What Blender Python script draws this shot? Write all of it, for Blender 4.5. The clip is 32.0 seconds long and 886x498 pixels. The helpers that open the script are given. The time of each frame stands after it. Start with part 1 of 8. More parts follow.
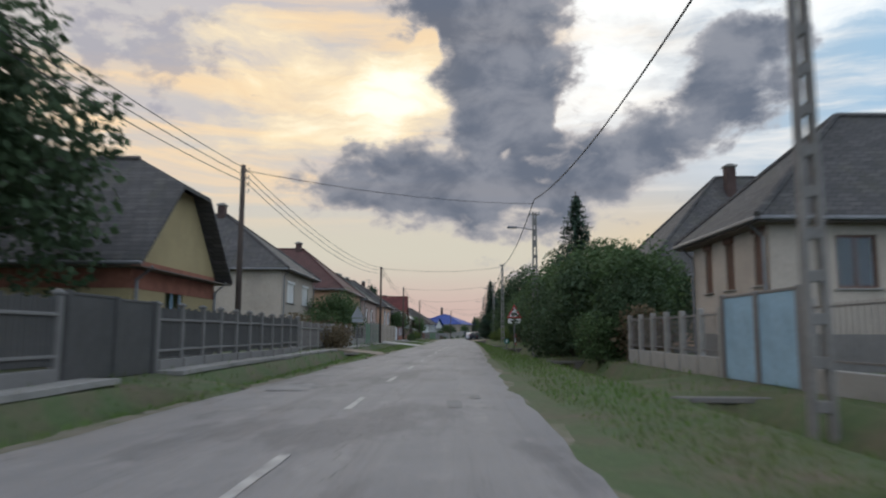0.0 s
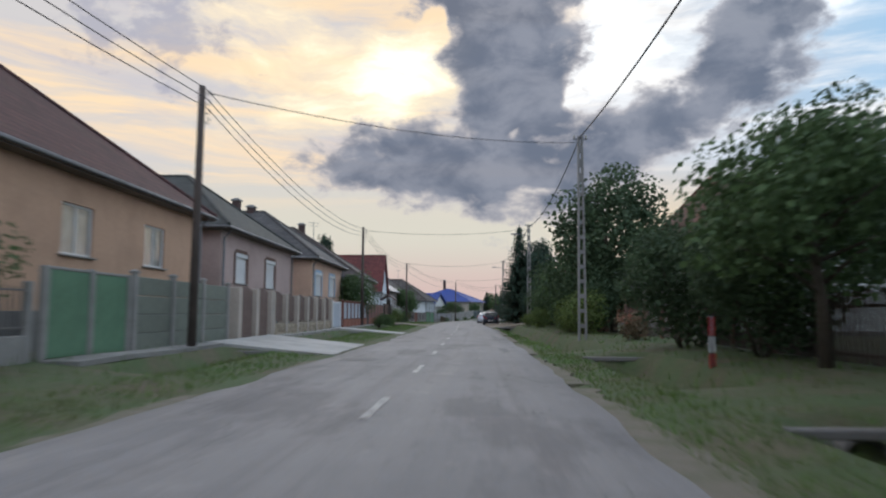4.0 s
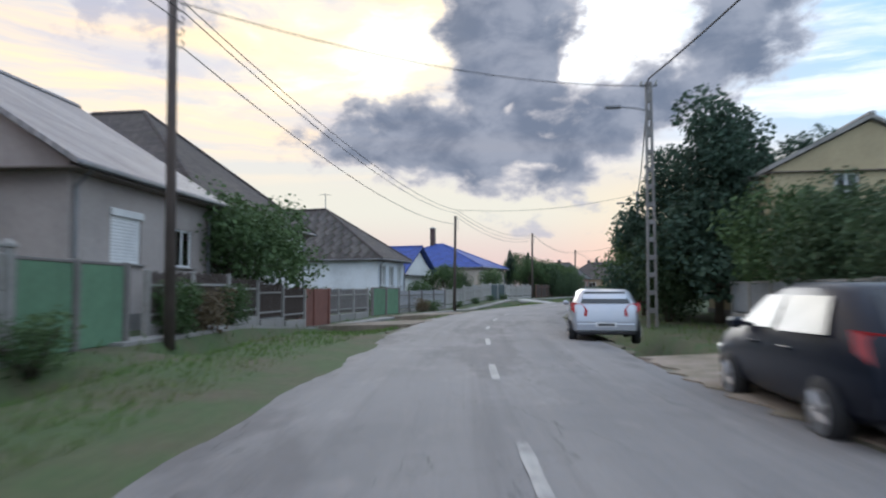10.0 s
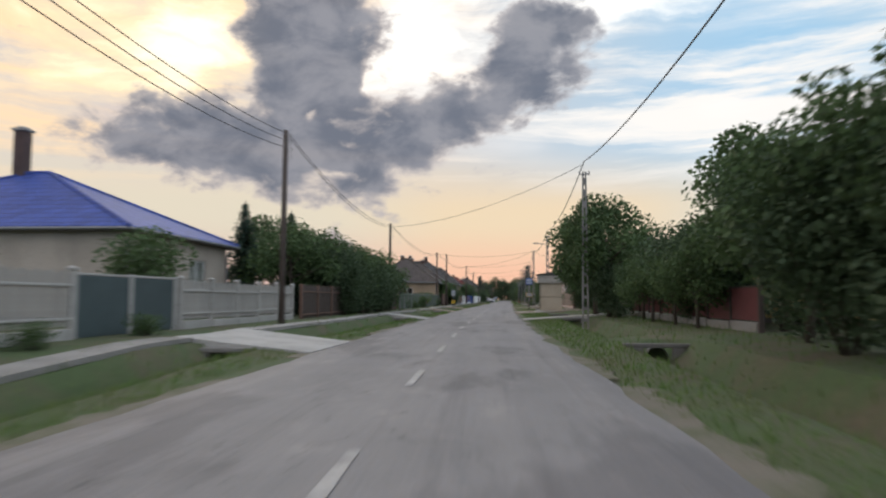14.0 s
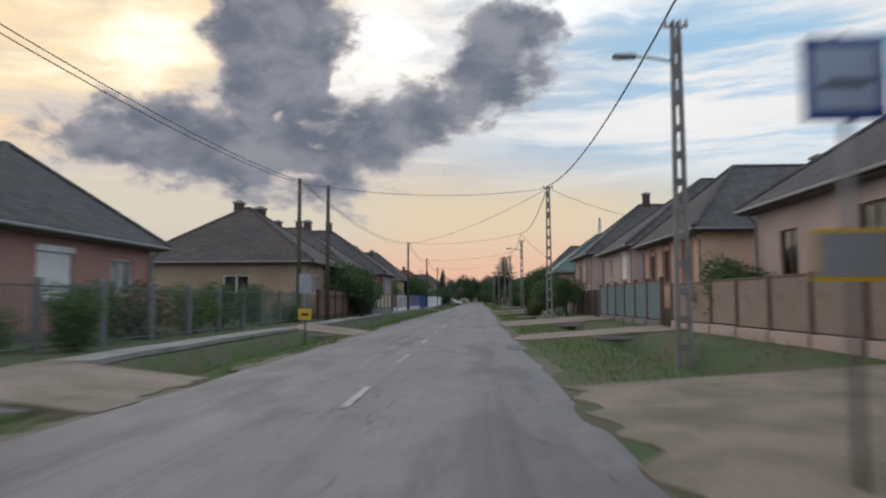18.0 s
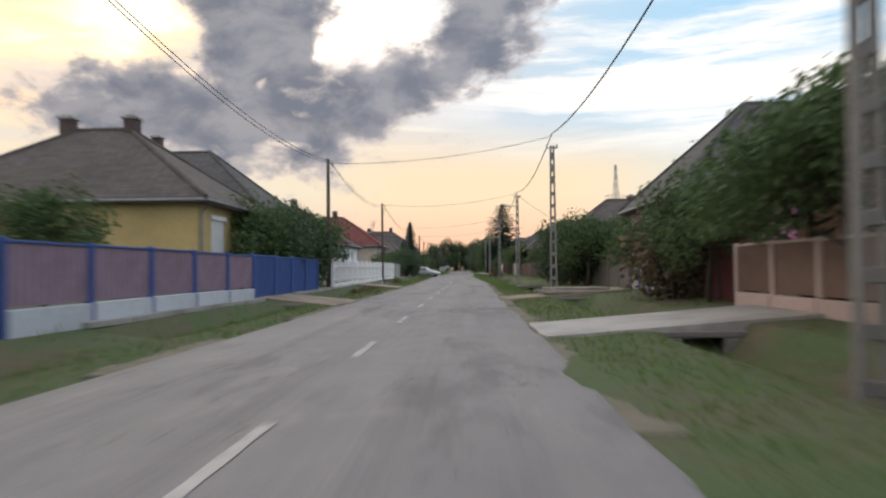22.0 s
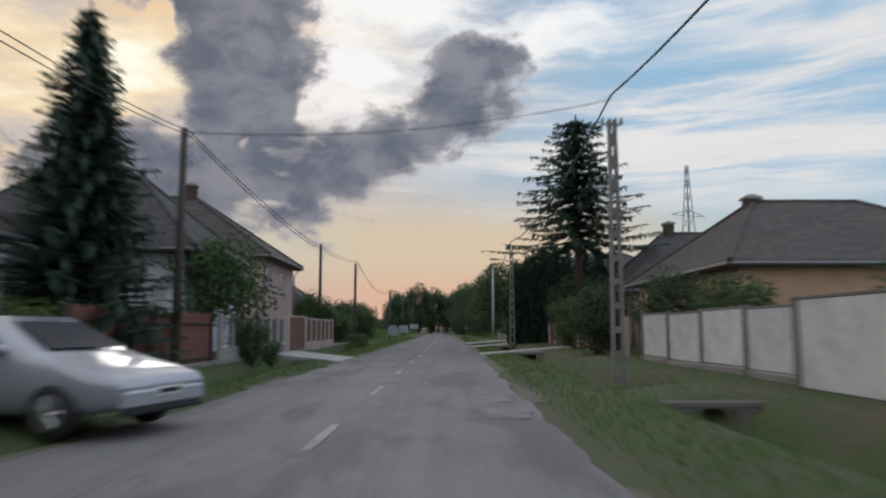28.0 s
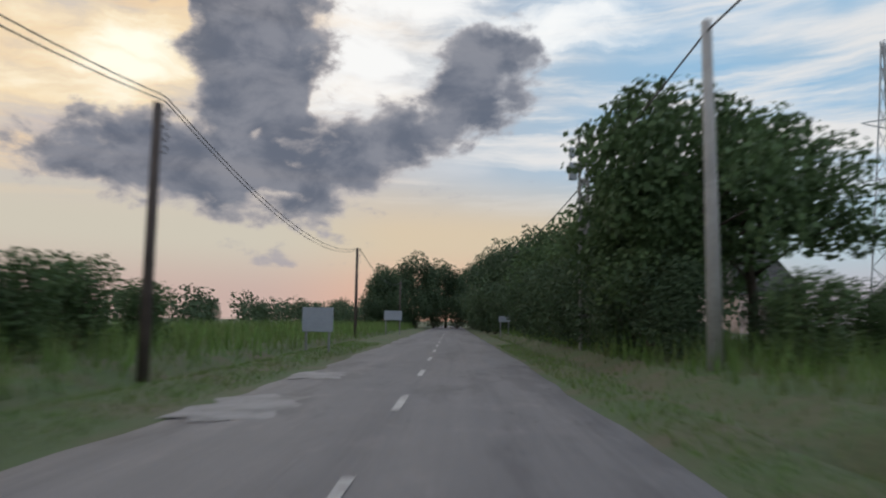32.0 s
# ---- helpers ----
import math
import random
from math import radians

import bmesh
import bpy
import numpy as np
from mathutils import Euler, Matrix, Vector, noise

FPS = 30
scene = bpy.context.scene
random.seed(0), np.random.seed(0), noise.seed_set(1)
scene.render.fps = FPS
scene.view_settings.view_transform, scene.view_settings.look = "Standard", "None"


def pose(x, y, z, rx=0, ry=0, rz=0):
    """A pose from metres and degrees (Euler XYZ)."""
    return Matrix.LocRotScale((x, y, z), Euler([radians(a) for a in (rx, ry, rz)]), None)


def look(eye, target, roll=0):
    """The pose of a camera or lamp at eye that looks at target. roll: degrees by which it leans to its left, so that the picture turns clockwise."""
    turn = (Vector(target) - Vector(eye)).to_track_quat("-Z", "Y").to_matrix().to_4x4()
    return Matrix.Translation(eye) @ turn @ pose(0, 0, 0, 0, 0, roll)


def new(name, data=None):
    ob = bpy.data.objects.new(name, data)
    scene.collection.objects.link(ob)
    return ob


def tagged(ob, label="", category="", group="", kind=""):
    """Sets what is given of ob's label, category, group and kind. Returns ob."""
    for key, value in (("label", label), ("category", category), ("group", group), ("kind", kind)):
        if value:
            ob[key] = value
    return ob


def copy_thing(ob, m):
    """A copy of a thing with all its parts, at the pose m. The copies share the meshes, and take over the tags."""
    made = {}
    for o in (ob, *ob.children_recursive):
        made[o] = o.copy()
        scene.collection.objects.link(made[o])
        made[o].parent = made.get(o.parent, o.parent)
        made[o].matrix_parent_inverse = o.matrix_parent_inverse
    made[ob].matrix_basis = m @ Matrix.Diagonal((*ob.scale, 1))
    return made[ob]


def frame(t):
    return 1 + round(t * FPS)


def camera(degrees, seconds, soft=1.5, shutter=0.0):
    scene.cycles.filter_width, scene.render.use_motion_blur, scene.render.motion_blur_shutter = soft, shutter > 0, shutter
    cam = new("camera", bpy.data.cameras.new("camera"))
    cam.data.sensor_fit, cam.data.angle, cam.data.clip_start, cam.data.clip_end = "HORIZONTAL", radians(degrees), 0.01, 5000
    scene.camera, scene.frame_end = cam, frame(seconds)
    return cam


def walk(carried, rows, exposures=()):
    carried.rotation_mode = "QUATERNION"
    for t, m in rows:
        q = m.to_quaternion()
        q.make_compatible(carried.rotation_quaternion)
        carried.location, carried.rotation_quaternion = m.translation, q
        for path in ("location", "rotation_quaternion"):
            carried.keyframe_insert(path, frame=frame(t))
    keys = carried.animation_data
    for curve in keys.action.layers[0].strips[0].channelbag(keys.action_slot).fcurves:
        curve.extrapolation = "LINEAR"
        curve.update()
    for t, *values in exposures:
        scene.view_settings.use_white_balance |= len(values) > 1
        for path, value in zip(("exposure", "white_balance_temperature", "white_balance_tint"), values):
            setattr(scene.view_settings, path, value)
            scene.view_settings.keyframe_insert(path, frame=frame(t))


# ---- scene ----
cam = camera(65.03, 32.0, 2.1, 0.55)
PATH = [
    (0, (0.000, 0.000, 1.177), (-0.023, 1.985, 1.418), 0.24),
    (0.5, (0.045, 5.608, 1.156), (0.010, 7.594, 1.386), 0.61),
    (1, (0.135, 11.083, 1.201), (0.089, 13.071, 1.407), 0.80),
    (1.5, (0.270, 16.595, 1.227), (0.214, 18.588, 1.383), 0.82),
    (2, (0.357, 22.063, 1.242), (0.297, 24.058, 1.370), 0.63),
    (2.5, (0.309, 27.568, 1.305), (0.251, 29.562, 1.447), 0.71),
    (4.5, (0.618, 50.816, 1.176), (0.575, 52.807, 1.364), 0.27),
    (5, (0.743, 56.821, 1.230), (0.703, 58.813, 1.412), 0.47),
    (5.5, (0.808, 62.702, 1.284), (0.759, 64.694, 1.459), 0.19),
    (6, (0.879, 68.391, 1.297), (0.825, 70.382, 1.468), 0.25),
    (6.5, (0.971, 74.035, 1.315), (0.903, 76.028, 1.470), 0.46),
    (7, (1.029, 79.711, 1.312), (0.949, 81.703, 1.475), 0.33),
    (7.5, (0.996, 85.365, 1.321), (0.926, 87.357, 1.486), 0.15),
    (8, (0.964, 91.188, 1.393), (0.895, 93.182, 1.536), 0.36),
    (8.5, (0.709, 97.089, 1.303), (0.643, 99.083, 1.451), 0.27),
    (9, (0.449, 103.015, 1.260), (0.386, 105.009, 1.402), 0.21),
    (9.5, (0.202, 108.937, 1.271), (0.160, 110.933, 1.389), 0.18),
    (10, (-0.077, 114.749, 1.293), (-0.109, 116.746, 1.408), -0.02),
    (10.5, (-0.143, 120.711, 1.228), (-0.153, 122.707, 1.356), 0.20),
    (11, (-0.202, 126.843, 1.224), (-0.153, 128.838, 1.358), 0.69),
    (11.5, (0.074, 132.867, 1.217), (0.192, 134.859, 1.343), 0.63),
    (12, (0.743, 138.723, 1.217), (0.942, 140.711, 1.322), 0.51),
    (12.5, (1.845, 144.493, 1.199), (2.130, 146.469, 1.319), 0.77),
    (13, (3.340, 150.351, 1.171), (3.695, 152.314, 1.316), 0.72),
    (13.5, (4.997, 156.226, 1.209), (5.436, 158.173, 1.345), 0.38),
    (14, (6.922, 162.259, 1.213), (7.457, 164.181, 1.355), 0.29),
    (14.5, (9.131, 168.560, 1.270), (9.727, 170.461, 1.446), -0.23),
    (15, (11.362, 174.742, 1.222), (11.986, 176.635, 1.387), -0.37),
    (15.5, (13.671, 181.070, 1.211), (14.291, 182.965, 1.361), 0.12),
    (17.5, (23.609, 207.431, 1.250), (24.213, 209.334, 1.362), 0.18),
    (18, (26.052, 214.033, 1.283), (26.672, 215.929, 1.429), -0.18),
    (18.5, (28.511, 220.717, 1.252), (29.152, 222.608, 1.383), 0.03),
    (19, (31.067, 227.372, 1.201), (31.721, 229.259, 1.312), 0.29),
    (19.5, (33.706, 234.020, 1.231), (34.358, 235.907, 1.351), 0.24),
    (20, (36.282, 240.909, 1.231), (36.930, 242.797, 1.361), 0.18),
    (20.5, (38.925, 247.751, 1.200), (39.569, 249.639, 1.341), -0.13),
    (21, (41.707, 254.772, 1.219), (42.356, 256.659, 1.353), -0.37),
    (21.5, (44.523, 261.844, 1.230), (45.175, 263.732, 1.348), -0.16),
    (22, (47.076, 268.763, 1.224), (47.733, 270.651, 1.280), -0.60),
    (22.5, (49.710, 275.670, 1.229), (50.388, 277.551, 1.268), 0.03),
    (23, (52.466, 282.752, 1.213), (53.172, 284.618, 1.363), -0.28),
    (23.5, (55.348, 290.098, 1.248), (56.028, 291.968, 1.453), 0.18),
    (24, (58.241, 297.447, 1.318), (58.890, 299.319, 1.589), 0.92),
    (24.5, (61.061, 304.654, 1.291), (61.712, 306.514, 1.628), 0.43),
    (26.5, (71.056, 332.930, 1.201), (71.697, 334.794, 1.537), -0.11),
    (27, (73.830, 340.203, 1.264), (74.487, 342.070, 1.554), 0.22),
    (27.5, (76.725, 347.510, 1.244), (77.428, 349.366, 1.496), 0.03),
    (28, (79.674, 354.866, 1.257), (80.384, 356.721, 1.485), -0.07),
    (28.5, (82.533, 362.323, 1.287), (83.227, 364.184, 1.519), 0.13),
    (29, (85.439, 369.844, 1.322), (86.117, 371.710, 1.564), 0.31),
    (29.5, (88.326, 377.370, 1.324), (88.997, 379.238, 1.568), 0.36),
    (30, (91.133, 384.783, 1.222), (91.804, 386.651, 1.472), 0.56),
    (30.5, (93.915, 392.302, 1.266), (94.585, 394.169, 1.524), 0.79),
    (31, (96.746, 399.720, 1.284), (97.427, 401.584, 1.527), 0.24),
    (31.5, (99.579, 407.046, 1.299), (100.266, 408.912, 1.523), 0.81),
    (32, (102.410, 414.296, 1.234), (103.093, 416.165, 1.441), 0.75),
]

import collections

walk(cam, [(t, look(eye, target, roll)) for t, eye, target, roll in PATH],
     [(0, 0.0, 6050, 7.0), (1.2, 0.0, 6050, 7.2), (2, 0.32, 5850, 7.0), (5, 0.08, 5850, 7.6), (7, 0.2, 5780, 7.0), (9, 0.48, 5680, 7.0), (12, 0.43, 5880, 7.6), (14, 0.2, 6420, 9.0), (15, -0.04, 6280, 8.9), (17.5, 0.25, 6050, 8.4), (18, 0.02, 6200, 8.8), (19, 0.12, 6420, 9.6), (20, 0.25, 6541, 9.9), (21.4, 0.35, 6600, 9.8), (22.1, 0.48, 6677, 9.8), (22.7, 0.85, 6744, 9.7), (23.2, 0.75, 6800, 9.7), (24.2, -0.22, 6230, 9.2), (27, -0.2, 6200, 9.4), (29, -0.13, 6200, 9.2), (30, -0.13, 6130, 9.0), (32, -0.13, 6150, 8.6)])

# ---- the road's line: a straight, a bend to the right, a straight ----
ROAD_X, HEAD_A, HEAD_B, BEND_A, BEND_B = 0.4, 0.02, -20.825, 116.4, 175.9
_S = np.arange(-200.0, 900.0, 0.5)
_u = np.clip((_S - BEND_A) / (BEND_B - BEND_A), 0, 1)
_H = np.radians(HEAD_A + (HEAD_B - HEAD_A) * _u * _u * (3 - 2 * _u))
_X, _Y = np.cumsum(-np.sin(_H)) * 0.5, np.cumsum(np.cos(_H)) * 0.5
_i0 = int(np.searchsorted(_S, 0.0))
_X, _Y = _X - _X[_i0] + ROAD_X, _Y - _Y[_i0]


def at(s, d, z=0.0):
    """The place s metres along the road and d metres to the right of the driven line."""
    h = float(np.interp(s, _S, _H))
    return Vector((float(np.interp(s, _S, _X)) + d * math.cos(h), float(np.interp(s, _S, _Y)) + d * math.sin(h), z))


def heading(s):
    return float(np.interp(s, _S, _H))


def along(s, d, z=0.0, turn=0.0):
    """A pose there whose x axis runs along the road (turn 0), y to the left, z up."""
    return Matrix.Translation(at(s, d, z)) @ Matrix.Rotation(heading(s) + math.pi / 2 + radians(turn), 4, "Z")


# ---- sky and sun ----
def sky_world():
    world = bpy.data.worlds.new("dusk_sky")
    scene.world = world
    world.use_nodes = True
    nt = world.node_tree
    nt.nodes.clear()
    N, L = nt.nodes.new, nt.links.new

    def put(sock, v):
        if isinstance(v, (int, float, tuple)):
            sock.default_value = v
        else:
            L(v, sock)

    def m(op, a, b=0.0, c=0.0, clamp=False):
        n = N("ShaderNodeMath")
        n.operation, n.use_clamp = op, clamp
        for i, v in enumerate((a, b, c)):
            put(n.inputs[i], v)
        return n.outputs[0]

    def ramp01(v, a, b):
        n = N("ShaderNodeMapRange")
        n.interpolation_type = "SMOOTHSTEP"
        put(n.inputs[0], v)
        n.inputs[1].default_value, n.inputs[2].default_value = a, b
        n.inputs[3].default_value, n.inputs[4].default_value = 0.0, 1.0
        return n.outputs[0]

    def mix(f, a, b):
        n = N("ShaderNodeMix")
        n.data_type = "RGBA"
        put(n.inputs[0], f)
        put(n.inputs[6], a)
        put(n.inputs[7], b)
        return n.outputs[2]

    def noise_tex(vec, scale, detail=6.0, rough=0.55, dist=0.0):
        n = N("ShaderNodeTexNoise")
        put(n.inputs["Vector"], vec)
        n.inputs["Scale"].default_value, n.inputs["Detail"].default_value = scale, detail
        n.inputs["Roughness"].default_value, n.inputs["Distortion"].default_value = rough, dist
        return n

    tc = N("ShaderNodeTexCoord")
    sep = N("ShaderNodeSeparateXYZ")
    L(tc.outputs["Generated"], sep.inputs[0])
    az = m("MULTIPLY", m("ARCTAN2", sep.outputs[0], sep.outputs[1]), 57.2958)
    el = m("MULTIPLY", m("ARCSINE", sep.outputs[2]), 57.2958)
    ae = N("ShaderNodeCombineXYZ")
    L(az, ae.inputs[0])
    L(el, ae.inputs[1])
    P = ae.outputs[0]
    warp = noise_tex(P, 0.16, 5.0, 0.6)
    w1 = N("ShaderNodeVectorMath")
    w1.operation = "MULTIPLY_ADD"
    L(warp.outputs["Color"], w1.inputs[0])
    w1.inputs[1].default_value = (3.2, 2.6, 0)
    w1.inputs[2].default_value = (-1.6, -1.3, 0)
    w2 = N("ShaderNodeVectorMath")
    L(P, w2.inputs[0])
    L(w1.outputs[0], w2.inputs[1])
    Q = w2.outputs[0]

    def blobs(items):
        out = None
        for u, v, a, b, r in items:
            mp = N("ShaderNodeMapping")
            mp.vector_type = "TEXTURE"
            L(Q, mp.inputs[0])
            mp.inputs[1].default_value = (u, v, 0)
            mp.inputs[2].default_value = (0, 0, radians(r))
            mp.inputs[3].default_value = (a, b, 1)
            ln = N("ShaderNodeVectorMath")
            ln.operation = "LENGTH"
            L(mp.outputs[0], ln.inputs[0])
            d = m("MULTIPLY", m("SUBTRACT", 1.0, ln.outputs["Value"]), min(a, b))
            out = d if out is None else m("SMOOTH_MAX", out, d, 0.8)
        return out

    # clear sky: cream low down, peach to the left, blue to the right and behind
    side = ramp01(az, 4.0, 44.0)
    behind = ramp01(m("ABSOLUTE", m("SUBTRACT", az, 8.0)), 46.0, 88.0)
    low = mix(side, (0.66, 0.47, 0.40, 1), (0.56, 0.50, 0.52, 1))
    cream = mix(side, (0.70, 0.62, 0.49, 1), (0.52, 0.64, 0.68, 1))
    mid = mix(side, (0.66, 0.59, 0.54, 1), (0.34, 0.55, 0.74, 1))
    top = mix(side, (0.52, 0.49, 0.54, 1), (0.28, 0.47, 0.70, 1))
    ember = m("MULTIPLY", ramp01(az, 4.0, 17.0), m("SUBTRACT", 1.0, ramp01(az, 27.0, 50.0)))
    low = mix(ember, low, (0.84, 0.50, 0.35, 1))
    cream = mix(ember, cream, (0.78, 0.62, 0.43, 1))
    base = mix(ramp01(el, 1.5, 6.5), low, cream)
    base = mix(ramp01(el, 7.0, 13.0), base, mid)
    base = mix(ramp01(el, 20.0, 34.0), base, top)
    base = mix(behind, base, (0.75, 0.90, 1.11, 1))
    base = mix(ramp01(el, 36.0, 60.0), base, (0.62, 0.80, 1.08, 1))
    # streaks of high cloud: peach and mauve to the left, white to the right
    half = N("ShaderNodeVectorMath")
    half.operation = "MULTIPLY_ADD"
    L(w1.outputs[0], half.inputs[0])
    half.inputs[1].default_value = (0.35, 0.35, 0)
    L(P, half.inputs[2])
    R = half.outputs[0]

    def streaks(turn, sx, sy, scale, lo, hi, dist=0.5):
        st = N("ShaderNodeMapping")
        L(R, st.inputs[0])
        st.inputs[2].default_value = (0, 0, radians(turn))
        st.inputs[3].default_value = (sx, sy, 1)
        return ramp01(noise_tex(st.outputs[0], scale, 9.0, 0.60, dist).outputs["Fac"], lo, hi)
    open_sky = ramp01(el, 7.0, 12.0)
    mauve = m("MULTIPLY", streaks(6, 0.030, 0.15, 1.0, 0.46, 0.66), m("MULTIPLY", open_sky, 0.65))
    base = mix(mauve, base, mix(side, (0.60, 0.52, 0.52, 1), (0.44, 0.58, 0.70, 1)))
    peach = m("MULTIPLY", streaks(-7, 0.022, 0.22, 1.1, 0.44, 0.62), m("MULTIPLY", open_sky, 0.9))
    base = mix(peach, base, mix(ramp01(az, 2.0, 24.0), (1.02, 0.72, 0.42, 1), (0.94, 0.88, 0.82, 1)))
    veil = m("MULTIPLY", ramp01(el, 9.0, 16.0), ramp01(noise_tex(P, 0.055, 3.0, 0.5).outputs["Fac"], 0.36, 0.56))
    white = m("MULTIPLY", streaks(15, 0.017, 0.115, 1.0, 0.46, 0.70, 0.3), m("MULTIPLY", veil, m("MULTIPLY", ramp01(az, 6.0, 22.0), 0.85)))
    base = mix(white, base, (1.02, 0.95, 0.90, 1))
    white2 = m("MULTIPLY", streaks(-8, 0.018, 0.15, 1.0, 0.54, 0.74, 0.2), m("MULTIPLY", veil, m("MULTIPLY", ramp01(az, 14.0, 30.0), 0.7)))
    base = mix(white2, base, (0.98, 0.93, 0.88, 1))
    # the glow round the hidden sun, broken by streaks
    lm = N("ShaderNodeMapping")
    L(Q, lm.inputs[0])
    lm.inputs[3].default_value = (0.45, 1.5, 1)
    lit = noise_tex(lm.outputs[0], 0.22, 9.0, 0.6, 0.5)
    brk = m("MULTIPLY", m("SUBTRACT", lit.outputs["Fac"], 0.5), 10.0)
    glow = m("ADD", blobs(GLOW), brk)
    base = mix(m("MULTIPLY", ramp01(glow, -1.4, 2.2), 0.9), base, (1.09, 0.84, 0.52, 1))
    base = mix(m("MULTIPLY", ramp01(glow, 0.8, 4.2), 0.85), base, (1.25, 1.17, 0.95, 1))
    glow2 = m("ADD", blobs(GLOW_RIGHT), brk)
    base = mix(m("MULTIPLY", ramp01(glow2, -1.5, 3.0), 0.85), base, (1.16, 1.11, 1.04, 1))
    # the dark cloud: edges in degrees, torn by noise at two scales
    drawn = N("ShaderNodeMapping")
    L(P, drawn.inputs[0])
    drawn.inputs[2].default_value = (0, 0, radians(-14))
    drawn.inputs[3].default_value = (0.74, 1.2, 1)
    fine = noise_tex(drawn.outputs[0], 0.36, 11.0, 0.57, 0.2)
    tear = m("MULTIPLY", m("SUBTRACT", fine.outputs["Fac"], 0.5), 6.2)
    holes = m("MULTIPLY", ramp01(blobs(HOLES), -0.5, 0.7), 2.6)
    dens = m("SUBTRACT", m("ADD", m("ADD", blobs(CLOUD), 0.25), tear), holes)
    rim = ramp01(dens, -0.6, 0.6)
    core = ramp01(dens, -0.35, 1.5)
    shade = noise_tex(drawn.outputs[0], 0.25, 9.0, 0.56, 0.3)
    dark = mix(ramp01(shade.outputs["Fac"], 0.36, 0.64), (0.132, 0.149, 0.193, 1), (0.262, 0.264, 0.298, 1))
    cloud = mix(core, mix(side, (0.56, 0.49, 0.46, 1), (0.46, 0.48, 0.53, 1)), dark)
    base = mix(m("MULTIPLY", rim, 0.96), base, cloud)
    small = m("ADD", blobs(WISPS), m("MULTIPLY", m("SUBTRACT", fine.outputs["Fac"], 0.5), 13.0))
    base = mix(m("MULTIPLY", ramp01(small, 0.0, 2.2), 0.62), base, (0.36, 0.34, 0.40, 1))
    # below the horizon
    base = mix(ramp01(el, -1.0, 0.0), (0.10, 0.10, 0.09, 1), base)
    bg = N("ShaderNodeBackground")
    L(base, bg.inputs[0])
    bg.inputs[1].default_value = SKY_STRENGTH
    out = N("ShaderNodeOutputWorld")
    L(bg.outputs[0], out.inputs[0])


# cloud forms: azimuth and elevation of the middle, half width, half height, tilt, all in degrees
CLOUD = [(-4.0, 12.4, 7.6, 3.0, 3), (-8.8, 11.3, 3.6, 1.6, 0), (-1.0, 11.4, 6.0, 2.6, 0), (3.5, 12.3, 7.5, 3.9, 0), (7.0, 10.4, 5.2, 2.9, -4), (4.8, 17.2, 5.8, 4.6, 0), (4.6, 21.6, 6.0, 4.6, 0), (2.8, 26.4, 7.6, 4.2, 0), (4.0, 32.0, 7.0, 5.0, 0),
         (12.5, 13.2, 4.8, 3.0, 12), (17.0, 15.0, 4.8, 2.7, 24), (21.8, 17.4, 4.6, 2.8, 30), (23.4, 20.4, 4.3, 3.1, 20), (25.6, 19.0, 2.4, 1.8, 40)]
HOLES = [(-1.9, 22.8, 1.0, 1.3, 0), (9.6, 17.5, 0.8, 0.9, 0), (4.4, 15.0, 0.7, 0.6, 0), (7.4, 12.6, 1.0, 0.5, -8), (6.4, 10.0, 1.9, 0.35, -4)]
WISPS = [(-24.5, 21.0, 6.5, 3.4, -10), (6.0, 4.9, 2.4, 0.7, 0), (-19, 29, 6, 3, 10), (19.5, 11.2, 1.4, 0.4, 0), (11.6, 7.0, 2.0, 0.5, 10)]
GLOW, GLOW_RIGHT = [(-4.8, 18.8, 6.8, 4.6, -6), (-12.0, 21.0, 9.0, 2.6, -8), (-12.0, 16.2, 8.0, 1.8, 4)], [(13.5, 21.0, 6.6, 5.0, 0), (16.5, 27.0, 9.0, 5.0, 0), (27.0, 23.0, 8.0, 2.6, 10)]
SKY_STRENGTH = 1.0
sky_world()
sun = new("sun", bpy.data.lights.new("sun", "SUN"))
sun.data.energy, sun.data.angle, sun.data.color = 0.4, radians(20), (1.0, 0.92, 0.82)
sun.matrix_world = look(Vector((0, 0, 0)), -Vector((math.sin(radians(-3)) * 0.96, math.cos(radians(-3)) * 0.96, 0.28)))


# ---- materials ----
MATS = {}


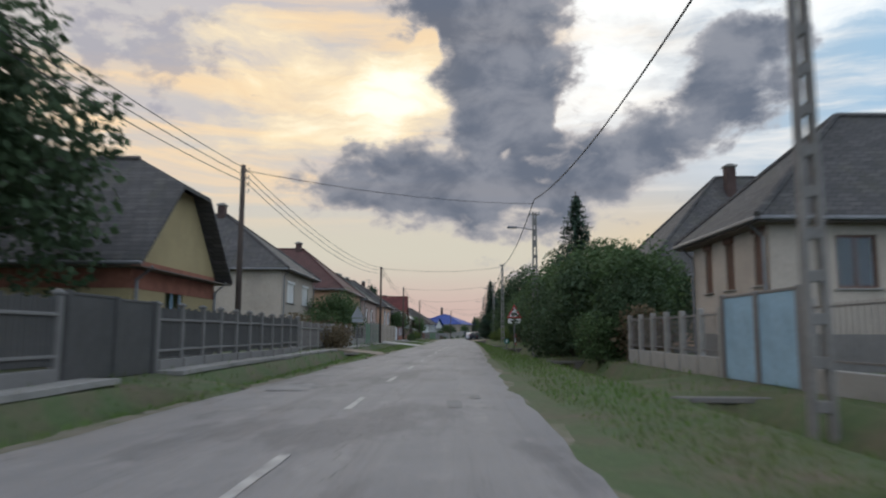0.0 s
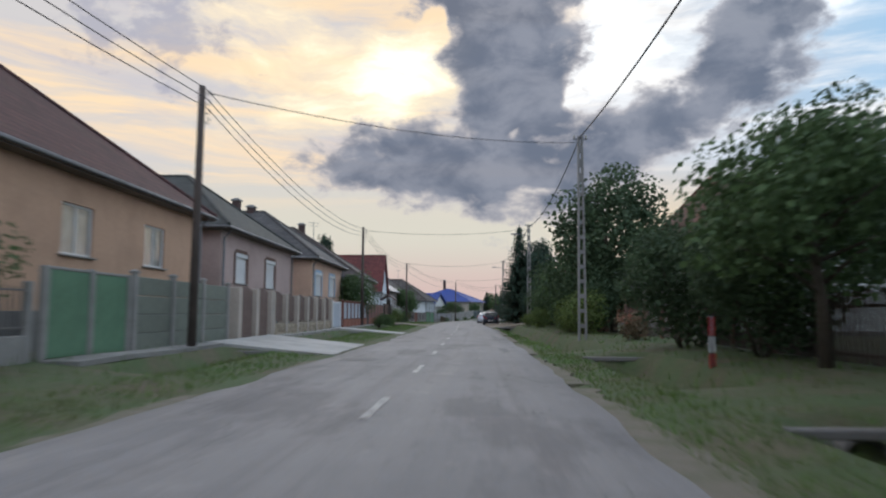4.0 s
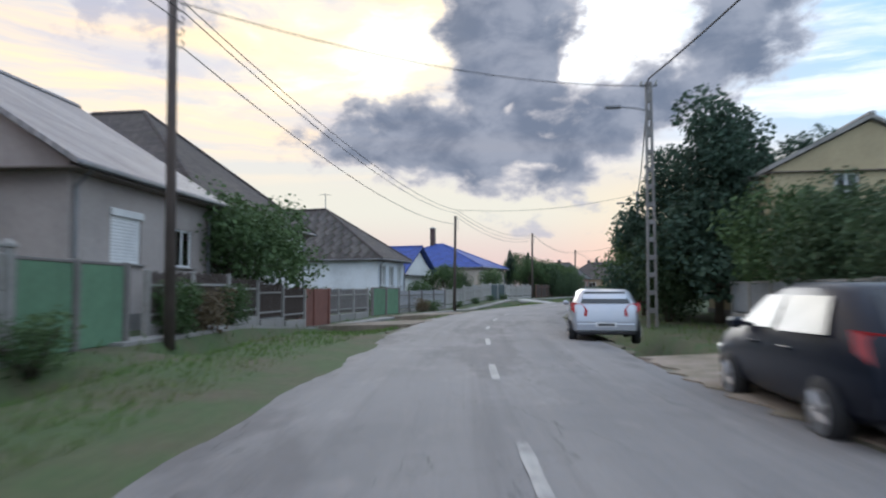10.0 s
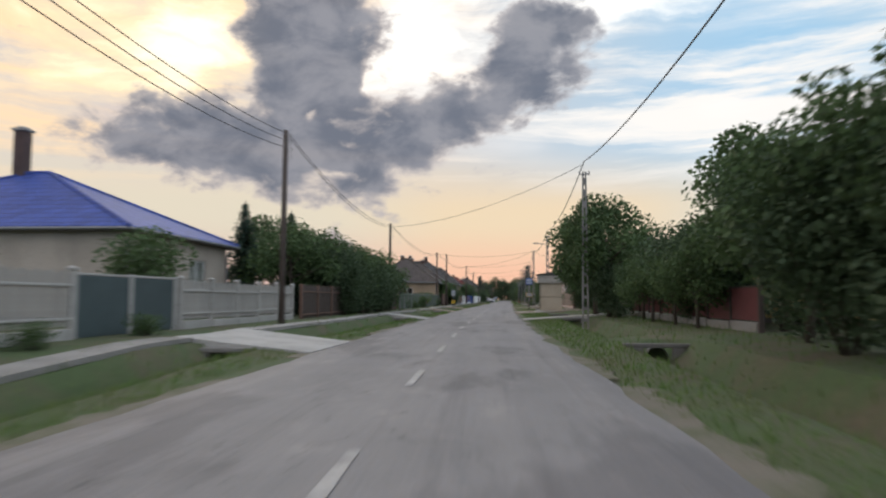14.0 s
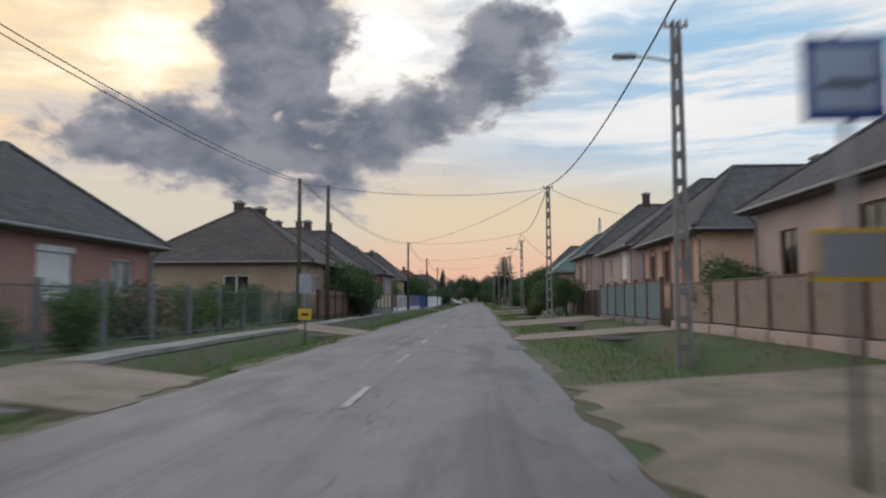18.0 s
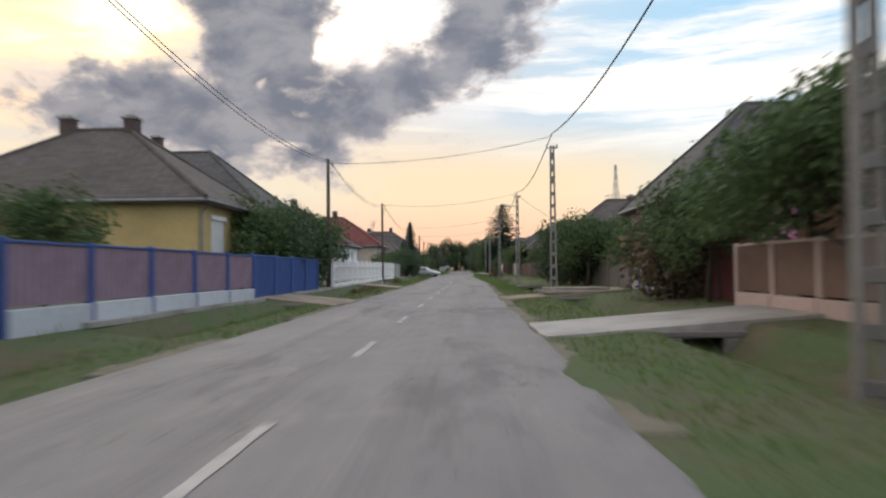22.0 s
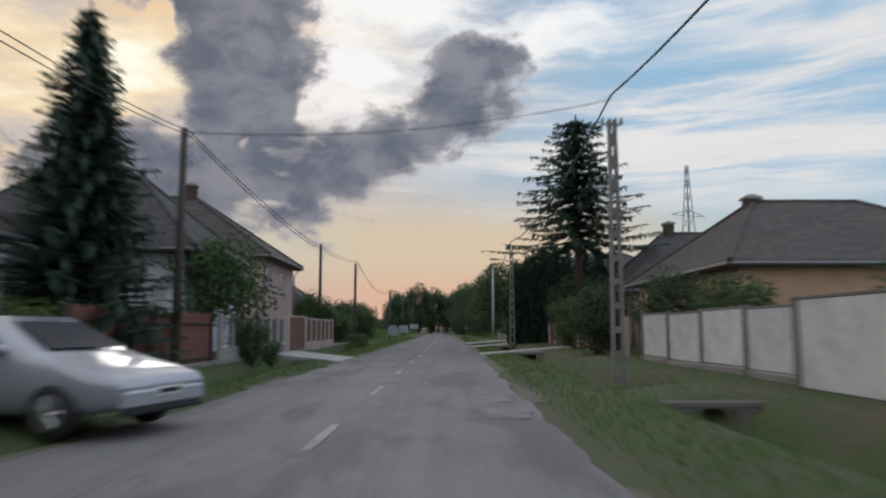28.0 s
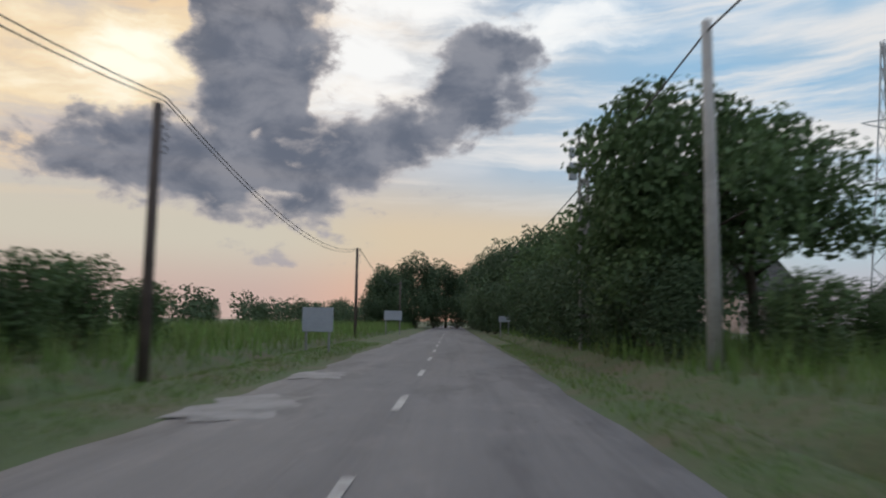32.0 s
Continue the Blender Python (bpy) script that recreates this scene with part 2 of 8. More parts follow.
def surface(name, col, rough=0.8, var=0.18, grain=9.0, stains=0.6, bump=0.15, metal=0.0, col2=None, island=False, spec=0.5, coat=0.0):
    """A plain surface with colour variation at two scales, fine relief and a little change from piece to piece."""
    if name in MATS:
        return MATS[name]
    mt = bpy.data.materials.new(name)
    mt.use_nodes = True
    nt = mt.node_tree
    N, L = nt.nodes.new, nt.links.new
    b = nt.nodes["Principled BSDF"]
    tc = N("ShaderNodeTexCoord")
    n1, n2 = N("ShaderNodeTexNoise"), N("ShaderNodeTexNoise")
    for n, sc, de in ((n1, grain, 6.0), (n2, stains, 4.0)):
        L(tc.outputs["Object"], n.inputs["Vector"])
        n.inputs["Scale"].default_value, n.inputs["Detail"].default_value, n.inputs["Roughness"].default_value = sc, de, 0.65
    c2 = col2 or tuple(c * 0.62 for c in col)
    r1 = N("ShaderNodeMapRange")
    L(n2.outputs["Fac"], r1.inputs[0])
    r1.inputs[1].default_value, r1.inputs[2].default_value, r1.inputs[4].default_value = 0.42, 0.68, min(1.0, var * 3.5)
    mx = N("ShaderNodeMix")
    mx.data_type = "RGBA"
    L(r1.outputs[0], mx.inputs[0])
    mx.inputs[6].default_value, mx.inputs[7].default_value = (*col, 1), (*c2, 1)
    hs = N("ShaderNodeHueSaturation")
    L(mx.outputs[2], hs.inputs["Color"])
    oi = N("ShaderNodeNewGeometry") if island else N("ShaderNodeObjectInfo")
    rnd = oi.outputs["Random Per Island"] if island else oi.outputs["Random"]
    ad = N("ShaderNodeMath")
    ad.operation = "MULTIPLY_ADD"
    L(n1.outputs["Fac"], ad.inputs[0])
    ad.inputs[1].default_value = var * 2.2
    ad2 = N("ShaderNodeMath")
    ad2.operation = "MULTIPLY_ADD"
    L(rnd, ad2.inputs[0])
    ad2.inputs[1].default_value = 0.55 if island else 0.14
    ad2.inputs[2].default_value = 1.0 - var * 1.1 - (0.27 if island else 0.07)
    L(ad2.outputs[0], ad.inputs[2])
    L(ad.outputs[0], hs.inputs["Value"])
    L(hs.outputs[0], b.inputs["Base Color"])
    b.inputs["Roughness"].default_value, b.inputs["Metallic"].default_value = rough, metal
    b.inputs["Specular IOR Level"].default_value = spec
    b.inputs["Coat Weight"].default_value = coat
    if bump:
        bp = N("ShaderNodeBump")
        bp.inputs["Strength"].default_value, bp.inputs["Distance"].default_value = bump, 0.02
        L(n1.outputs["Fac"], bp.inputs["Height"])
        L(bp.outputs[0], b.inputs["Normal"])
    MATS[name] = mt
    return mt


def roofing(name, col, col2, w=0.36, h=0.22, mortar=0.02, moss=(0.10, 0.10, 0.055), mossy=0.35, rough=0.85):
    """Slates or tiles in courses, uneven in tone, with moss."""
    mt = surface(name, col, rough, 0.22, 14.0, 0.5, 0.0, col2=col2)
    nt = mt.node_tree
    N, L = nt.nodes.new, nt.links.new
    b = nt.nodes["Principled BSDF"]
    was = b.inputs["Base Color"].links[0].from_socket
    tc = N("ShaderNodeTexCoord")
    sp = N("ShaderNodeSeparateXYZ")
    L(tc.outputs["Object"], sp.inputs[0])
    ad = N("ShaderNodeMath")
    L(sp.outputs[0], ad.inputs[0])
    L(sp.outputs[1], ad.inputs[1])
    mu = N("ShaderNodeMath")
    mu.operation = "MULTIPLY"
    L(sp.outputs[2], mu.inputs[0])
    mu.inputs[1].default_value = 1.7
    cb = N("ShaderNodeCombineXYZ")
    L(ad.outputs[0], cb.inputs[0])
    L(mu.outputs[0], cb.inputs[1])
    br = N("ShaderNodeTexBrick")
    L(cb.outputs[0], br.inputs["Vector"])
    br.inputs["Scale"].default_value = 1.0
    br.inputs["Brick Width"].default_value, br.inputs["Row Height"].default_value = w, h
    br.inputs["Mortar Size"].default_value, br.inputs["Mortar Smooth"].default_value = mortar, 0.3
    br.inputs["Color1"].default_value, br.inputs["Color2"].default_value = (0.72, 0.72, 0.72, 1), (1.15, 1.13, 1.1, 1)
    br.inputs["Mortar"].default_value = (0.45, 0.45, 0.45, 1)
    mx = N("ShaderNodeMix")
    mx.data_type, mx.blend_type = "RGBA", "MULTIPLY"
    mx.inputs[0].default_value = 1.0
    L(was, mx.inputs[6])
    L(br.outputs["Color"], mx.inputs[7])
    ms = N("ShaderNodeTexNoise")
    L(tc.outputs["Object"], ms.inputs["Vector"])
    ms.inputs["Scale"].default_value, ms.inputs["Detail"].default_value, ms.inputs["Roughness"].default_value = 0.9, 8.0, 0.7
    mr = N("ShaderNodeMapRange")
    L(ms.outputs["Fac"], mr.inputs[0])
    mr.inputs[1].default_value, mr.inputs[2].default_value, mr.inputs[4].default_value = 0.52, 0.72, mossy
    m2 = N("ShaderNodeMix")
    m2.data_type = "RGBA"
    L(mr.outputs[0], m2.inputs[0])
    L(mx.outputs[2], m2.inputs[6])
    m2.inputs[7].default_value = (*moss, 1)
    L(m2.outputs[2], b.inputs["Base Color"])
    bp = N("ShaderNodeBump")
    bp.inputs["Strength"].default_value, bp.inputs["Distance"].default_value = 0.6, 0.03
    L(br.outputs["Color"], bp.inputs["Height"])
    L(bp.outputs[0], b.inputs["Normal"])
    return mt


def glazing(name):
    mt = bpy.data.materials.new(name)
    mt.use_nodes = True
    b = mt.node_tree.nodes["Principled BSDF"]
    b.inputs["Base Color"].default_value = (0.92, 0.95, 0.95, 1)
    b.inputs["Transmission Weight"].default_value, b.inputs["Roughness"].default_value, b.inputs["IOR"].default_value = 1.0, 0.02, 1.45
    MATS[name] = mt
    return mt


def foliage(name, col, col2, rough=0.72):
    mt = surface(name, col, rough, 0.25, 3.0, 0.5, 0.0, col2=col2, island=True, spec=0.3)
    b = mt.node_tree.nodes["Principled BSDF"]
    N, L = mt.node_tree.nodes.new, mt.node_tree.links.new
    tr = N("ShaderNodeBsdfTranslucent")
    L(b.inputs["Base Color"].links[0].from_socket, tr.inputs["Color"])
    ms = N("ShaderNodeMixShader")
    ms.inputs[0].default_value = 0.32
    L(b.outputs[0], ms.inputs[1])
    L(tr.outputs[0], ms.inputs[2])
    L(ms.outputs[0], mt.node_tree.nodes["Material Output"].inputs["Surface"])
    return mt


GLASS = glazing("window_glass")


def road_surface():
    """Worn asphalt, paler in the wheel tracks, streaked along the road and crazed with cracks; it reads the road's own lengthwise map."""
    mt = surface("worn_asphalt", (0.222, 0.211, 0.208), 0.78, 0.20, 40.0, 0.35, 0.4, col2=(0.178, 0.170, 0.168))
    nt = mt.node_tree
    N, L = nt.nodes.new, nt.links.new
    b = nt.nodes["Principled BSDF"]
    was = b.inputs["Base Color"].links[0].from_socket
    uv = N("ShaderNodeUVMap")
    uv.uv_map = "along"

    def mapped(sx, sy):
        mp = N("ShaderNodeMapping")
        L(uv.outputs[0], mp.inputs[0])
        mp.inputs[3].default_value = (sx, sy, 1)
        return mp.outputs[0]

    def tint(prev, vec_noise, lo, hi, colour, amount, kind="MULTIPLY"):
        mr = N("ShaderNodeMapRange")
        L(vec_noise, mr.inputs[0])
        mr.inputs[1].default_value, mr.inputs[2].default_value, mr.inputs[4].default_value = lo, hi, amount
        mx = N("ShaderNodeMix")
        mx.data_type, mx.blend_type = "RGBA", kind
        L(mr.outputs[0], mx.inputs[0])
        L(prev, mx.inputs[6])
        mx.inputs[7].default_value = (*colour, 1)
        return mx.outputs[2]

    def nz(vec, scale, detail=6.0):
        n = N("ShaderNodeTexNoise")
        L(vec, n.inputs["Vector"])
        n.inputs["Scale"].default_value, n.inputs["Detail"].default_value, n.inputs["Roughness"].default_value = scale, detail, 0.65
        return n.outputs["Fac"]

    c = tint(was, nz(mapped(0.05, 1.1), 1.0), 0.44, 0.66, (1.22, 1.20, 1.17), 0.9)
    c = tint(c, nz(mapped(0.04, 1.9), 1.0), 0.52, 0.70, (0.74, 0.73, 0.74), 0.8)
    c = tint(c, nz(mapped(0.16, 0.5), 1.0), 0.53, 0.60, (0.72, 0.71, 0.72), 0.9)
    c = tint(c, nz(mapped(0.9, 1.6), 1.0, 9.0), 0.56, 0.66, (1.28, 1.25, 1.22), 0.7)
    # the last stretch was laid in a darker mix
    su = N("ShaderNodeSeparateXYZ")
    L(uv.outputs[0], su.inputs[0])
    c = tint(c, su.outputs[0], 392.0, 404.0, (0.70, 0.70, 0.71), 1.0)
    vo = N("ShaderNodeTexVoronoi")
    vo.feature = "DISTANCE_TO_EDGE"
    wob = N("ShaderNodeVectorMath")
    wn = N("ShaderNodeTexNoise")
    L(uv.outputs[0], wn.inputs["Vector"])
    wn.inputs["Scale"].default_value = 1.3
    L(mapped(0.34, 0.8), wob.inputs[0])
    L(wn.outputs["Color"], wob.inputs[1])
    L(wob.outputs[0], vo.inputs["Vector"])
    vo.inputs["Scale"].default_value = 0.9
    inv = N("ShaderNodeMapRange")
    L(vo.outputs["Distance"], inv.inputs[0])
    inv.inputs[1].default_value, inv.inputs[2].default_value, inv.inputs[3].default_value, inv.inputs[4].default_value = 0.004, 0.014, 1.0, 0.0
    worn = N("ShaderNodeMath")
    worn.operation = "MULTIPLY"
    L(inv.outputs[0], worn.inputs[0])
    L(nz(mapped(0.09, 0.6), 1.0), worn.inputs[1])
    c = tint(c, worn.outputs[0], 0.44, 0.6, (0.42, 0.42, 0.42), 1.0)
    L(c, b.inputs["Base Color"])
    return mt


ASPHALT = road_surface()
TAR = surface("tar_patch", (0.150, 0.145, 0.147), 0.75, 0.35, 22.0, 1.4, 0.3, col2=(0.105, 0.102, 0.104))
PALE_PATCH = surface("pale_repair", (0.255, 0.243, 0.236), 0.85, 0.45, 22.0, 1.6, 0.3, col2=(0.15, 0.143, 0.14))
LINE = surface("road_line_paint", (0.42, 0.40, 0.375), 0.75, 0.45, 16.0, 2.2, 0.1, col2=(0.21, 0.20, 0.195))
EARTH = surface("verge_turf", (0.058, 0.088, 0.030), 0.95, 0.45, 7.0, 0.55, 1.0, col2=(0.098, 0.082, 0.050))
SHOULDER = surface("dusty_shoulder", (0.165, 0.145, 0.112), 0.95, 0.4, 14.0, 1.6, 0.6, col2=(0.090, 0.100, 0.048))
POLE_CONCRETE = surface("pole_concrete", (0.225, 0.215, 0.205), 0.9, 0.25, 12.0, 0.8, 0.35)
GRAVEL = surface("dusty_gravel", (0.275, 0.225, 0.180), 0.95, 0.32, 18.0, 0.8, 0.5, col2=(0.15, 0.13, 0.085))
CONCRETE = surface("old_concrete", (0.30, 0.285, 0.265), 0.9, 0.25, 12.0, 0.8, 0.35)
PALE_CONCRETE = surface("pale_concrete", (0.40, 0.385, 0.36), 0.9, 0.22, 12.0, 0.8, 0.3)
POLE_WOOD = surface("weathered_pole_wood", (0.085, 0.065, 0.055), 0.9, 0.3, 6.0, 1.5, 0.5)
STEEL = surface("galvanised_steel", (0.26, 0.26, 0.27), 0.6, 0.15, 12.0, 2.0, 0.05, metal=0.8)
BLACK = surface("black_rubber", (0.02, 0.02, 0.022), 0.75, 0.2, 12.0, 2.0, 0.1)
WIRE = surface("cable_sheath", (0.03, 0.03, 0.032), 0.7, 0.1, 5.0, 1.0, 0.0)
WHITE = surface("white_paint", (0.74, 0.74, 0.73), 0.55, 0.12, 9.0, 0.8, 0.08)
CURTAIN = surface("lace_curtain", (0.62, 0.60, 0.56), 0.9, 0.2, 5.0, 2.0, 0.1)
# near-black colour that stands for the shade inside unlit rooms
ROOM_SHADE = surface("room_shade", (0.05, 0.045, 0.04), 0.9, 0.2, 5.0, 1.0, 0.0)
BRICK_RED = surface("red_brick", (0.30, 0.12, 0.08), 0.9, 0.3, 14.0, 1.5, 0.4)
BARK = surface("tree_bark", (0.085, 0.068, 0.05), 0.95, 0.35, 9.0, 1.2, 0.6)
SLATE = roofing("grey_slate", (0.088, 0.084, 0.085), (0.060, 0.057, 0.058))
SLATE_DARK = roofing("dark_green_slate", (0.060, 0.064, 0.060), (0.042, 0.045, 0.042))
SLATE_BROWN = roofing("brown_weathered_slate", (0.095, 0.078, 0.072), (0.066, 0.055, 0.052))
TILE_RED = roofing("red_clay_tile", (0.17, 0.046, 0.042), (0.115, 0.036, 0.034), 0.3, 0.34, 0.03, mossy=0.08)
TILE_BROWN = roofing("brown_clay_tile", (0.105, 0.046, 0.042), (0.075, 0.036, 0.034), 0.3, 0.34, 0.03, mossy=0.2)
TILE_BLUE = roofing("blue_sheet_tile", (0.035, 0.075, 0.33), (0.028, 0.06, 0.27), 0.4, 0.36, 0.03, mossy=0.0, rough=0.62)
ROOF_GREEN = roofing("green_sheet_roof", (0.06, 0.135, 0.11), (0.05, 0.11, 0.09), 0.4, 0.36, 0.03, mossy=0.05, rough=0.5)
ROOF_TIN = roofing("pale_sheet_roof", (0.33, 0.31, 0.31), (0.26, 0.24, 0.24), 0.25, 3.0, 0.03, mossy=0.05, rough=0.5)
RUSTY = roofing("rusty_tin_roof", (0.16, 0.075, 0.05), (0.10, 0.055, 0.045), 0.6, 2.0, 0.03, mossy=0.1)
LEAF = foliage("leaf_green", (0.090, 0.140, 0.056), (0.062, 0.098, 0.042))
LEAF_DARK = foliage("leaf_dark", (0.074, 0.112, 0.056), (0.054, 0.082, 0.044))
LEAF_BRIGHT = foliage("leaf_bright", (0.14, 0.19, 0.055), (0.09, 0.13, 0.04))
NEEDLE = foliage("conifer_needles", (0.060, 0.098, 0.066), (0.042, 0.070, 0.050))
THUJA = foliage("thuja_sprays", (0.034, 0.060, 0.036), (0.022, 0.042, 0.026))
GRASSM = foliage("grass_blades", (0.115, 0.200, 0.048), (0.150, 0.165, 0.070))
FLOWER_RED = foliage("red_flowers", (0.30, 0.06, 0.045), (0.10, 0.09, 0.05))
FLOWER_WHITE = foliage("white_flowers", (0.68, 0.66, 0.62), (0.55, 0.53, 0.48))
DRY = foliage("dry_brush", (0.16, 0.125, 0.075), (0.10, 0.08, 0.05))


def wall_paint(name, col):
    return surface("plaster_" + name, col, 0.92, 0.16, 10.0, 0.45, 0.2)


# ---- mesh building ----
class Build:
    def __init__(self):
        self.v, self.f = [], []

    def quad(self, *p):
        k = len(self.v)
        self.v.extend(tuple(q) for q in p)
        self.f.append(tuple(range(k, k + len(p))))

    def box(self, x0, x1, y0, y1, z0, z1, c=0.0, m=None):
        """A box, its edges taken off by c."""
        if x1 < x0:
            x0, x1 = x1, x0
        if y1 < y0:
            y0, y1 = y1, y0
        k = len(self.v)
        c = min(c, (x1 - x0) * 0.3, (y1 - y0) * 0.3, (z1 - z0) * 0.3)
        if c <= 0:
            pts = [(x, y, z) for x in (x0, x1) for y in (y0, y1) for z in (z0, z1)]
            fs = [(0, 1, 3, 2), (4, 6, 7, 5), (0, 4, 5, 1), (2, 3, 7, 6), (0, 2, 6, 4), (1, 5, 7, 3)]
        else:
            pts, fs = [], []
            for z, i in ((z0, c), (z0 + c, 0.0), (z1 - c, 0.0), (z1, c)):
                a, b, p, q = x0 + i, x1 - i, y0 + i, y1 - i
                pts += [(a + c, p, z), (b - c, p, z), (b, p + c, z), (b, q - c, z), (b - c, q, z), (a + c, q, z), (a, q - c, z), (a, p + c, z)]
            for r in range(3):
                for j in range(8):
                    fs.append((r * 8 + j, r * 8 + (j + 1) % 8, r * 8 + 8 + (j + 1) % 8, r * 8 + 8 + j))
            fs += [tuple(range(7, -1, -1)), tuple(range(24, 32))]
        if m is not None:
            pts = [tuple(m @ Vector(q)) for q in pts]
        self.v.extend(pts)
        self.f.extend(tuple(k + i for i in q) for q in fs)

    def tube(self, pts, radii, n=8, cap=True):
        """A round bar through points, each with its radius."""
        pts = [Vector(p) for p in pts]
        k = len(self.v)
        for i, p in enumerate(pts):
            t = (pts[min(i + 1, len(pts) - 1)] - pts[max(i - 1, 0)]).normalized()
            a = t.orthogonal().normalized() if abs(t.z) > 0.95 else t.cross(Vector((0, 0, 1))).normalized()
            b = t.cross(a)
            for j in range(n):
                w = 2 * math.pi * j / n
                self.v.append(tuple(p + (a * math.cos(w) + b * math.sin(w)) * radii[i]))
        for i in range(len(pts) - 1):
            for j in range(n):
                self.f.append((k + i * n + j, k + i * n + (j + 1) % n, k + (i + 1) * n + (j + 1) % n, k + (i + 1) * n + j))
        if cap:
            self.f.append(tuple(k + j for j in range(n - 1, -1, -1)))
            e = k + (len(pts) - 1) * n
            self.f.append(tuple(e + j for j in range(n)))

    def mesh(self, name, smooth=False):
        me = bpy.data.meshes.new(name)
        me.from_pydata(self.v, [], self.f)
        if smooth:
            me.polygons.foreach_set("use_smooth", [True] * len(me.polygons))
        me.update()
        return me


def part(name, b, mat, parent, label="", smooth=False):
    """One mesh under a thing or a part; b is a Build or a mesh that alike pieces share."""
    me = b if isinstance(b, bpy.types.Mesh) else b.mesh(name, smooth)
    if not me.materials:
        me.materials.append(mat)
    ob = new(name, me)
    ob.parent = parent
    if label:
        ob["label"] = label
    return ob


def thing(name, m, label, category, group="", kind=""):
    e = new(name)
    e.empty_display_size = 0.2
    e.matrix_world = m
    return tagged(e, label, category, group, kind)


def solid(name, b, mat, label, category, kind="", group="", m=None, smooth=False):
    me = b.mesh(name, smooth)
    me.materials.append(mat)
    ob = new(name, me)
    if m is not None:
        ob.matrix_world = m
    return tagged(ob, label, category, group, kind)


# ---- ground, road, paths ----
ROAD_L, ROAD_R, MIDLINE = -3.85, 1.92, -1.0
_SH = ((-60, -0.95), (13, -0.95), (34, -0.5), (60, 0.3), (80, 0.7), (95, 1.0), (118, 1.12), (131, 1.07), (150, 0.43), (165, 0.3), (190, -0.4), (230, -0.68), (257, -0.64), (305, -0.24), (330, 0.1), (375, -0.45), (390, -0.25), (405, 0.0), (450, 0.4))


def shift(s):
    """How far the carriageway lies to the right of its mean place."""
    return float(np.interp(s, [q[0] for q in _SH], [q[1] for q in _SH]))


SIDE_Z = 0.32


def bridged(s, spans):
    return max((max(0.0, 1 - max(0.0, max(a - s, s - b)) / 0.25) for a, b in spans), default=0.0)


# where drives cross the ditches, by distance along the road
DRIVE_KINDS_L = [(-12, -4, "t"), (13, 16, "t"), (38, 41, "g"), (53, 57, "t"), (64.5, 71, "c"), (84, 87, "c"), (100, 103, "t"), (109.5, 116, "g"), (124, 127, "t"), (139.5, 143.5, "g"), (150, 153.5, "g"), (178, 182, "c"), (203, 206, "c"), (216, 219, "t"), (226, 229.5, "g"), (243, 246.5, "g"), (268, 271, "t"), (286, 289, "t"), (300, 304, "g"), (320, 324, "g"), (346, 349, "t"), (376, 383, "t"), (396, 400, "c"), (424, 427, "t")]
DRIVES_L = [(a, b) for a, b, k in DRIVE_KINDS_L]
DRIVE_KINDS_R = [(-10, -2, "t"), (12, 16, "t"), (28, 31, "t"), (52, 56, "t"), (63, 66, "t"), (104, 128, "g"), (163, 166, "g"), (181, 184, "t"), (203, 206, "c"), (214, 217, "t"), (219.2, 228.5, "g"), (240, 243, "g"), (251, 258, "g"), (276.5, 280, "g"), (289, 292, "c"), (303, 306, "g"), (319, 322, "t"), (345, 348, "t"), (362, 364.5, "t"), (380, 383, "t"), (403, 405, "c"), (416.5, 419, "c"), (427.5, 430.5, "c")]
DRIVES_R = [(a, b) for a, b, k in DRIVE_KINDS_R]


def ground_z(s, d):
    """The lie of the ground: verges, ditches and the level of the gardens."""
    sh = shift(s)
    if ROAD_L - 0.15 + sh <= d <= ROAD_R + 0.15 + sh:
        return -0.06
    wob = 0.04 * noise.noise(Vector((s * 0.35, d * 0.8, 3.1)))
    if d > 0:
        edge, mid, w, far, spans, deep = ROAD_R + 0.15 + sh, 4.15, 0.85, 6.2, DRIVES_R, 0.78
    else:
        edge, mid, w, far, spans, deep = -(ROAD_L - 0.15 + sh), 5.75, 0.62, 7.4, DRIVES_L, 0.62
    a = abs(d)
    z = SIDE_Z * min(1.0, max(0.0, (a - edge) / (far - edge))) - 0.02
    # the parking strip and the outer side of the bend lie lower
    if d > 0:
        z -= 0.20 * min(1.0, max(0.0, (s - 115) / 4)) * min(1.0, max(0.0, (144 - s) / 6))
    if d < 0:
        z -= 0.5 * min(1.0, max(0.0, (s - 133) / 8), 1) * min(1.0, max(0.0, (176 - s) / 10)) * min(1.0, (a - edge) / 1.5)
    open_ditch = 1 - bridged(s, spans)
    if s > 440:
        open_ditch *= 0.3
    z -= deep * open_ditch * max(0.0, 1 - abs(a - mid) / w) ** 0.8 if abs(a - mid) < w else 0.0
    return z + wob


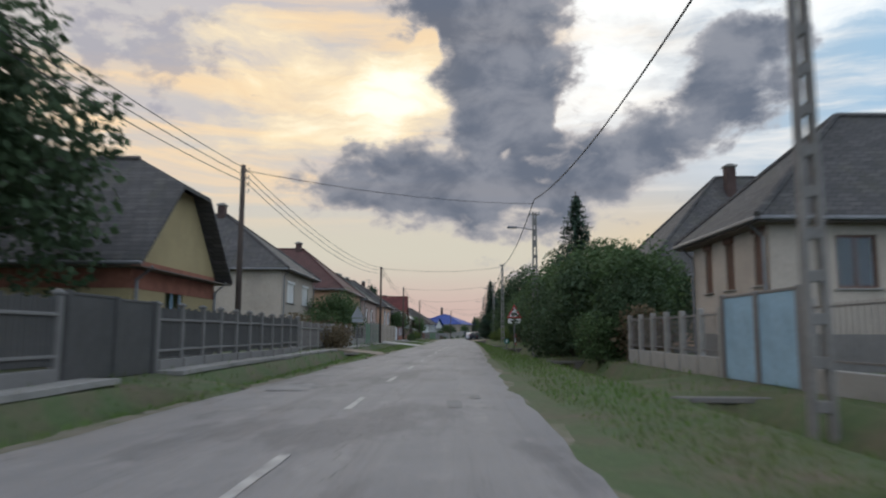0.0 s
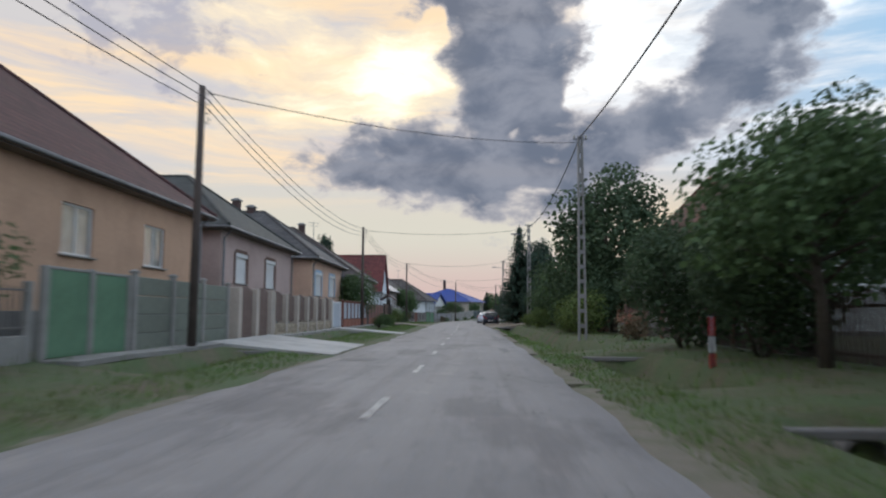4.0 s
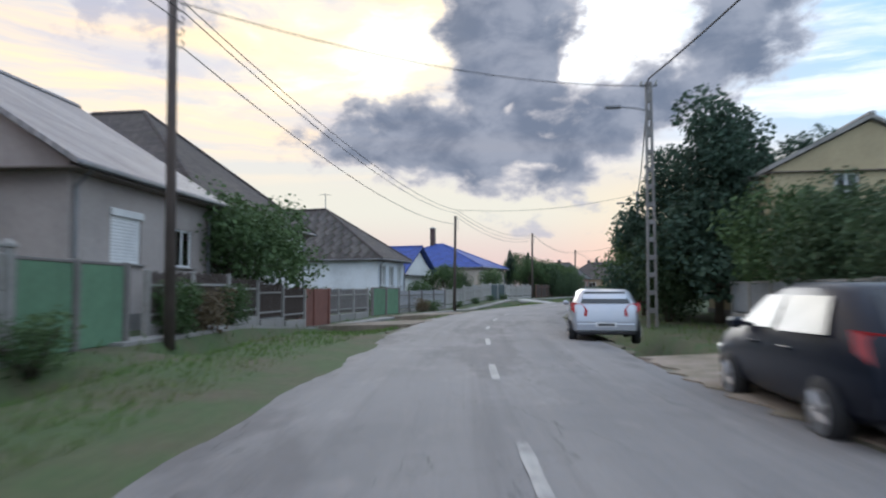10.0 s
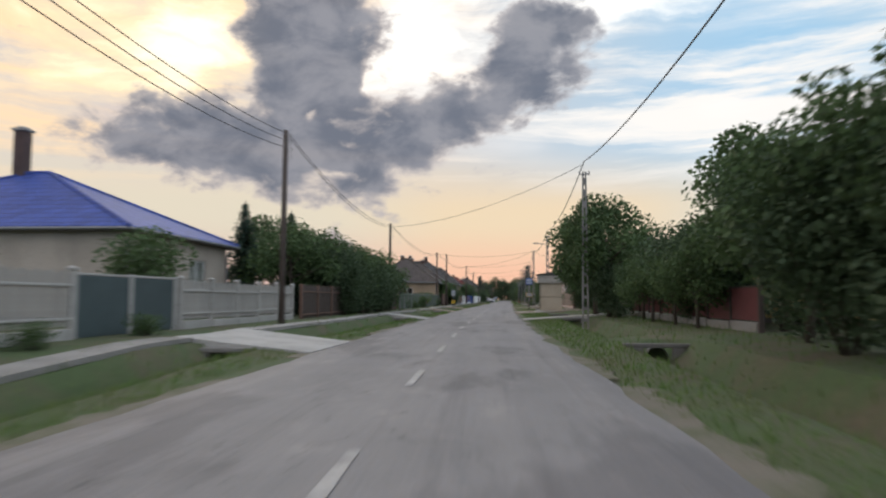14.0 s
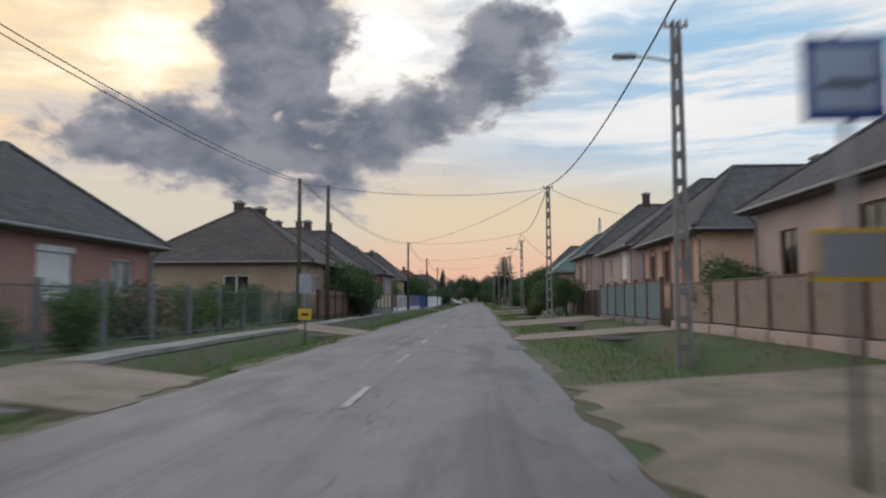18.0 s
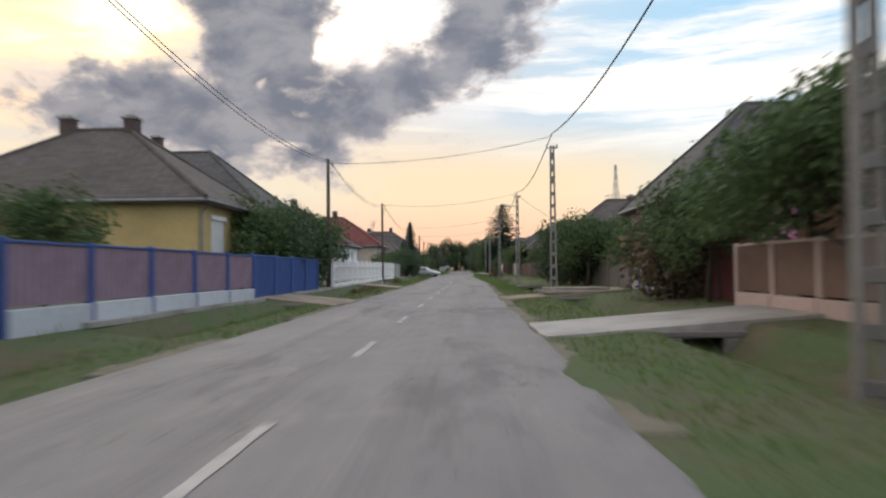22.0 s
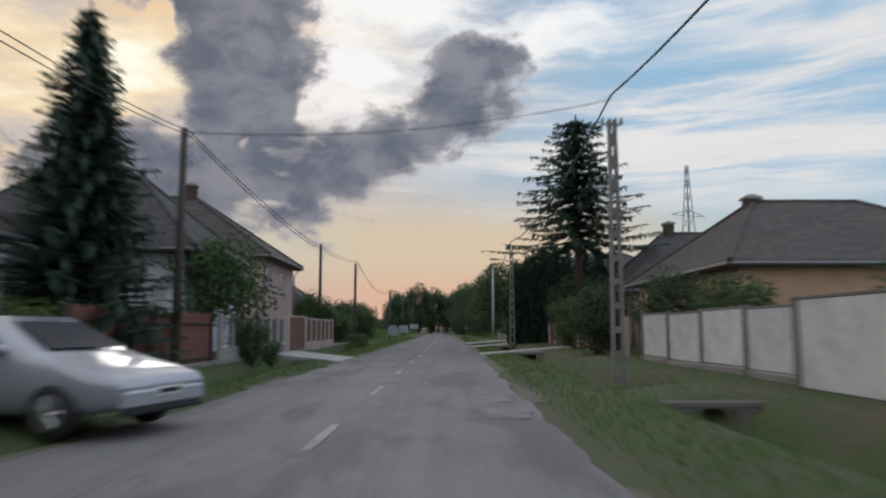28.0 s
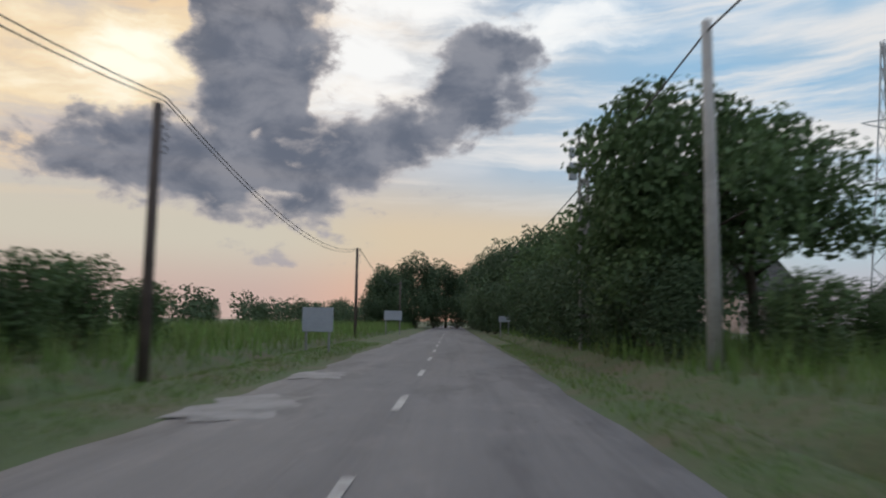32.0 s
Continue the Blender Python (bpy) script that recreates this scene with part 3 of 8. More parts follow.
def make_ground():
    ds = [-135, -118, -60, -36, -24, -17, -12, -9.5, -8.2, -7.5, -7.0, -6.7, -6.4, -6.1, -5.8, -5.5, -5.2, -4.95, -4.6, -4.3, -4.1, -1, 2.1, 2.3, 2.5, 2.8, 3.1, 3.3, 3.6, 3.9, 4.15, 4.4, 4.7, 5.0, 5.2, 5.6, 6.2, 7.0, 8.5, 11, 16, 24, 36, 60, 118, 135]
    ss = [-199, -120, -60] + list(np.arange(-30, 500, 0.75)) + [520, 560, 620, 700, 800, 898]
    b = Build()
    for s in ss:
        for d in ds:
            b.v.append(tuple(at(s, d, ground_z(s, d) if abs(d) < 130 else -0.75)))
    n = len(ds)
    for i in range(len(ss) - 1):
        for j in range(n - 1):
            k = i * n + j
            b.f.append((k, k + 1, k + n + 1, k + n))
    # the land beyond, out to the horizon
    solid("ground", b, EARTH, "grassy village ground with verges and open ditches", "ground", "structure", smooth=True)
    o = Build()
    k = at(300, 0)
    o.quad((k.x - 4500, k.y - 4500, -0.6), (k.x + 4500, k.y - 4500, -0.6), (k.x + 4500, k.y + 4500, -0.6), (k.x - 4500, k.y + 4500, -0.6))
    solid("backdrop_land", o, EARTH, "far flat fields out to the horizon", "fields", "structure")


def strip(name, mat, s0, s1, d0, d1, z, label, category, step=0.75, rag=0.0, thick=0.08, kind="structure", seed=0):
    """A flat piece that follows the road, its edges a little ragged, with a kerb-thick side."""
    rng = random.Random(seed + int(s0 * 10))
    n = max(2, int((s1 - s0) / step) + 1)
    b = Build()
    for i in range(n):
        s = s0 + (s1 - s0) * i / (n - 1)
        a, c = d0 + rng.uniform(-rag, rag), d1 + rng.uniform(-rag, rag)
        za = z(s, a) if callable(z) else z
        zc = z(s, c) if callable(z) else z
        b.v += [tuple(at(s, a, za - thick)), tuple(at(s, a, za)), tuple(at(s, c, zc)), tuple(at(s, c, zc - thick))]
    for i in range(n - 1):
        k = i * 4
        for j in range(3):
            b.f.append((k + j, k + j + 1, k + j + 5, k + j + 4))
    b.f += [(3, 2, 1, 0), tuple((n - 1) * 4 + j for j in range(4))]
    return solid(name, b, mat, label, category, kind)


def make_road():
    b = Build()
    ss = np.arange(-60, 640, 1.0)
    cols = [0, 0.02, 0.12, 0.3, 0.5, 0.7, 0.88, 0.98, 1.0]
    rng = random.Random(4)
    sd = []
    for s in ss:
        l = ROAD_L + shift(s) + 0.12 * noise.noise(Vector((s * 0.23, 1.7, 0))) + rng.uniform(-0.05, 0.05)
        r = ROAD_R + shift(s) + 0.12 * noise.noise(Vector((s * 0.21, 8.2, 0))) + rng.uniform(-0.05, 0.05)
        for c in cols:
            d = l + (r - l) * c
            z = 0.035 * (1 - (2 * c - 1) ** 2) + 0.006 * noise.noise(Vector((s * 0.5, d * 0.9, 2)))
            if c in (0, 1.0):
                z = -0.07
            b.v.append(tuple(at(s, d, z)))
            sd.append((float(s), d - shift(s)))
    n = len(cols)
    for i in range(len(ss) - 1):
        for j in range(n - 1):
            k = i * n + j
            b.f.append((k, k + 1, k + n + 1, k + n))
    road = solid("road", b, ASPHALT, "worn patched grey asphalt village road", "road", "structure", smooth=True)
    uv = road.data.uv_layers.new(name="along")
    for lp in road.data.loops:
        uv.data[lp.index].uv = sd[lp.vertex_index]
    # dashed centre line
    s = -7.3
    while s < 500:
        rng2 = random.Random(int(s * 7))
        q = Build()
        L0 = 2.0
        for i in range(5):
            a = s + L0 * i / 4
            w = 0.055 + rng2.uniform(-0.008, 0.008)
            q.v += [tuple(at(a, MIDLINE + shift(a) - w, 0.0425)), tuple(at(a, MIDLINE + shift(a) + w, 0.0425))]
        for i in range(4):
            q.f.append((2 * i, 2 * i + 1, 2 * i + 3, 2 * i + 2))
        solid("road_line", q, LINE, "worn white centre line dash on the asphalt", "road marking", "structure", group="centre line dashes")
        s += 5.99


def patch(s0, s1, d0, d1, mat, label, seed):
    """A ragged repair or break in the asphalt."""
    rng = random.Random(seed)
    b = Build()
    n = 22
    c, m = ((s0 + s1) / 2, (d0 + d1) / 2)
    sh = shift(c)
    ring = []
    for i in range(n):
        w = 2 * math.pi * i / n
        k = rng.uniform(0.7, 1.12)
        sq = max(abs(math.cos(w)), abs(math.sin(w)))
        ring.append(at(c + math.cos(w) / sq * k * (s1 - s0) / 2, m + sh + math.sin(w) / sq * k * (d1 - d0) / 2))
    k0 = at(c, m + sh)
    cen = len(b.v)
    zc = 0.035 * (1 - (2 * (m - ROAD_L) / (ROAD_R - ROAD_L) - 1) ** 2) + 0.012
    b.v.append((k0.x, k0.y, max(zc, 0.012)))
    for p in ring:
        b.v.append((p.x, p.y, max(zc, 0.012) - 0.003))
    for i in range(n):
        b.f.append((cen, cen + 1 + i, cen + 1 + (i + 1) % n))
    solid("road_patch", b, mat, label, "road patch", "structure")


make_ground()
make_road()

# ---- houses ----


def pierced(b, p0, ux, W, z0, z1, holes, deep=0.14):
    """A wall face from p0 along ux, pierced by holes (x0, x1, z0, z1), with the reveals turned inwards."""
    nrm = Vector((ux.y, -ux.x, 0))
    xs = sorted({0.0, W, *(h[0] for h in holes), *(h[1] for h in holes)})
    zs = sorted({z0, z1, *(h[2] for h in holes), *(h[3] for h in holes)})
    P = lambda x, z, k=0.0: tuple(p0 + ux * x - nrm * k + Vector((0, 0, z)))
    for i in range(len(xs) - 1):
        for j in range(len(zs) - 1):
            cx, cz = (xs[i] + xs[i + 1]) / 2, (zs[j] + zs[j + 1]) / 2
            if any(h[0] < cx < h[1] and h[2] < cz < h[3] for h in holes):
                continue
            b.quad(P(xs[i], zs[j]), P(xs[i + 1], zs[j]), P(xs[i + 1], zs[j + 1]), P(xs[i], zs[j + 1]))
    for a, c, e, g in holes:
        b.quad(P(a, e), P(a, g), P(a, g, deep), P(a, e, deep))
        b.quad(P(c, g), P(c, e), P(c, e, deep), P(c, g, deep))
        b.quad(P(a, e), P(a, e, deep), P(c, e, deep), P(c, e))
        b.quad(P(a, g, deep), P(a, g), P(c, g), P(c, g, deep))


def window(parent, p0, ux, hole, kind="glass", frame_mat=None, surround=None, sill_mat=None):
    """A window in a hole: frame, mullion, panes and curtain, or a lowered roller shutter, with sill and surround."""
    a, c, e, g = hole
    nrm = Vector((ux.y, -ux.x, 0))
    M = Matrix.Identity(4)
    M.col[0][:3], M.col[1][:3], M.col[2][:3] = ux, -nrm, Vector((0, 0, 1))
    M.translation = p0
    frame_mat = frame_mat or WHITE
    fr = Build()
    w = 0.06
    for x0, x1, z0, z1 in ((a, a + w, e, g), (c - w, c, e, g), (a + w, c - w, e, e + w), (a + w, c - w, g - w, g), ((a + c) / 2 - w / 2, (a + c) / 2 + w / 2, e + w, g - w)):
        fr.box(x0, x1, 0.06, 0.12, z0, z1, 0.008, M)
    win = part("window", fr, frame_mat, parent, "window with a painted frame")
    if kind == "glass":
        for x0, x1 in ((a + w, (a + c) / 2 - w / 2), ((a + c) / 2 + w / 2, c - w)):
            q = Build()
            q.box(x0, x1, 0.085, 0.093, e + w, g - w, 0, M)
            part("pane", q, GLASS, win)
        q = Build()
        n = 8
        for i in range(n):
            x0, x1 = a + (c - a) * i / n, a + (c - a) * (i + 1) / n
            y0, y1 = 0.16 + 0.02 * (i % 2), 0.16 + 0.02 * ((i + 1) % 2)
            q.quad(*(tuple(M @ Vector(k)) for k in ((x0, y0, e), (x1, y1, e), (x1, y1, g), (x0, y0, g))))
        part("curtain", q, CURTAIN, win, "pale net curtain behind the glass")
    elif kind == "dark":
        q = Build()
        q.box(a + w, c - w, 0.085, 0.093, e + w, g - w, 0, M)
        part("pane", q, GLASS, win)
        # no room is built; a dark sheet behind the pane paints its shade
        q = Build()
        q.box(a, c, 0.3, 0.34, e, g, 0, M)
        part("dark_interior", q, ROOM_SHADE, win, "dark sheet painted as the shade of an unlit room")
    else:
        n = max(5, int((g - e) / 0.075))
        q = Build()
        xa, xb = a + w * 0.6, c - w * 0.6
        prof = []
        for i in range(n):
            z0, dz = e + (g - e) * i / n, (g - e) / n
            prof += [(0.052, z0), (0.036, z0 + dz * 0.12), (0.036, z0 + dz * 0.88)]
        prof.append((0.052, g))
        for y, z in prof:
            q.v += [tuple(M @ Vector((xa, y, z))), tuple(M @ Vector((xb, y, z)))]
        for i in range(len(prof) - 1):
            q.f.append((2 * i, 2 * i + 1, 2 * i + 3, 2 * i + 2))
        part("roller_shutter", q, WHITE if kind == "shutter" else SHUT_BROWN, win, "lowered slatted roller shutter")
        q = Build()
        q.box(a - 0.04, c + 0.04, -0.05, 0.10, g - 0.02, g + 0.16, 0.02, M)
        part("shutter_box", q, frame_mat, win)
    q = Build()
    q.box(a - 0.08, c + 0.08, -0.09, 0.05, e - 0.05, e - 0.002, 0.012, M)
    part("sill", q, sill_mat or CONCRETE, win)
    if surround is not None:
        q = Build()
        t = 0.2
        for x0, x1, z0, z1 in ((a - t, a - 0.002, e - 0.06, g + t), (c + 0.002, c + t, e - 0.06, g + t), (a - 0.002, c + 0.002, g + 0.17, g + t + 0.12)):
            q.box(x0, x1, -0.035, -0.004, z0, z1, 0.01, M)
        part("surround", q, surround, win, "painted window surround")
    return win


SHUT_BROWN = surface("brown_shutter", (0.12, 0.06, 0.04), 0.6, 0.15, 9.0, 1.0, 0.08)
TIMBER_DARK = surface("dark_stained_timber", (0.055, 0.035, 0.026), 0.75, 0.25, 8.0, 1.0, 0.3)
PLINTH = surface("grey_plinth", (0.20, 0.19, 0.18), 0.92, 0.25, 12.0, 0.7, 0.3)
SOFFIT = surface("eaves_boards", (0.16, 0.13, 0.11), 0.85, 0.2, 8.0, 0.8, 0.2)


def house(label, side, s0, s1, d, wall, roof_mat, eave, ridge, depth=11.0, roof="hip", wins=(), sidewins=(), chims=(), base=0.9, over=0.45,
          surround=None, kind="glass", frame_mat=None, plinth_mat=None, band=None, corner=None, pipes=True, name="house", ends=None):
    """A village house. The street front stands d metres from the driven line between s0 and s1; wins are (s0, s1, z0, z1[, kind]) on the
    front, sidewins (depth0, depth1, z0, z1[, kind]) on the end that faces back along the road; chims (s, depth, top);
    ends are how far behind the front the ridge of a hipped roof begins and stops."""
    W, sm = s1 - s0, (s0 + s1) / 2
    sg = 1 if side == "L" else -1
    H = thing(name, along(sm, d, 0, 0 if side == "L" else 180), label, "house")
    X = lambda s: (s - sm) * sg
    g0 = 0.0
    # walls; front at y = 0, the garden behind at y = depth
    b = Build()
    fh, sh = [], []
    for w in wins:
        a, c = sorted((X(w[0]), X(w[1])))
        fh.append((a + W / 2, c + W / 2, w[2], w[3]))
    for w in sidewins:
        sh.append((w[0], w[1], w[2], w[3]) if sg < 0 else (depth - w[1], depth - w[0], w[2], w[3]))
    xf, xb = Vector((1, 0, 0)), Vector((-1, 0, 0))
    yf, yb = Vector((0, 1, 0)), Vector((0, -1, 0))
    pf = Vector((-W / 2, 0, 0))
    pierced(b, pf, xf, W, g0, eave, fh)
    if sg > 0:      # the end towards the start is at -x
        ps, us = Vector((-W / 2, depth, 0)), yb
        po, uo = Vector((W / 2, 0, 0)), yf
    else:
        ps, us = Vector((W / 2, 0, 0)), yf
        po, uo = Vector((-W / 2, depth, 0)), yb
    pierced(b, ps, us, depth, g0, eave, sh)
    pierced(b, po, uo, depth, g0, eave, [])
    pierced(b, Vector((W / 2, depth, 0)), xb, W, g0, eave, [])
    o = over
    if roof in ("gable", "jerk"):
        for y in (0.0, depth):
            if roof == "jerk" and y == 0.0:
                k = 0.72
                zt = eave + (ridge - eave) * k
                pts = [(-W / 2, y, eave), (W / 2, y, eave), (W / 2 * (1 - k), y, zt), (-W / 2 * (1 - k), y, zt)]
            else:
                pts = [(-W / 2, y, eave), (W / 2, y, eave), (0, y, ridge)]
            b.quad(*(pts if y == 0.0 else pts[::-1]))
    if roof == "gablep":
        for x in (-W / 2, W / 2):
            pts = [(x, 0, eave), (x, depth, eave), (x, depth / 2, ridge)]
            b.quad(*(pts if x > 0 else pts[::-1]))
    part("wall", b, wall, H)
    if base:
        p = Build()
        e = 0.04
        for x0, x1, y0, y1 in ((-W / 2 - e, W / 2 + e, -e, -0.003), (-W / 2 - e, -W / 2 - 0.003, 0, depth), (W / 2 + 0.003, W / 2 + e, 0, depth)):
            p.box(x0, x1, y0, y1, 0, base, 0.012)
        part("plinth", p, plinth_mat or PLINTH, H)
    if band is not None:
        p = Build()
        p.box(-W / 2 - 0.02, W / 2 + 0.02, -0.022, -0.004, eave - band[1], eave - band[2], 0.004)
        xs = -W / 2 if sg > 0 else W / 2
        p.box(xs - 0.02 * sg if sg > 0 else xs + 0.004, xs - 0.004 if sg > 0 else xs + 0.02, 0.0, depth, eave - band[1], eave - band[2], 0.004)
        part("wall_band", p, band[0], H, "painted band under the eaves")
    if corner is not None:
        for x in (-W / 2, W / 2):
            p = Build()
            p.box(x - 0.28 if x > 0 else x - 0.025, x + 0.025 if x > 0 else x + 0.28, -0.03, -0.004, 0.0, eave - 0.02, 0.01)
            p.box(x - 0.025 if x < 0 else x + 0.004, x - 0.004 if x < 0 else x + 0.025, -0.004, 0.28, 0.0, eave - 0.02, 0.0)
            part("corner_pilaster", p, corner, H)
    # roof
    r, t = Build(), 0.10
    x0, x1, y0, y1 = -W / 2 - o, W / 2 + o, -o, depth + o
    slope = (ridge - eave) / (min(W, depth) / 2 if roof == "hip" else (depth / 2 if roof == "gablep" else W / 2))
    ze = eave - slope * o * 0.55
    if roof == "hip":
        if depth >= W or ends:
            h = W / 2
            A, B = ((0, ends[0], ridge), (0, ends[1], ridge)) if ends else ((0, h, ridge), (0, max(h + 0.01, depth - h), ridge))
            fs = [[(x0, y0, ze), (x1, y0, ze), A], [(x1, y0, ze), (x1, y1, ze), B, A], [(x1, y1, ze), (x0, y1, ze), B], [(x0, y1, ze), (x0, y0, ze), A, B]]
        else:
            h = depth / 2
            A, B = (-W / 2 + h, h, ridge), (W / 2 - h, h, ridge)
            fs = [[(x0, y0, ze), (x1, y0, ze), B, A], [(x1, y0, ze), (x1, y1, ze), B], [(x1, y1, ze), (x0, y1, ze), A, B], [(x0, y1, ze), (x0, y0, ze), A]]
        ridges = [(A, B)] + [((cx, cy, ze), A if (abs(cx - A[0]) + abs(cy - A[1])) < (abs(cx - B[0]) + abs(cy - B[1])) else B) for cx in (x0, x1) for cy in (y0, y1)]
    elif roof == "gable":
        A, B = (0, y0, ridge + 0.06), (0, y1, ridge + 0.06)
        fs = [[(x1, y0, ze), (x1, y1, ze), B, A], [(x0, y1, ze), (x0, y0, ze), A, B]]
        ridges = [(A, B)]
    elif roof == "jerk":
        k = 0.70
        zt = ze + (ridge - ze) * k
        xa = x1 * (1 - k)
        A, B = (0, W * 0.22, ridge), (0, y1, ridge)
        fs = [[(x1, y0, ze), (x1, y1, ze), B, A, (xa, y0, zt)], [(x0, y1, ze), (x0, y0, ze), (-xa, y0, zt), A, B], [(-xa, y0, zt), (xa, y0, zt), A]]
        ridges = [(A, B)]
    else:
        A, B = (x0, depth / 2, ridge + 0.06), (x1, depth / 2, ridge + 0.06)
        fs = [[(x0, y0, ze), (x1, y0, ze), B, A], [(x1, y1, ze), (x0, y1, ze), A, B]]
        ridges = [(A, B)]
    ids, edge = {}, collections.Counter()
    for f in fs:
        for q in f:
            ids.setdefault(tuple(round(c, 3) for c in q), len(ids))
    key = lambda q: ids[tuple(round(c, 3) for c in q)]
    r.v = list(ids) + [(q[0], q[1], q[2] + t * 1.3) for q in ids]
    n0 = len(ids)
    for f in fs:
        k = [key(q) for q in f]
        r.f += [tuple(i + n0 for i in k), tuple(k[::-1])]
        for i, j in zip(k, k[1:] + k[:1]):
            edge[(i, j)] += 1
    for i, j in edge:
        if (j, i) not in edge:
            r.f.append((i, j, j + n0, i + n0))
    rf = part("roof", r, roof_mat, H)
    for A_, B_ in ridges:
        A_, B_ = Vector(A_) + Vector((0, 0, t * 1.2)), Vector(B_) + Vector((0, 0, t * 1.2))
        if (B_ - A_).length > 0.1:
            q = Build()
            q.tube([A_, B_], [0.10, 0.10], 6)
            part("ridge_cap", q, roof_mat, rf)
    # eaves: gutter and downpipes
    if pipes:
        runs = [(x0, x1, y0 - 0.10, y0 + 0.01)] if roof in ("hip", "gablep") else []
        if roof != "gablep":
            runs += [(x0 - 0.10, x0 + 0.01, y0, y1), (x1 - 0.01, x1 + 0.10, y0, y1)]
        for g in runs:
            q = Build()
            q.box(*g, ze - 0.02, ze + 0.09, 0.03)
            part("gutter", q, STEEL if pipes is True else pipes, H)
        for x in (-W / 2 + 0.12, W / 2 - 0.12):
            q = Build()
            q.tube([(x, y0 + 0.0, ze), (x, -0.10, ze - 0.35), (x, -0.10, 0.2)], [0.045] * 3, 7)
            part("downpipe", q, STEEL if pipes is True else pipes, H)
    q = Build()
    q.box(x0 + 0.02, x1 - 0.02, y0 + 0.02, -0.004, ze - 0.06, ze - 0.03, 0)
    q.box(x0 + 0.02, -W / 2 - 0.004, 0, depth, ze - 0.06, ze - 0.03, 0)
    q.box(W / 2 + 0.004, x1 - 0.02, 0, depth, ze - 0.06, ze - 0.03, 0)
    part("soffit", q, SOFFIT, H)
    for w, h in zip(wins, fh):
        window(H, pf, xf, h, w[4] if len(w) > 4 else kind, frame_mat, surround)
    for w, h in zip(sidewins, sh):
        window(H, ps, us, h, w[4] if len(w) > 4 else kind, frame_mat, surround)
    for cs, cy, top in chims:
        q = Build()
        x = X(cs)
        q.box(x - 0.27, x + 0.27, cy - 0.24, cy + 0.24, max(eave - 0.5, top - 3.8), top - 0.16, 0.02)
        ch = part("chimney", q, CHIMNEY, H, "brick chimney")
        q = Build()
        q.box(x - 0.34, x + 0.34, cy - 0.31, cy + 0.31, top - 0.16, top - 0.04, 0.02)
        q.box(x - 0.2, x + 0.2, cy - 0.17, cy + 0.17, top - 0.04, top + 0.04, 0.02)
        part("chimney_cap", q, CONCRETE, ch)
    return H


CHIMNEY = surface("sooty_brick", (0.088, 0.056, 0.050), 0.92, 0.3, 12.0, 1.5, 0.4)
OCHRE = wall_paint("ochre", (0.40, 0.32, 0.17))
BEIGE = wall_paint("beige", (0.46, 0.40, 0.34))
GREYBEIGE = wall_paint("grey_beige", (0.42, 0.37, 0.34))
ORANGE = wall_paint("apricot", (0.56, 0.36, 0.24))
PINKISH = wall_paint("dusty_pink", (0.50, 0.38, 0.34))
PEACH = wall_paint("peach", (0.66, 0.44, 0.32))
WHITISH = wall_paint("off_white", (0.68, 0.68, 0.66))
COOLWHITE = wall_paint("cool_white", (0.72, 0.75, 0.78))
YELLOW = wall_paint("straw_yellow", (0.50, 0.38, 0.17))
MAUVE = wall_paint("mauve_grey", (0.38, 0.31, 0.31))
ROSE = wall_paint("bright_pink", (0.62, 0.20, 0.40))
ROSYBROWN = wall_paint("rosy_brown", (0.36, 0.20, 0.17))
TAN = wall_paint("tan_brown", (0.36, 0.27, 0.19))
BLUEPAINT = surface("pale_blue_paint", (0.36, 0.50, 0.66), 0.7, 0.12, 9.0, 0.8, 0.1)
BROWNPAINT = surface("brown_window_paint", (0.13, 0.065, 0.045), 0.6, 0.15, 9.0, 0.8, 0.1)

# houses on the left, in the order of the drive
house("ochre plastered house with a half-hipped slate gable to the street", "L", 17.7, 23.9, -8.6, OCHRE, SLATE, 3.15, 6.35, 11, "jerk", [(19.9, 21.2, 1.4, 2.7)], chims=[(22.6, 6.5, 6.7)], base=0.5, frame_mat=BLUEPAINT, kind="dark", over=0.5, band=(BRICK_RED, 0.85, 0.1))
house("grey beige house with a hipped grey slate roof", "L", 42.3, 51.8, -10.7, wall_paint("warm_grey_beige", (0.46, 0.40, 0.335)), SLATE, 5.2, 9.1, 13.6, "hip", [(43.7, 45.7, 3.05, 4.3, "shutter"), (48.1, 50.1, 3.05, 4.3, "shutter")], chims=[(46.9, 5.4, 9.95), (47.05, 9.6, 10.4)], base=2.0, ends=(5.1, 8.5))
house("apricot house under a red brown hipped roof", "L", 57.0, 70.5, -9.6, ORANGE, TILE_BROWN, 4.85, 8.75, 12, "hip", [(61.5, 63.0, 2.6, 3.9), (66, 67.5, 2.6, 3.9)], chims=[(63.4, 4.8, 9.45), (66, 7, 8.9)], base=1.2, ends=(4.5, 7.0))
house("dusty pink house with a dark hipped slate roof", "L", 72.6, 84.4, -9.5, PINKISH, SLATE_DARK, 4.7, 7.75, 12, "hip", [(74.5, 76.1, 2.45, 3.6, "shutter"), (79.2, 80.9, 2.4, 3.65, "shutter")], chims=[(83.2, 5.6, 8.5), (84.0, 6.2, 8.3)], base=1.1, surround=BROWNPAINT, ends=(3.8, 8.0))
house("peach house with pale blue window surrounds and slate roof", "L", 86.5, 97.2, -8.75, PEACH, SLATE, 4.6, 7.95, 10.6, "hip", [(87.6, 89.6, 2.25, 3.55, "shutter"), (92.3, 94.3, 2.3, 3.6, "shutter")], chims=[(91.8, 6.4, 8.95), (91.9, 5.4, 8.5)], base=0.9, surround=BLUEPAINT, ends=(4.5, 6.0))
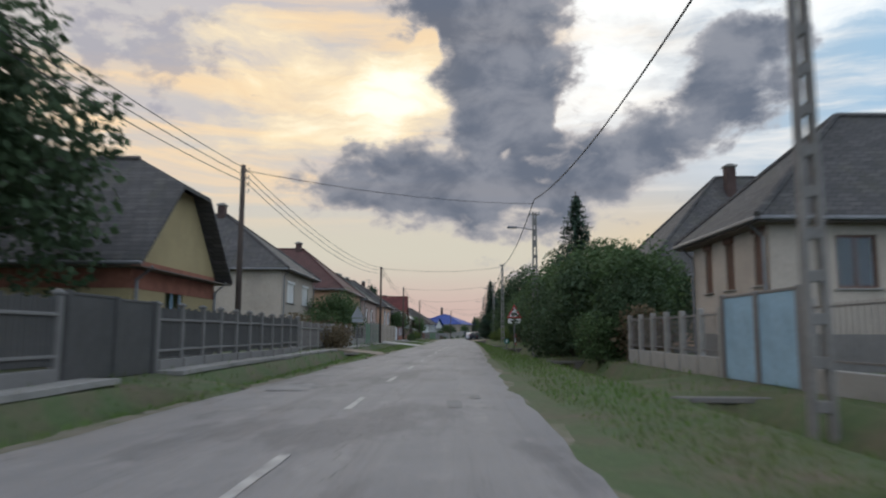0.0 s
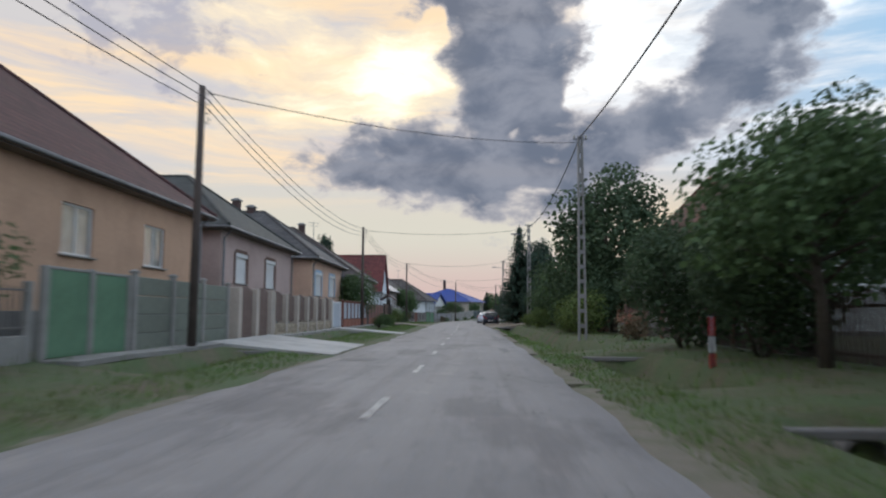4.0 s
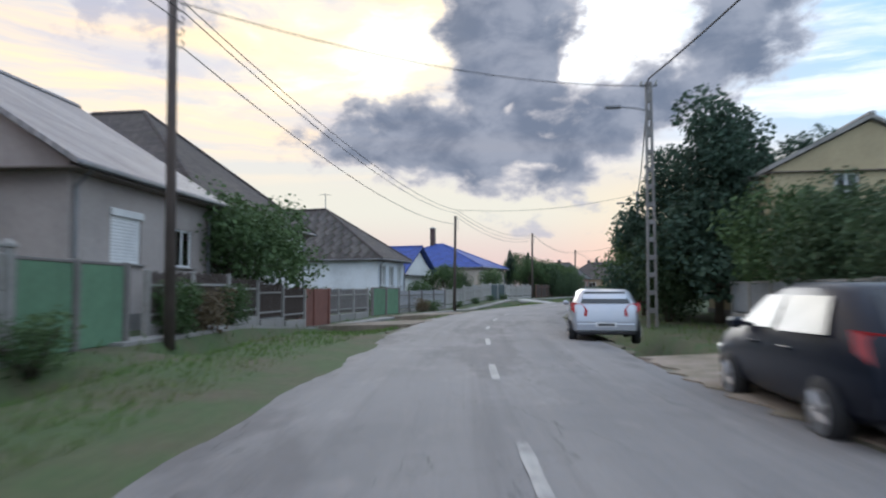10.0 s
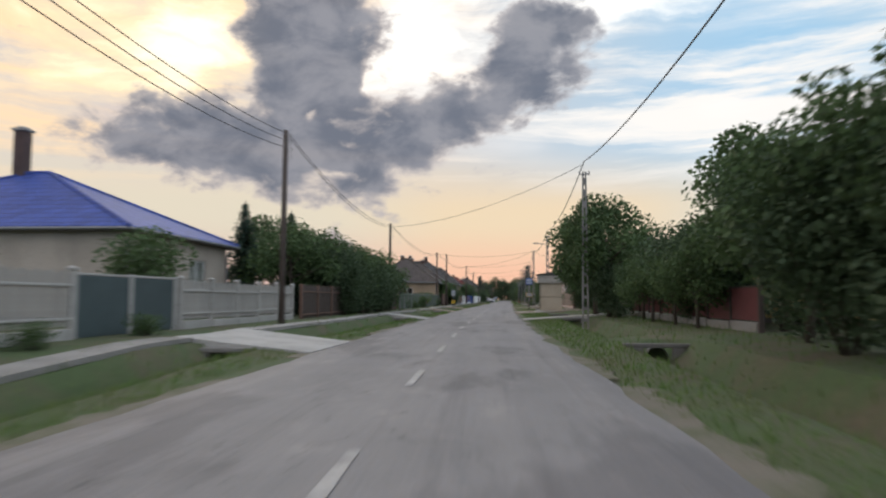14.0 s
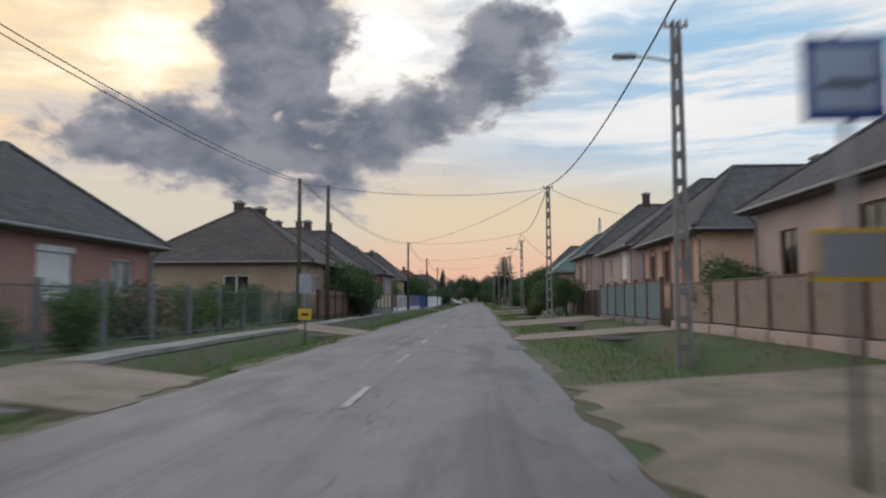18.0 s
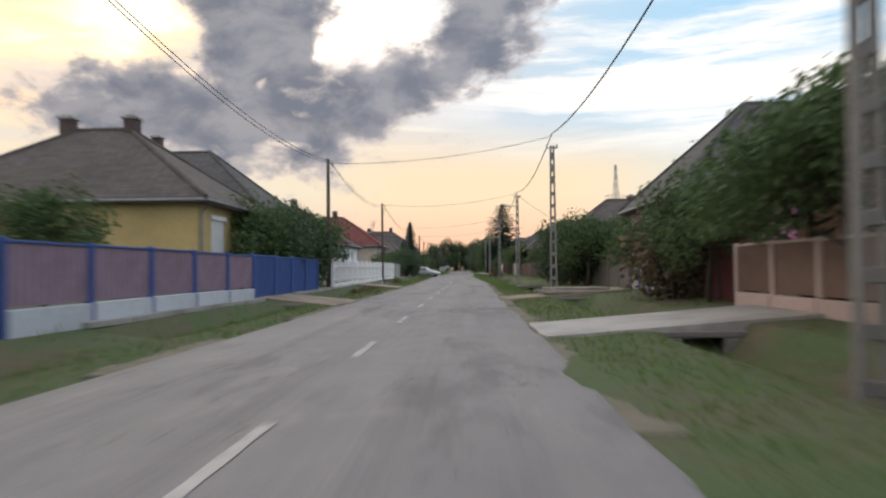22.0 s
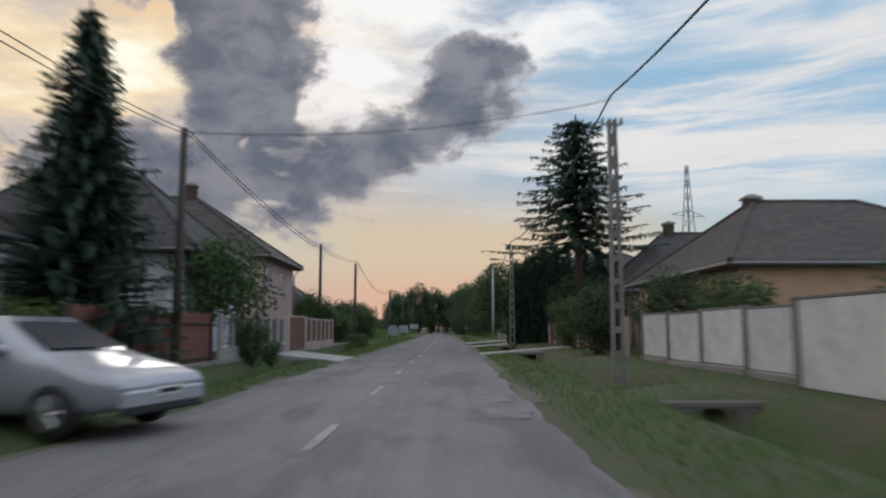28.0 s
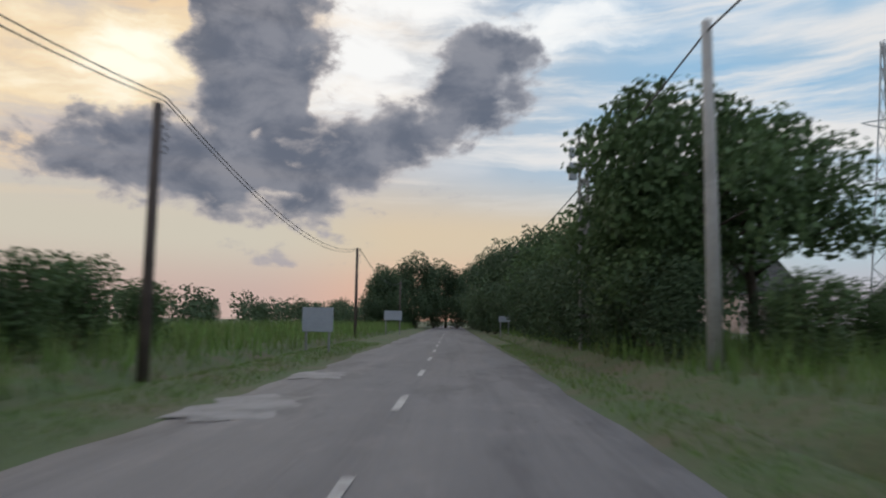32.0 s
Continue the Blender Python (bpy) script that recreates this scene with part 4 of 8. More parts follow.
house("off-white house with a mossy slate roof", "L", 99.6, 110.2, -8.0, WHITISH, SLATE_BROWN, 4.2, 8.45, 14, "hip", [(101.0, 102.8, 2.05, 3.15), (104.7, 106.4, 2.05, 3.25)], chims=[(104.9, 5.6, 8.95)], base=0.8, ends=(6.3, 7.6))
gable_house = house("white gabled house with a red tiled roof", "L", 117.5, 124.0, -8.1, COOLWHITE, TILE_RED, 3.5, 7.3, 12, "gable", [(119.2, 120.2, 1.88, 3.02, "shutter"), (121.6, 122.6, 1.9, 3.05, "shutter")], base=0.5, over=0.28, frame_mat=WHITE)
house("grey house with a pale sheet metal roof", "L", 128.3, 135.2, -8.5, GREYBEIGE, ROOF_TIN, 3.95, 6.9, 9, "gablep", [(129.9, 131.3, 1.9, 3.0, "shutter"), (133.1, 134.2, 1.9, 2.95, "dark")], base=0.7)
house("whitewashed house with a dark slate roof", "L", 137.2, 146.5, -9.8, WHITISH, SLATE_BROWN, 4.1, 8.75, 13, "hip", [(138.6, 140, 2.0, 3.2), (142.4, 143.8, 2.0, 3.2)], base=0.7, ends=(5.4, 7.8))
slate_house = house("white house with a mossy diamond slate roof", "L", 157.6, 162.2, -10.6, COOLWHITE, SLATE_BROWN, 3.55, 6.85, 15.2, "hip", [(158.1, 158.9, 1.5, 2.9), (159.5, 160.3, 1.5, 2.9), (161.0, 161.7, 1.5, 2.9)], base=0.6, ends=(5.1, 9.9))
house("small pale house with a blue sheet roof", "L", 166.0, 172.4, -12.6, WHITISH, TILE_BLUE, 2.6, 4.65, 10, "gable", [], base=0.4)
house("pale bungalow under a blue hipped roof", "L", 186.2, 195.2, -13.0, BEIGE, TILE_BLUE, 3.7, 6.35, 13, "hip", [(187.3, 189.0, 1.4, 2.8), (191.4, 193.0, 1.5, 2.8)], chims=[(190.6, 7.2, 8.4)], base=0.5, ends=(6.0, 6.8))
house("rosy brown house with a broad slate roof", "L", 233.6, 241.6, -11.3, ROSYBROWN, SLATE, 3.2, 5.75, 9, "hip", [(235.4, 237.0, 1.3, 2.6, "shutter"), (239.0, 240.4, 1.4, 2.6)], chims=[(237.6, 4.3, 6.4)], base=0.5, ends=(2.5, 5.4))
house("tan house with a brown slate roof and chimneys", "L", 254.2, 262.2, -9.0, TAN, SLATE_BROWN, 3.45, 6.55, 9.0, "hip", [(256, 257.2, 1.6, 2.7, "dark"), (259, 260.2, 1.6, 2.7, "dark")], sidewins=[(3, 4.4, 1.6, 2.6, "dark")], chims=[(258.2, 5.0, 7.1), (258.2, 3.7, 6.75)], base=0.6, ends=(4.3, 4.7))
house("brown house with a hipped slate roof", "L", 263.6, 273.0, -9.2, TAN, SLATE_BROWN, 3.75, 6.4, 8.8, "hip", [(265, 266.4, 1.7, 2.9, "dark"), (269, 270.4, 1.7, 2.9, "dark")], chims=[(268.3, 3.2, 7.1), (268.3, 5.4, 7.1)], base=0.6, ends=(3.4, 5.2))
house("mauve grey house with red corner pilasters", "L", 276.0, 282.8, -8.0, MAUVE, SLATE, 3.7, 7.3, 12.6, "hip", [(277.0, 278.0, 2.0, 3.1, "dark"), (280.0, 280.9, 2.0, 3.1)], chims=[(279.4, 5.2, 8.2), (279.4, 7.9, 8.4)], base=0.9, corner=surface("brick_red_paint", (0.30, 0.09, 0.06), 0.8, 0.15), ends=(5.0, 7.6))
house("straw yellow house with a white garage shutter", "L", 300.4, 308.0, -9.0, YELLOW, SLATE_BROWN, 3.8, 6.8, 10.6, "hip", [(301.7, 303.2, 1.4, 3.1, "shutter"), (305.5, 306.8, 2.0, 3.0, "dark")], chims=[(304.2, 6.7, 7.5), (304.2, 4.1, 7.45)], base=0.6, ends=(4.2, 6.3))
house("brown house with a dark hipped roof behind shrubs", "L", 311.0, 320.0, -10.0, TAN, SLATE, 4.2, 7.8, 10.5, "hip", [(313, 314.5, 2, 3.2, "dark")], chims=[(315.5, 7.1, 8.9)], base=0.7, ends=(4.1, 6.4))
house("white house with a brown red tiled roof", "L", 335.0, 342.8, -10.0, COOLWHITE, TILE_BROWN, 3.45, 6.75, 12.3, "hip", [(336.0, 337.3, 1.95, 2.9, "dark"), (339.3, 340.5, 1.9, 2.9, "dark")], chims=[(338.9, 7.9, 7.8), (338.9, 5.1, 7.6)], base=0.5, ends=(4.9, 7.4))
house("beige house with a bright red tiled roof", "L", 351.5, 359.2, -9.2, BEIGE, TILE_RED, 3.9, 7.0, 10.8, "hip", [(355.2, 356.2, 1.9, 3.0)], chims=[(355.3, 5.2, 7.85), (355.3, 8.1, 7.7)], base=0.5, ends=(4.3, 6.5))
house("yellow and brick house under a long slate roof", "L", 364.5, 374.4, -8.0, BRICK_RED, SLATE_BROWN, 3.15, 5.5, 10, "hip", [(367.5, 368.6, 1.5, 2.4), (370.0, 370.9, 1.5, 2.4), (372.2, 373.1, 1.5, 2.4)], chims=[(369.4, 4.4, 6.2)], base=0.4, band=(YELLOW, 0.85, 0.05), ends=(2.6, 7.0))
house("tan house with a steep brown roof and two chimneys", "L", 376.2, 382.6, -9.0, TAN, SLATE_BROWN, 3.3, 6.6, 10, "hip", [(378, 379.2, 1.5, 2.6), (380.6, 381.6, 1.5, 2.6)], chims=[(378, 4.6, 7.2), (379.5, 4.6, 7.0)], base=0.4)
house("white gabled house with a dark roof set back", "L", 386.0, 389.6, -13.0, COOLWHITE, SLATE_DARK, 4.2, 6.9, 9, "gablep", [], chims=[(387, 4, 7.6)], base=0.4)
house("white house with a hipped roof by the road", "L", 390.4, 395.8, -8.0, COOLWHITE, SLATE, 3.9, 6.5, 9, "hip", [(391.4, 392.3, 1.9, 3.0), (393.6, 394.5, 1.9, 3.0)], base=0.5)
house("brown two-storey house with white windows", "L", 401.5, 408.3, -8.5, PINKISH, SLATE_BROWN, 4.85, 8.0, 11, "hip", [(402.1, 403.3, 3.15, 4.2), (405.2, 406.3, 3.1, 4.15)], chims=[(404.9, 4.7, 8.85)], base=1.7, ends=(4.5, 6.6))
house("grey hipped house with two chimneys in a garden", "L", 431.0, 438.8, -12.0, GREYBEIGE, SLATE_BROWN, 3.35, 7.35, 13.3, "hip", [(432.4, 433.8, 1.6, 2.7), (435.8, 437.2, 1.6, 2.7, "shutter")], chims=[(434.9, 8.1, 8.2), (434.9, 6.0, 8.2)], base=0.4, ends=(5.4, 7.9))

# houses on the right
house("pale beige house with brown shuttered windows", "R", 16.85, 22.1, 7.35, BEIGE, SLATE, 4.2, 7.3, 12, "hip", [(17.1, 17.75, 2.4, 3.75, 'brown'), (19.0, 19.6, 2.4, 3.7, 'brown'), (20.6, 21.15, 2.4, 3.7, 'brown')], sidewins=[(1.6, 2.6, 2.3, 3.6, 'dark'), (4.6, 5.8, 2.3, 3.6, 'dark')], chims=[], base=1.2, frame_mat=BROWNPAINT, ends=(3.3, 8.5))
house("brick house with a steep slate roof", "R", 33.0, 42.0, 9.0, ORANGE, SLATE, 4.2, 9.6, 12.5, "hip", [], chims=[(36.6, 5.5, 10.2)], base=0.6, ends=(5.1, 7.2))
house("old house with a dark roof behind trees", "R", 46.0, 55.0, 10.0, GREYBEIGE, SLATE_DARK, 4.2, 8.0, 11, "hip", [], base=0.6)
house("whitewashed old house with a rusty tin roof", "R", 76.6, 86.4, 11.0, WHITISH, RUSTY, 4.45, 8.3, 10, "hip", [], base=0.5, ends=(2.4, 7.6))
house("small brick house with a slate roof", "R", 106.5, 113.0, 10.2, BRICK_RED, SLATE, 3.2, 5.8, 9, "hip", [(108, 109.2, 1.4, 2.6, "dark")], sidewins=[(1.2, 2.4, 1.4, 2.6, "dark")], base=0.5)
house("yellow gabled building behind the conifers", "R", 137.0, 146.0, 8.6, wall_paint("pale_straw", (0.44, 0.37, 0.23)), CONCRETE, 4.9, 6.3, 5.6, "gablep", [(139, 140.4, 2.4, 3.8, "dark")], sidewins=[(1.75, 2.45, 3.5, 4.75, "dark")], base=0.5, over=0.15, pipes=False)
house("low house behind trees with a dark roof", "R", 186.0, 197.0, 11.0, YELLOW, SLATE_DARK, 3.4, 6.6, 11, "hip", [(188, 189.2, 1.5, 2.7, "dark"), (191.5, 192.7, 1.5, 2.7, "dark")], base=0.5)
house("beige house with a slate roof beyond the bus stop", "R", 230.4, 239.8, 8.5, PINKISH, SLATE, 4.1, 7.6, 11, "hip", [(233, 234.2, 2.0, 3.4, "dark"), (237.2, 238.3, 1.9, 3.2, "dark")], base=0.8, frame_mat=BROWNPAINT)
house("peach house with brown framed windows", "R", 244.0, 252.8, 8.2, PEACH, SLATE, 3.95, 6.85, 11, "hip", [(245.4, 246.5, 2.0, 3.4, "dark"), (248.4, 249.4, 2.0, 3.4, "dark"), (250.8, 251.7, 2.0, 3.3, "dark")], chims=[(248.8, 6.6, 7.5)], base=0.9, surround=ROSYBROWN, frame_mat=BROWNPAINT, ends=(2.8, 7.6))
house("pink house with white shutters", "R", 255.3, 263.7, 8.2, PINKISH, SLATE, 4.3, 8.2, 12, "hip", [(257.0, 258.4, 2.4, 3.8, "shutter"), (260.4, 261.8, 2.4, 3.8)], base=0.9, ends=(5.0, 7.0))
house("rose beige house with a tall slate roof", "R", 268.0, 276.8, 8.2, PINKISH, SLATE, 4.7, 8.45, 11.4, "hip", [(269.6, 270.8, 2.5, 4.0, "dark"), (273.2, 274.4, 2.5, 4.0, "dark")], chims=[(272.4, 4.9, 9.5)], base=1.0, surround=ROSYBROWN, ends=(4.4, 7.0))
house("peach house with a green sheet metal roof", "R", 280.0, 291.7, 7.2, PEACH, ROOF_GREEN, 3.85, 7.4, 9.4, "hip", [(284, 285.2, 1.9, 3.1, "dark"), (287.8, 289, 1.9, 3.1, "dark")], base=0.6, ends=(4.4, 5.0))
house("bright pink house with brown window frames", "R", 302.0, 309.6, 8.0, ROSE, SLATE, 3.95, 7.8, 11, "hip", [(303.5, 304.5, 2.1, 3.3, "dark"), (306.6, 307.7, 2.1, 3.3, "dark")], sidewins=[(1.4, 2.6, 2.0, 3.2, "dark")], chims=[(304.5, 6.5, 8.2)], base=0.6, frame_mat=BROWNPAINT, surround=PINKISH)
house("brown beige house with a steep dark roof", "R", 326.0, 333.0, 8.0, GREYBEIGE, SLATE_BROWN, 3.5, 6.15, 11, "hip", [(328, 329, 1.7, 2.9, "dark"), (330.6, 331.6, 1.7, 2.9, "dark")], base=0.6, chims=[(329.5, 4.8, 6.6)], ends=(3.0, 8.0))
house("house with a red brown tiled roof along the street", "R", 342.0, 350.5, 11.0, BEIGE, TILE_BROWN, 3.6, 7.0, 8, "gablep", [(344, 345.2, 1.6, 2.7, "dark")], base=0.5)
house("brick and beige house with a dark roof", "R", 359.4, 367.6, 8.0, ROSYBROWN, SLATE_BROWN, 3.5, 6.8, 11, "hip", [(361, 362.2, 1.6, 2.8), (364.6, 365.8, 1.6, 2.8)], base=0.5)
house("grey white house with brown windows", "R", 369.4, 374.9, 7.4, WHITISH, SLATE, 3.45, 5.9, 9, "hip", [(370.6, 371.6, 1.6, 2.7, "dark"), (373.0, 374.0, 1.6, 2.7, "dark")], base=0.5, frame_mat=BROWNPAINT)
house("brick house with a broad grey roof", "R", 390.0, 400.8, 9.0, ORANGE, SLATE_BROWN, 3.3, 6.0, 10, "hip", [(393, 394.2, 1.5, 2.6, "dark")], chims=[(395.4, 2.9, 6.35), (395.9, 3.4, 6.3)], base=0.5, ends=(3.0, 7.0))
house("tan house with a grey roof behind the fir", "R", 403.5, 410.5, 9.5, TAN, SLATE, 3.3, 6.35, 9.7, "hip", [(405, 406.2, 1.5, 2.6, "dark")], chims=[(407, 3.0, 7.1)], base=0.5, ends=(2.7, 7.0))
house("grey two-storey house with white windows", "R", 426.0, 432.4, 9.0, MAUVE, SLATE, 5.75, 7.6, 10, "hip", [(430.2, 431.6, 3.9, 5.2), (430.4, 431.4, 0.9, 1.9, "dark")], base=0.5, over=0.6)
house("barn with a grey gambrel roof beyond the trees", "R", 505.0, 514.0, 29.8, PINKISH, SLATE, 4.8, 10.4, 6.4, "hip", [], base=0.4, pipes=False, ends=(1.2, 4.4))



# ---- arched attic window of the white gable ----
def attic_window(H, x, z0, z1, w):
    arc = [(x + w / 2 * math.cos(a), z1 - w / 2 + w / 2 * math.sin(a)) for a in np.linspace(0, math.pi, 11)]
    ring = [(x - w / 2, z0), (x + w / 2, z0)] + arc
    def plate(k, y0, y1):
        q = Build()
        cx, cz = x, (z0 + z1) / 2
        pts = [(cx + (u - cx) * k, cz + (v - cz) * k) for u, v in ring]
        q.quad(*[(u, y0, v) for u, v in pts])
        for (u, v), (u2, v2) in zip(pts, pts[1:] + pts[:1]):
            q.quad((u, y0, v), (u, y1, v), (u2, y1, v2), (u2, y0, v2))
        return q
    fr = part("window", plate(1.22, -0.05, 0.0), BROWNPAINT, H, "arched attic window with a brown frame")
    # opaque pane, the attic's shade painted straight onto it
    part("pane", plate(1.0, -0.056, -0.05), ROOM_SHADE, fr, "arched pane painted with the shade of the attic")
    q = Build()
    q.box(x - 0.02, x + 0.02, -0.066, -0.057, z0 + 0.03, z1 - 0.1, 0.004)
    part("mullion", q, WHITE, fr)


attic_window(gable_house, -0.25, 4.5, 5.65, 0.55)


# ---- diamond slates, laid one by one on the slope towards the start of the street ----
def diamond_slates(H, W, over, eave, ridge, depth_to, first, last):
    rf = [c for c in H.children if c.name.startswith("roof")][0]
    slope = (ridge - eave) / (W / 2)
    ze = eave - slope * over * 0.55
    x0 = -W / 2 - over
    up = Vector((-x0, 0, ridge - ze))
    L = up.length
    up.normalize()
    side = Vector((0, 1, 0))
    nrm = up.cross(side) * -1
    if nrm.z < 0:
        nrm = -nrm
    a = 0.34
    b = Build()
    b.v = [(0, -a, 0.0), (a, 0, 0.012), (0, a, 0.0), (-a, 0, 0.03), (0, -a, 0.016), (a, 0, 0.026), (0, a, 0.016), (-a, 0, 0.046)]
    b.f = [(4, 5, 6, 7), (3, 2, 1, 0), (0, 1, 5, 4), (1, 2, 6, 5), (2, 3, 7, 6), (3, 0, 4, 7)]
    me = b.mesh("slate")
    me.materials.append(SLATE_SINGLE)
    base = Vector((x0, 0, ze + 0.145))
    M = Matrix.Identity(4)
    M.col[0][:3], M.col[1][:3], M.col[2][:3] = up, side, nrm
    row, v, n = 0, a * 0.9, 0
    while v < L - 0.2:
        f = v / L
        y = -over + (first + over) * f + (0.5 * a if row % 2 else 0.0) + a
        end = depth_to - (depth_to - last) * f - a
        while y < end and n < 300:
            k = M.copy()
            k.translation = base + up * v + side * y
            ob = part("slate", me, SLATE_SINGLE, rf)
            ob.matrix_local = k
            y += 2 * a * 1.02
            n += 1
        v += a * 1.0
        row += 1
    return n


SLATE_SINGLE = surface("single_slate", (0.105, 0.092, 0.088), 0.85, 0.3, 9.0, 0.9, 0.3, col2=(0.055, 0.055, 0.042))
_ot = SLATE_SINGLE.node_tree
for nd in _ot.nodes:
    if nd.type == "MATH" and abs(nd.inputs[1].default_value - 0.14) < 0.001:
        nd.inputs[1].default_value, nd.inputs[2].default_value = 0.6, nd.inputs[2].default_value - 0.22
diamond_slates(slate_house, 4.6, 0.45, 3.55, 6.85, 15.2, 5.1, 9.9)

# ---- poles and cables ----
def placed(ob, parent, m):
    ob.parent = parent
    ob.matrix_local = parent.matrix_world.inverted() @ m
    return ob


def lattice_pole(s, d, h, lamp=False, lean=0.0, plain=False):
    """A concrete pole of two legs joined by rungs, with a steel crossarm and, where there is one, a street lamp on an arm."""
    P = thing("utility_pole", along(s, d, ground_z(s, d) - 0.03) @ Matrix.Rotation(radians(lean), 4, "X"), "grey concrete lattice utility pole with an unlit street lamp" if lamp else "grey concrete lattice utility pole on the grass verge", "utility pole", "concrete poles")
    if plain:
        b = Build()
        b.tube([(0, 0, 0), (0, 0, h * 0.5), (0, 0, h)], [0.165, 0.135, 0.105], 12)
        part("shaft", b, POLE_CONCRETE, P, smooth=True)
    for sg in () if plain else (-1, 1):
        b = Build()
        for z, w in ((0, 0.175), (h, 0.105)):
            y0, y1 = sorted((sg * w, sg * (w - 0.075)))
            b.v += [(x, y, z) for x, y in ((-0.08, y0), (0.08, y0), (0.08, y1), (-0.08, y1))]
        b.f += [(0, 1, 5, 4), (1, 2, 6, 5), (2, 3, 7, 6), (3, 0, 4, 7), (3, 2, 1, 0), (4, 5, 6, 7)]
        part("leg", b, POLE_CONCRETE, P)
    n = 0 if plain else int(h / 0.62)
    for i in range(n):
        z = 0.5 + i * (h - 0.6) / n
        w = 0.175 + (0.105 - 0.175) * z / h - 0.06
        b = Build()
        tall = 0.16 if i < n - 3 else 0.34
        b.box(-0.06, 0.06, -w, w, z, z + tall, 0.01)
        part("rung", b, POLE_CONCRETE, P)
    b = Build()
    b.tube([(0, -0.28, h - 0.12), (0, 0.28, h - 0.12)], [0.03, 0.03], 6)
    arm = part("crossarm", b, STEEL, P)
    for y in (-0.24, 0.24):
        b = Build()
        b.tube([(0, y, h - 0.1), (0, y, h - 0.02), (0, y, h + 0.05)], [0.03, 0.05, 0.03], 8)
        part("insulator", b, PALE_CONCRETE, arm)
    if lamp:
        b = Build()
        b.tube([(0, 0.07, h - 0.95), (0, 0.5, h - 0.85), (0, 1.0, h - 0.8)], [0.028] * 3, 7)
        a = part("lamp_arm", b, STEEL, P)
        b = Build()
        b.box(-0.09, 0.09, 0.9, 1.45, h - 0.86, h - 0.74, 0.035)
        part("lamp_head", b, STEEL, a, "grey street lamp head, unlit")
    return P


def wood_pole(s, d, h, lean=0.0):
    P = thing("utility_pole", along(s, d, ground_z(s, d) - 0.03) @ Matrix.Rotation(radians(lean), 4, "Y"), "dark weathered wooden utility pole by the fence", "utility pole", "wooden poles")
    b = Build()
    b.tube([(0, 0, 0), (0, 0, h * 0.5), (0, 0, h)], [0.115, 0.10, 0.085], 10)
    part("shaft", b, POLE_WOOD, P, smooth=True)
    for i, z in enumerate((h - 0.25, h - 0.5, h - 0.75, h - 1.0)):
        b = Build()
        b.tube([(0, 0, z), (0, -0.2, z), (0, -0.22, z + 0.12)], [0.016, 0.016, 0.03], 6)
        part("insulator_hook", b, STEEL, P)
    return P


def cable(p, q, sag, r=0.012, label="black overhead cable between poles", n=14):
    b = Build()
    p, q = Vector(p), Vector(q)
    pts = []
    for i in range(n + 1):
        t = i / n
        c = p.lerp(q, t)
        c.z -= 4 * sag * t * (1 - t)
        pts.append(c)
    b.tube(pts, [r] * (n + 1), 5)
    return solid("overhead_cable", b, WIRE, label, "cable", group="overhead cables")


LEFT_POLES = [(-16, -8.0, 7.0, 0), (24.5, -7.9, 6.9, 0), (62.6, -6.7, 6.95, 0.5), (95.1, -6.85, 7.2, 0), (128.4, -6.3, 7.1, -1.5), (161.5, -6.6, 6.7, 2.0), (186.4, -7.3, 6.8, 0.5), (215.0, -8.4, 6.6, 0), (250.4, -8.4, 6.75, 0), (286.6, -6.8, 6.8, 0), (312.3, -6.8, 6.7, 0), (334.6, -6.6, 6.5, -0.5), (364.6, -6.9, 6.3, 0), (386.7, -6.8, 6.3, 0), (418.3, -6.2, 5.95, 1.0), (445.9, -5.8, 5.5, 0), (478.2, -6.2, 5.9, 0), (520, -6.4, 6, 0)]
RIGHT_POLES = [(-22, 4.4, 8.1, 0), (9.4, 4.5, 8.1, 0), (36.2, 4.0, 8.1, 1), (72.5, 5.0, 8.2, 0), (102.0, 5.9, 8.3, 1), (138.4, 5.2, 8.2, 1), (167.3, 5.3, 8.1, 1), (199.1, 4.4, 8.2, 0), (234.0, 4.5, 8.0, 1), (257.6, 4.0, 7.6, 0), (284.0, 4.2, 7.5, 1), (310.1, 4.4, 7.5, 0), (335.4, 4.7, 7.5, 1), (362.5, 4.6, 7.3, 1), (386.2, 4.3, 7.1, 0), (415.0, 4.6, 6.95, 1)]
for s, d, h, lean in LEFT_POLES:
    wood_pole(s, d, h, lean)
for s, d, h, lamp in RIGHT_POLES:
    lattice_pole(s, d, h, bool(lamp), plain=s == 167.3)
# the old service pole beside the wooden one
wood_pole(251.6, -7.3, 6.6)
wood_pole(411.5, -7.5, 6.2)
for (s, d, h, _), (s2, d2, h2, _) in zip(LEFT_POLES, LEFT_POLES[1:]):
    n = 3 if s < 180 else 2
    for i in range(n):
        z = 0.22 + (0.24 if s < 180 else 0.10) * i
        if 120 < s < 140:
            z = (0.25, 0.45, 1.2)[i]
        cable(at(s, d + 0.15, h + SIDE_Z - z), at(s2, d2 + 0.15, h2 + SIDE_Z - z), (0.75 if s < 400 else 1.1) + 0.06 * i, 0.012)
RP = RIGHT_POLES + [(447.7, 5.75, 7.7, 0), (500, 5.0, 7.0, 0)]
for (s, d, h, _), (s2, d2, h2, _) in zip(RP, RP[1:]):
    cable(at(s, d, h + 0.12), at(s2, d2, h2 + 0.12), 0.75, 0.026, "thick black overhead cable between concrete poles")
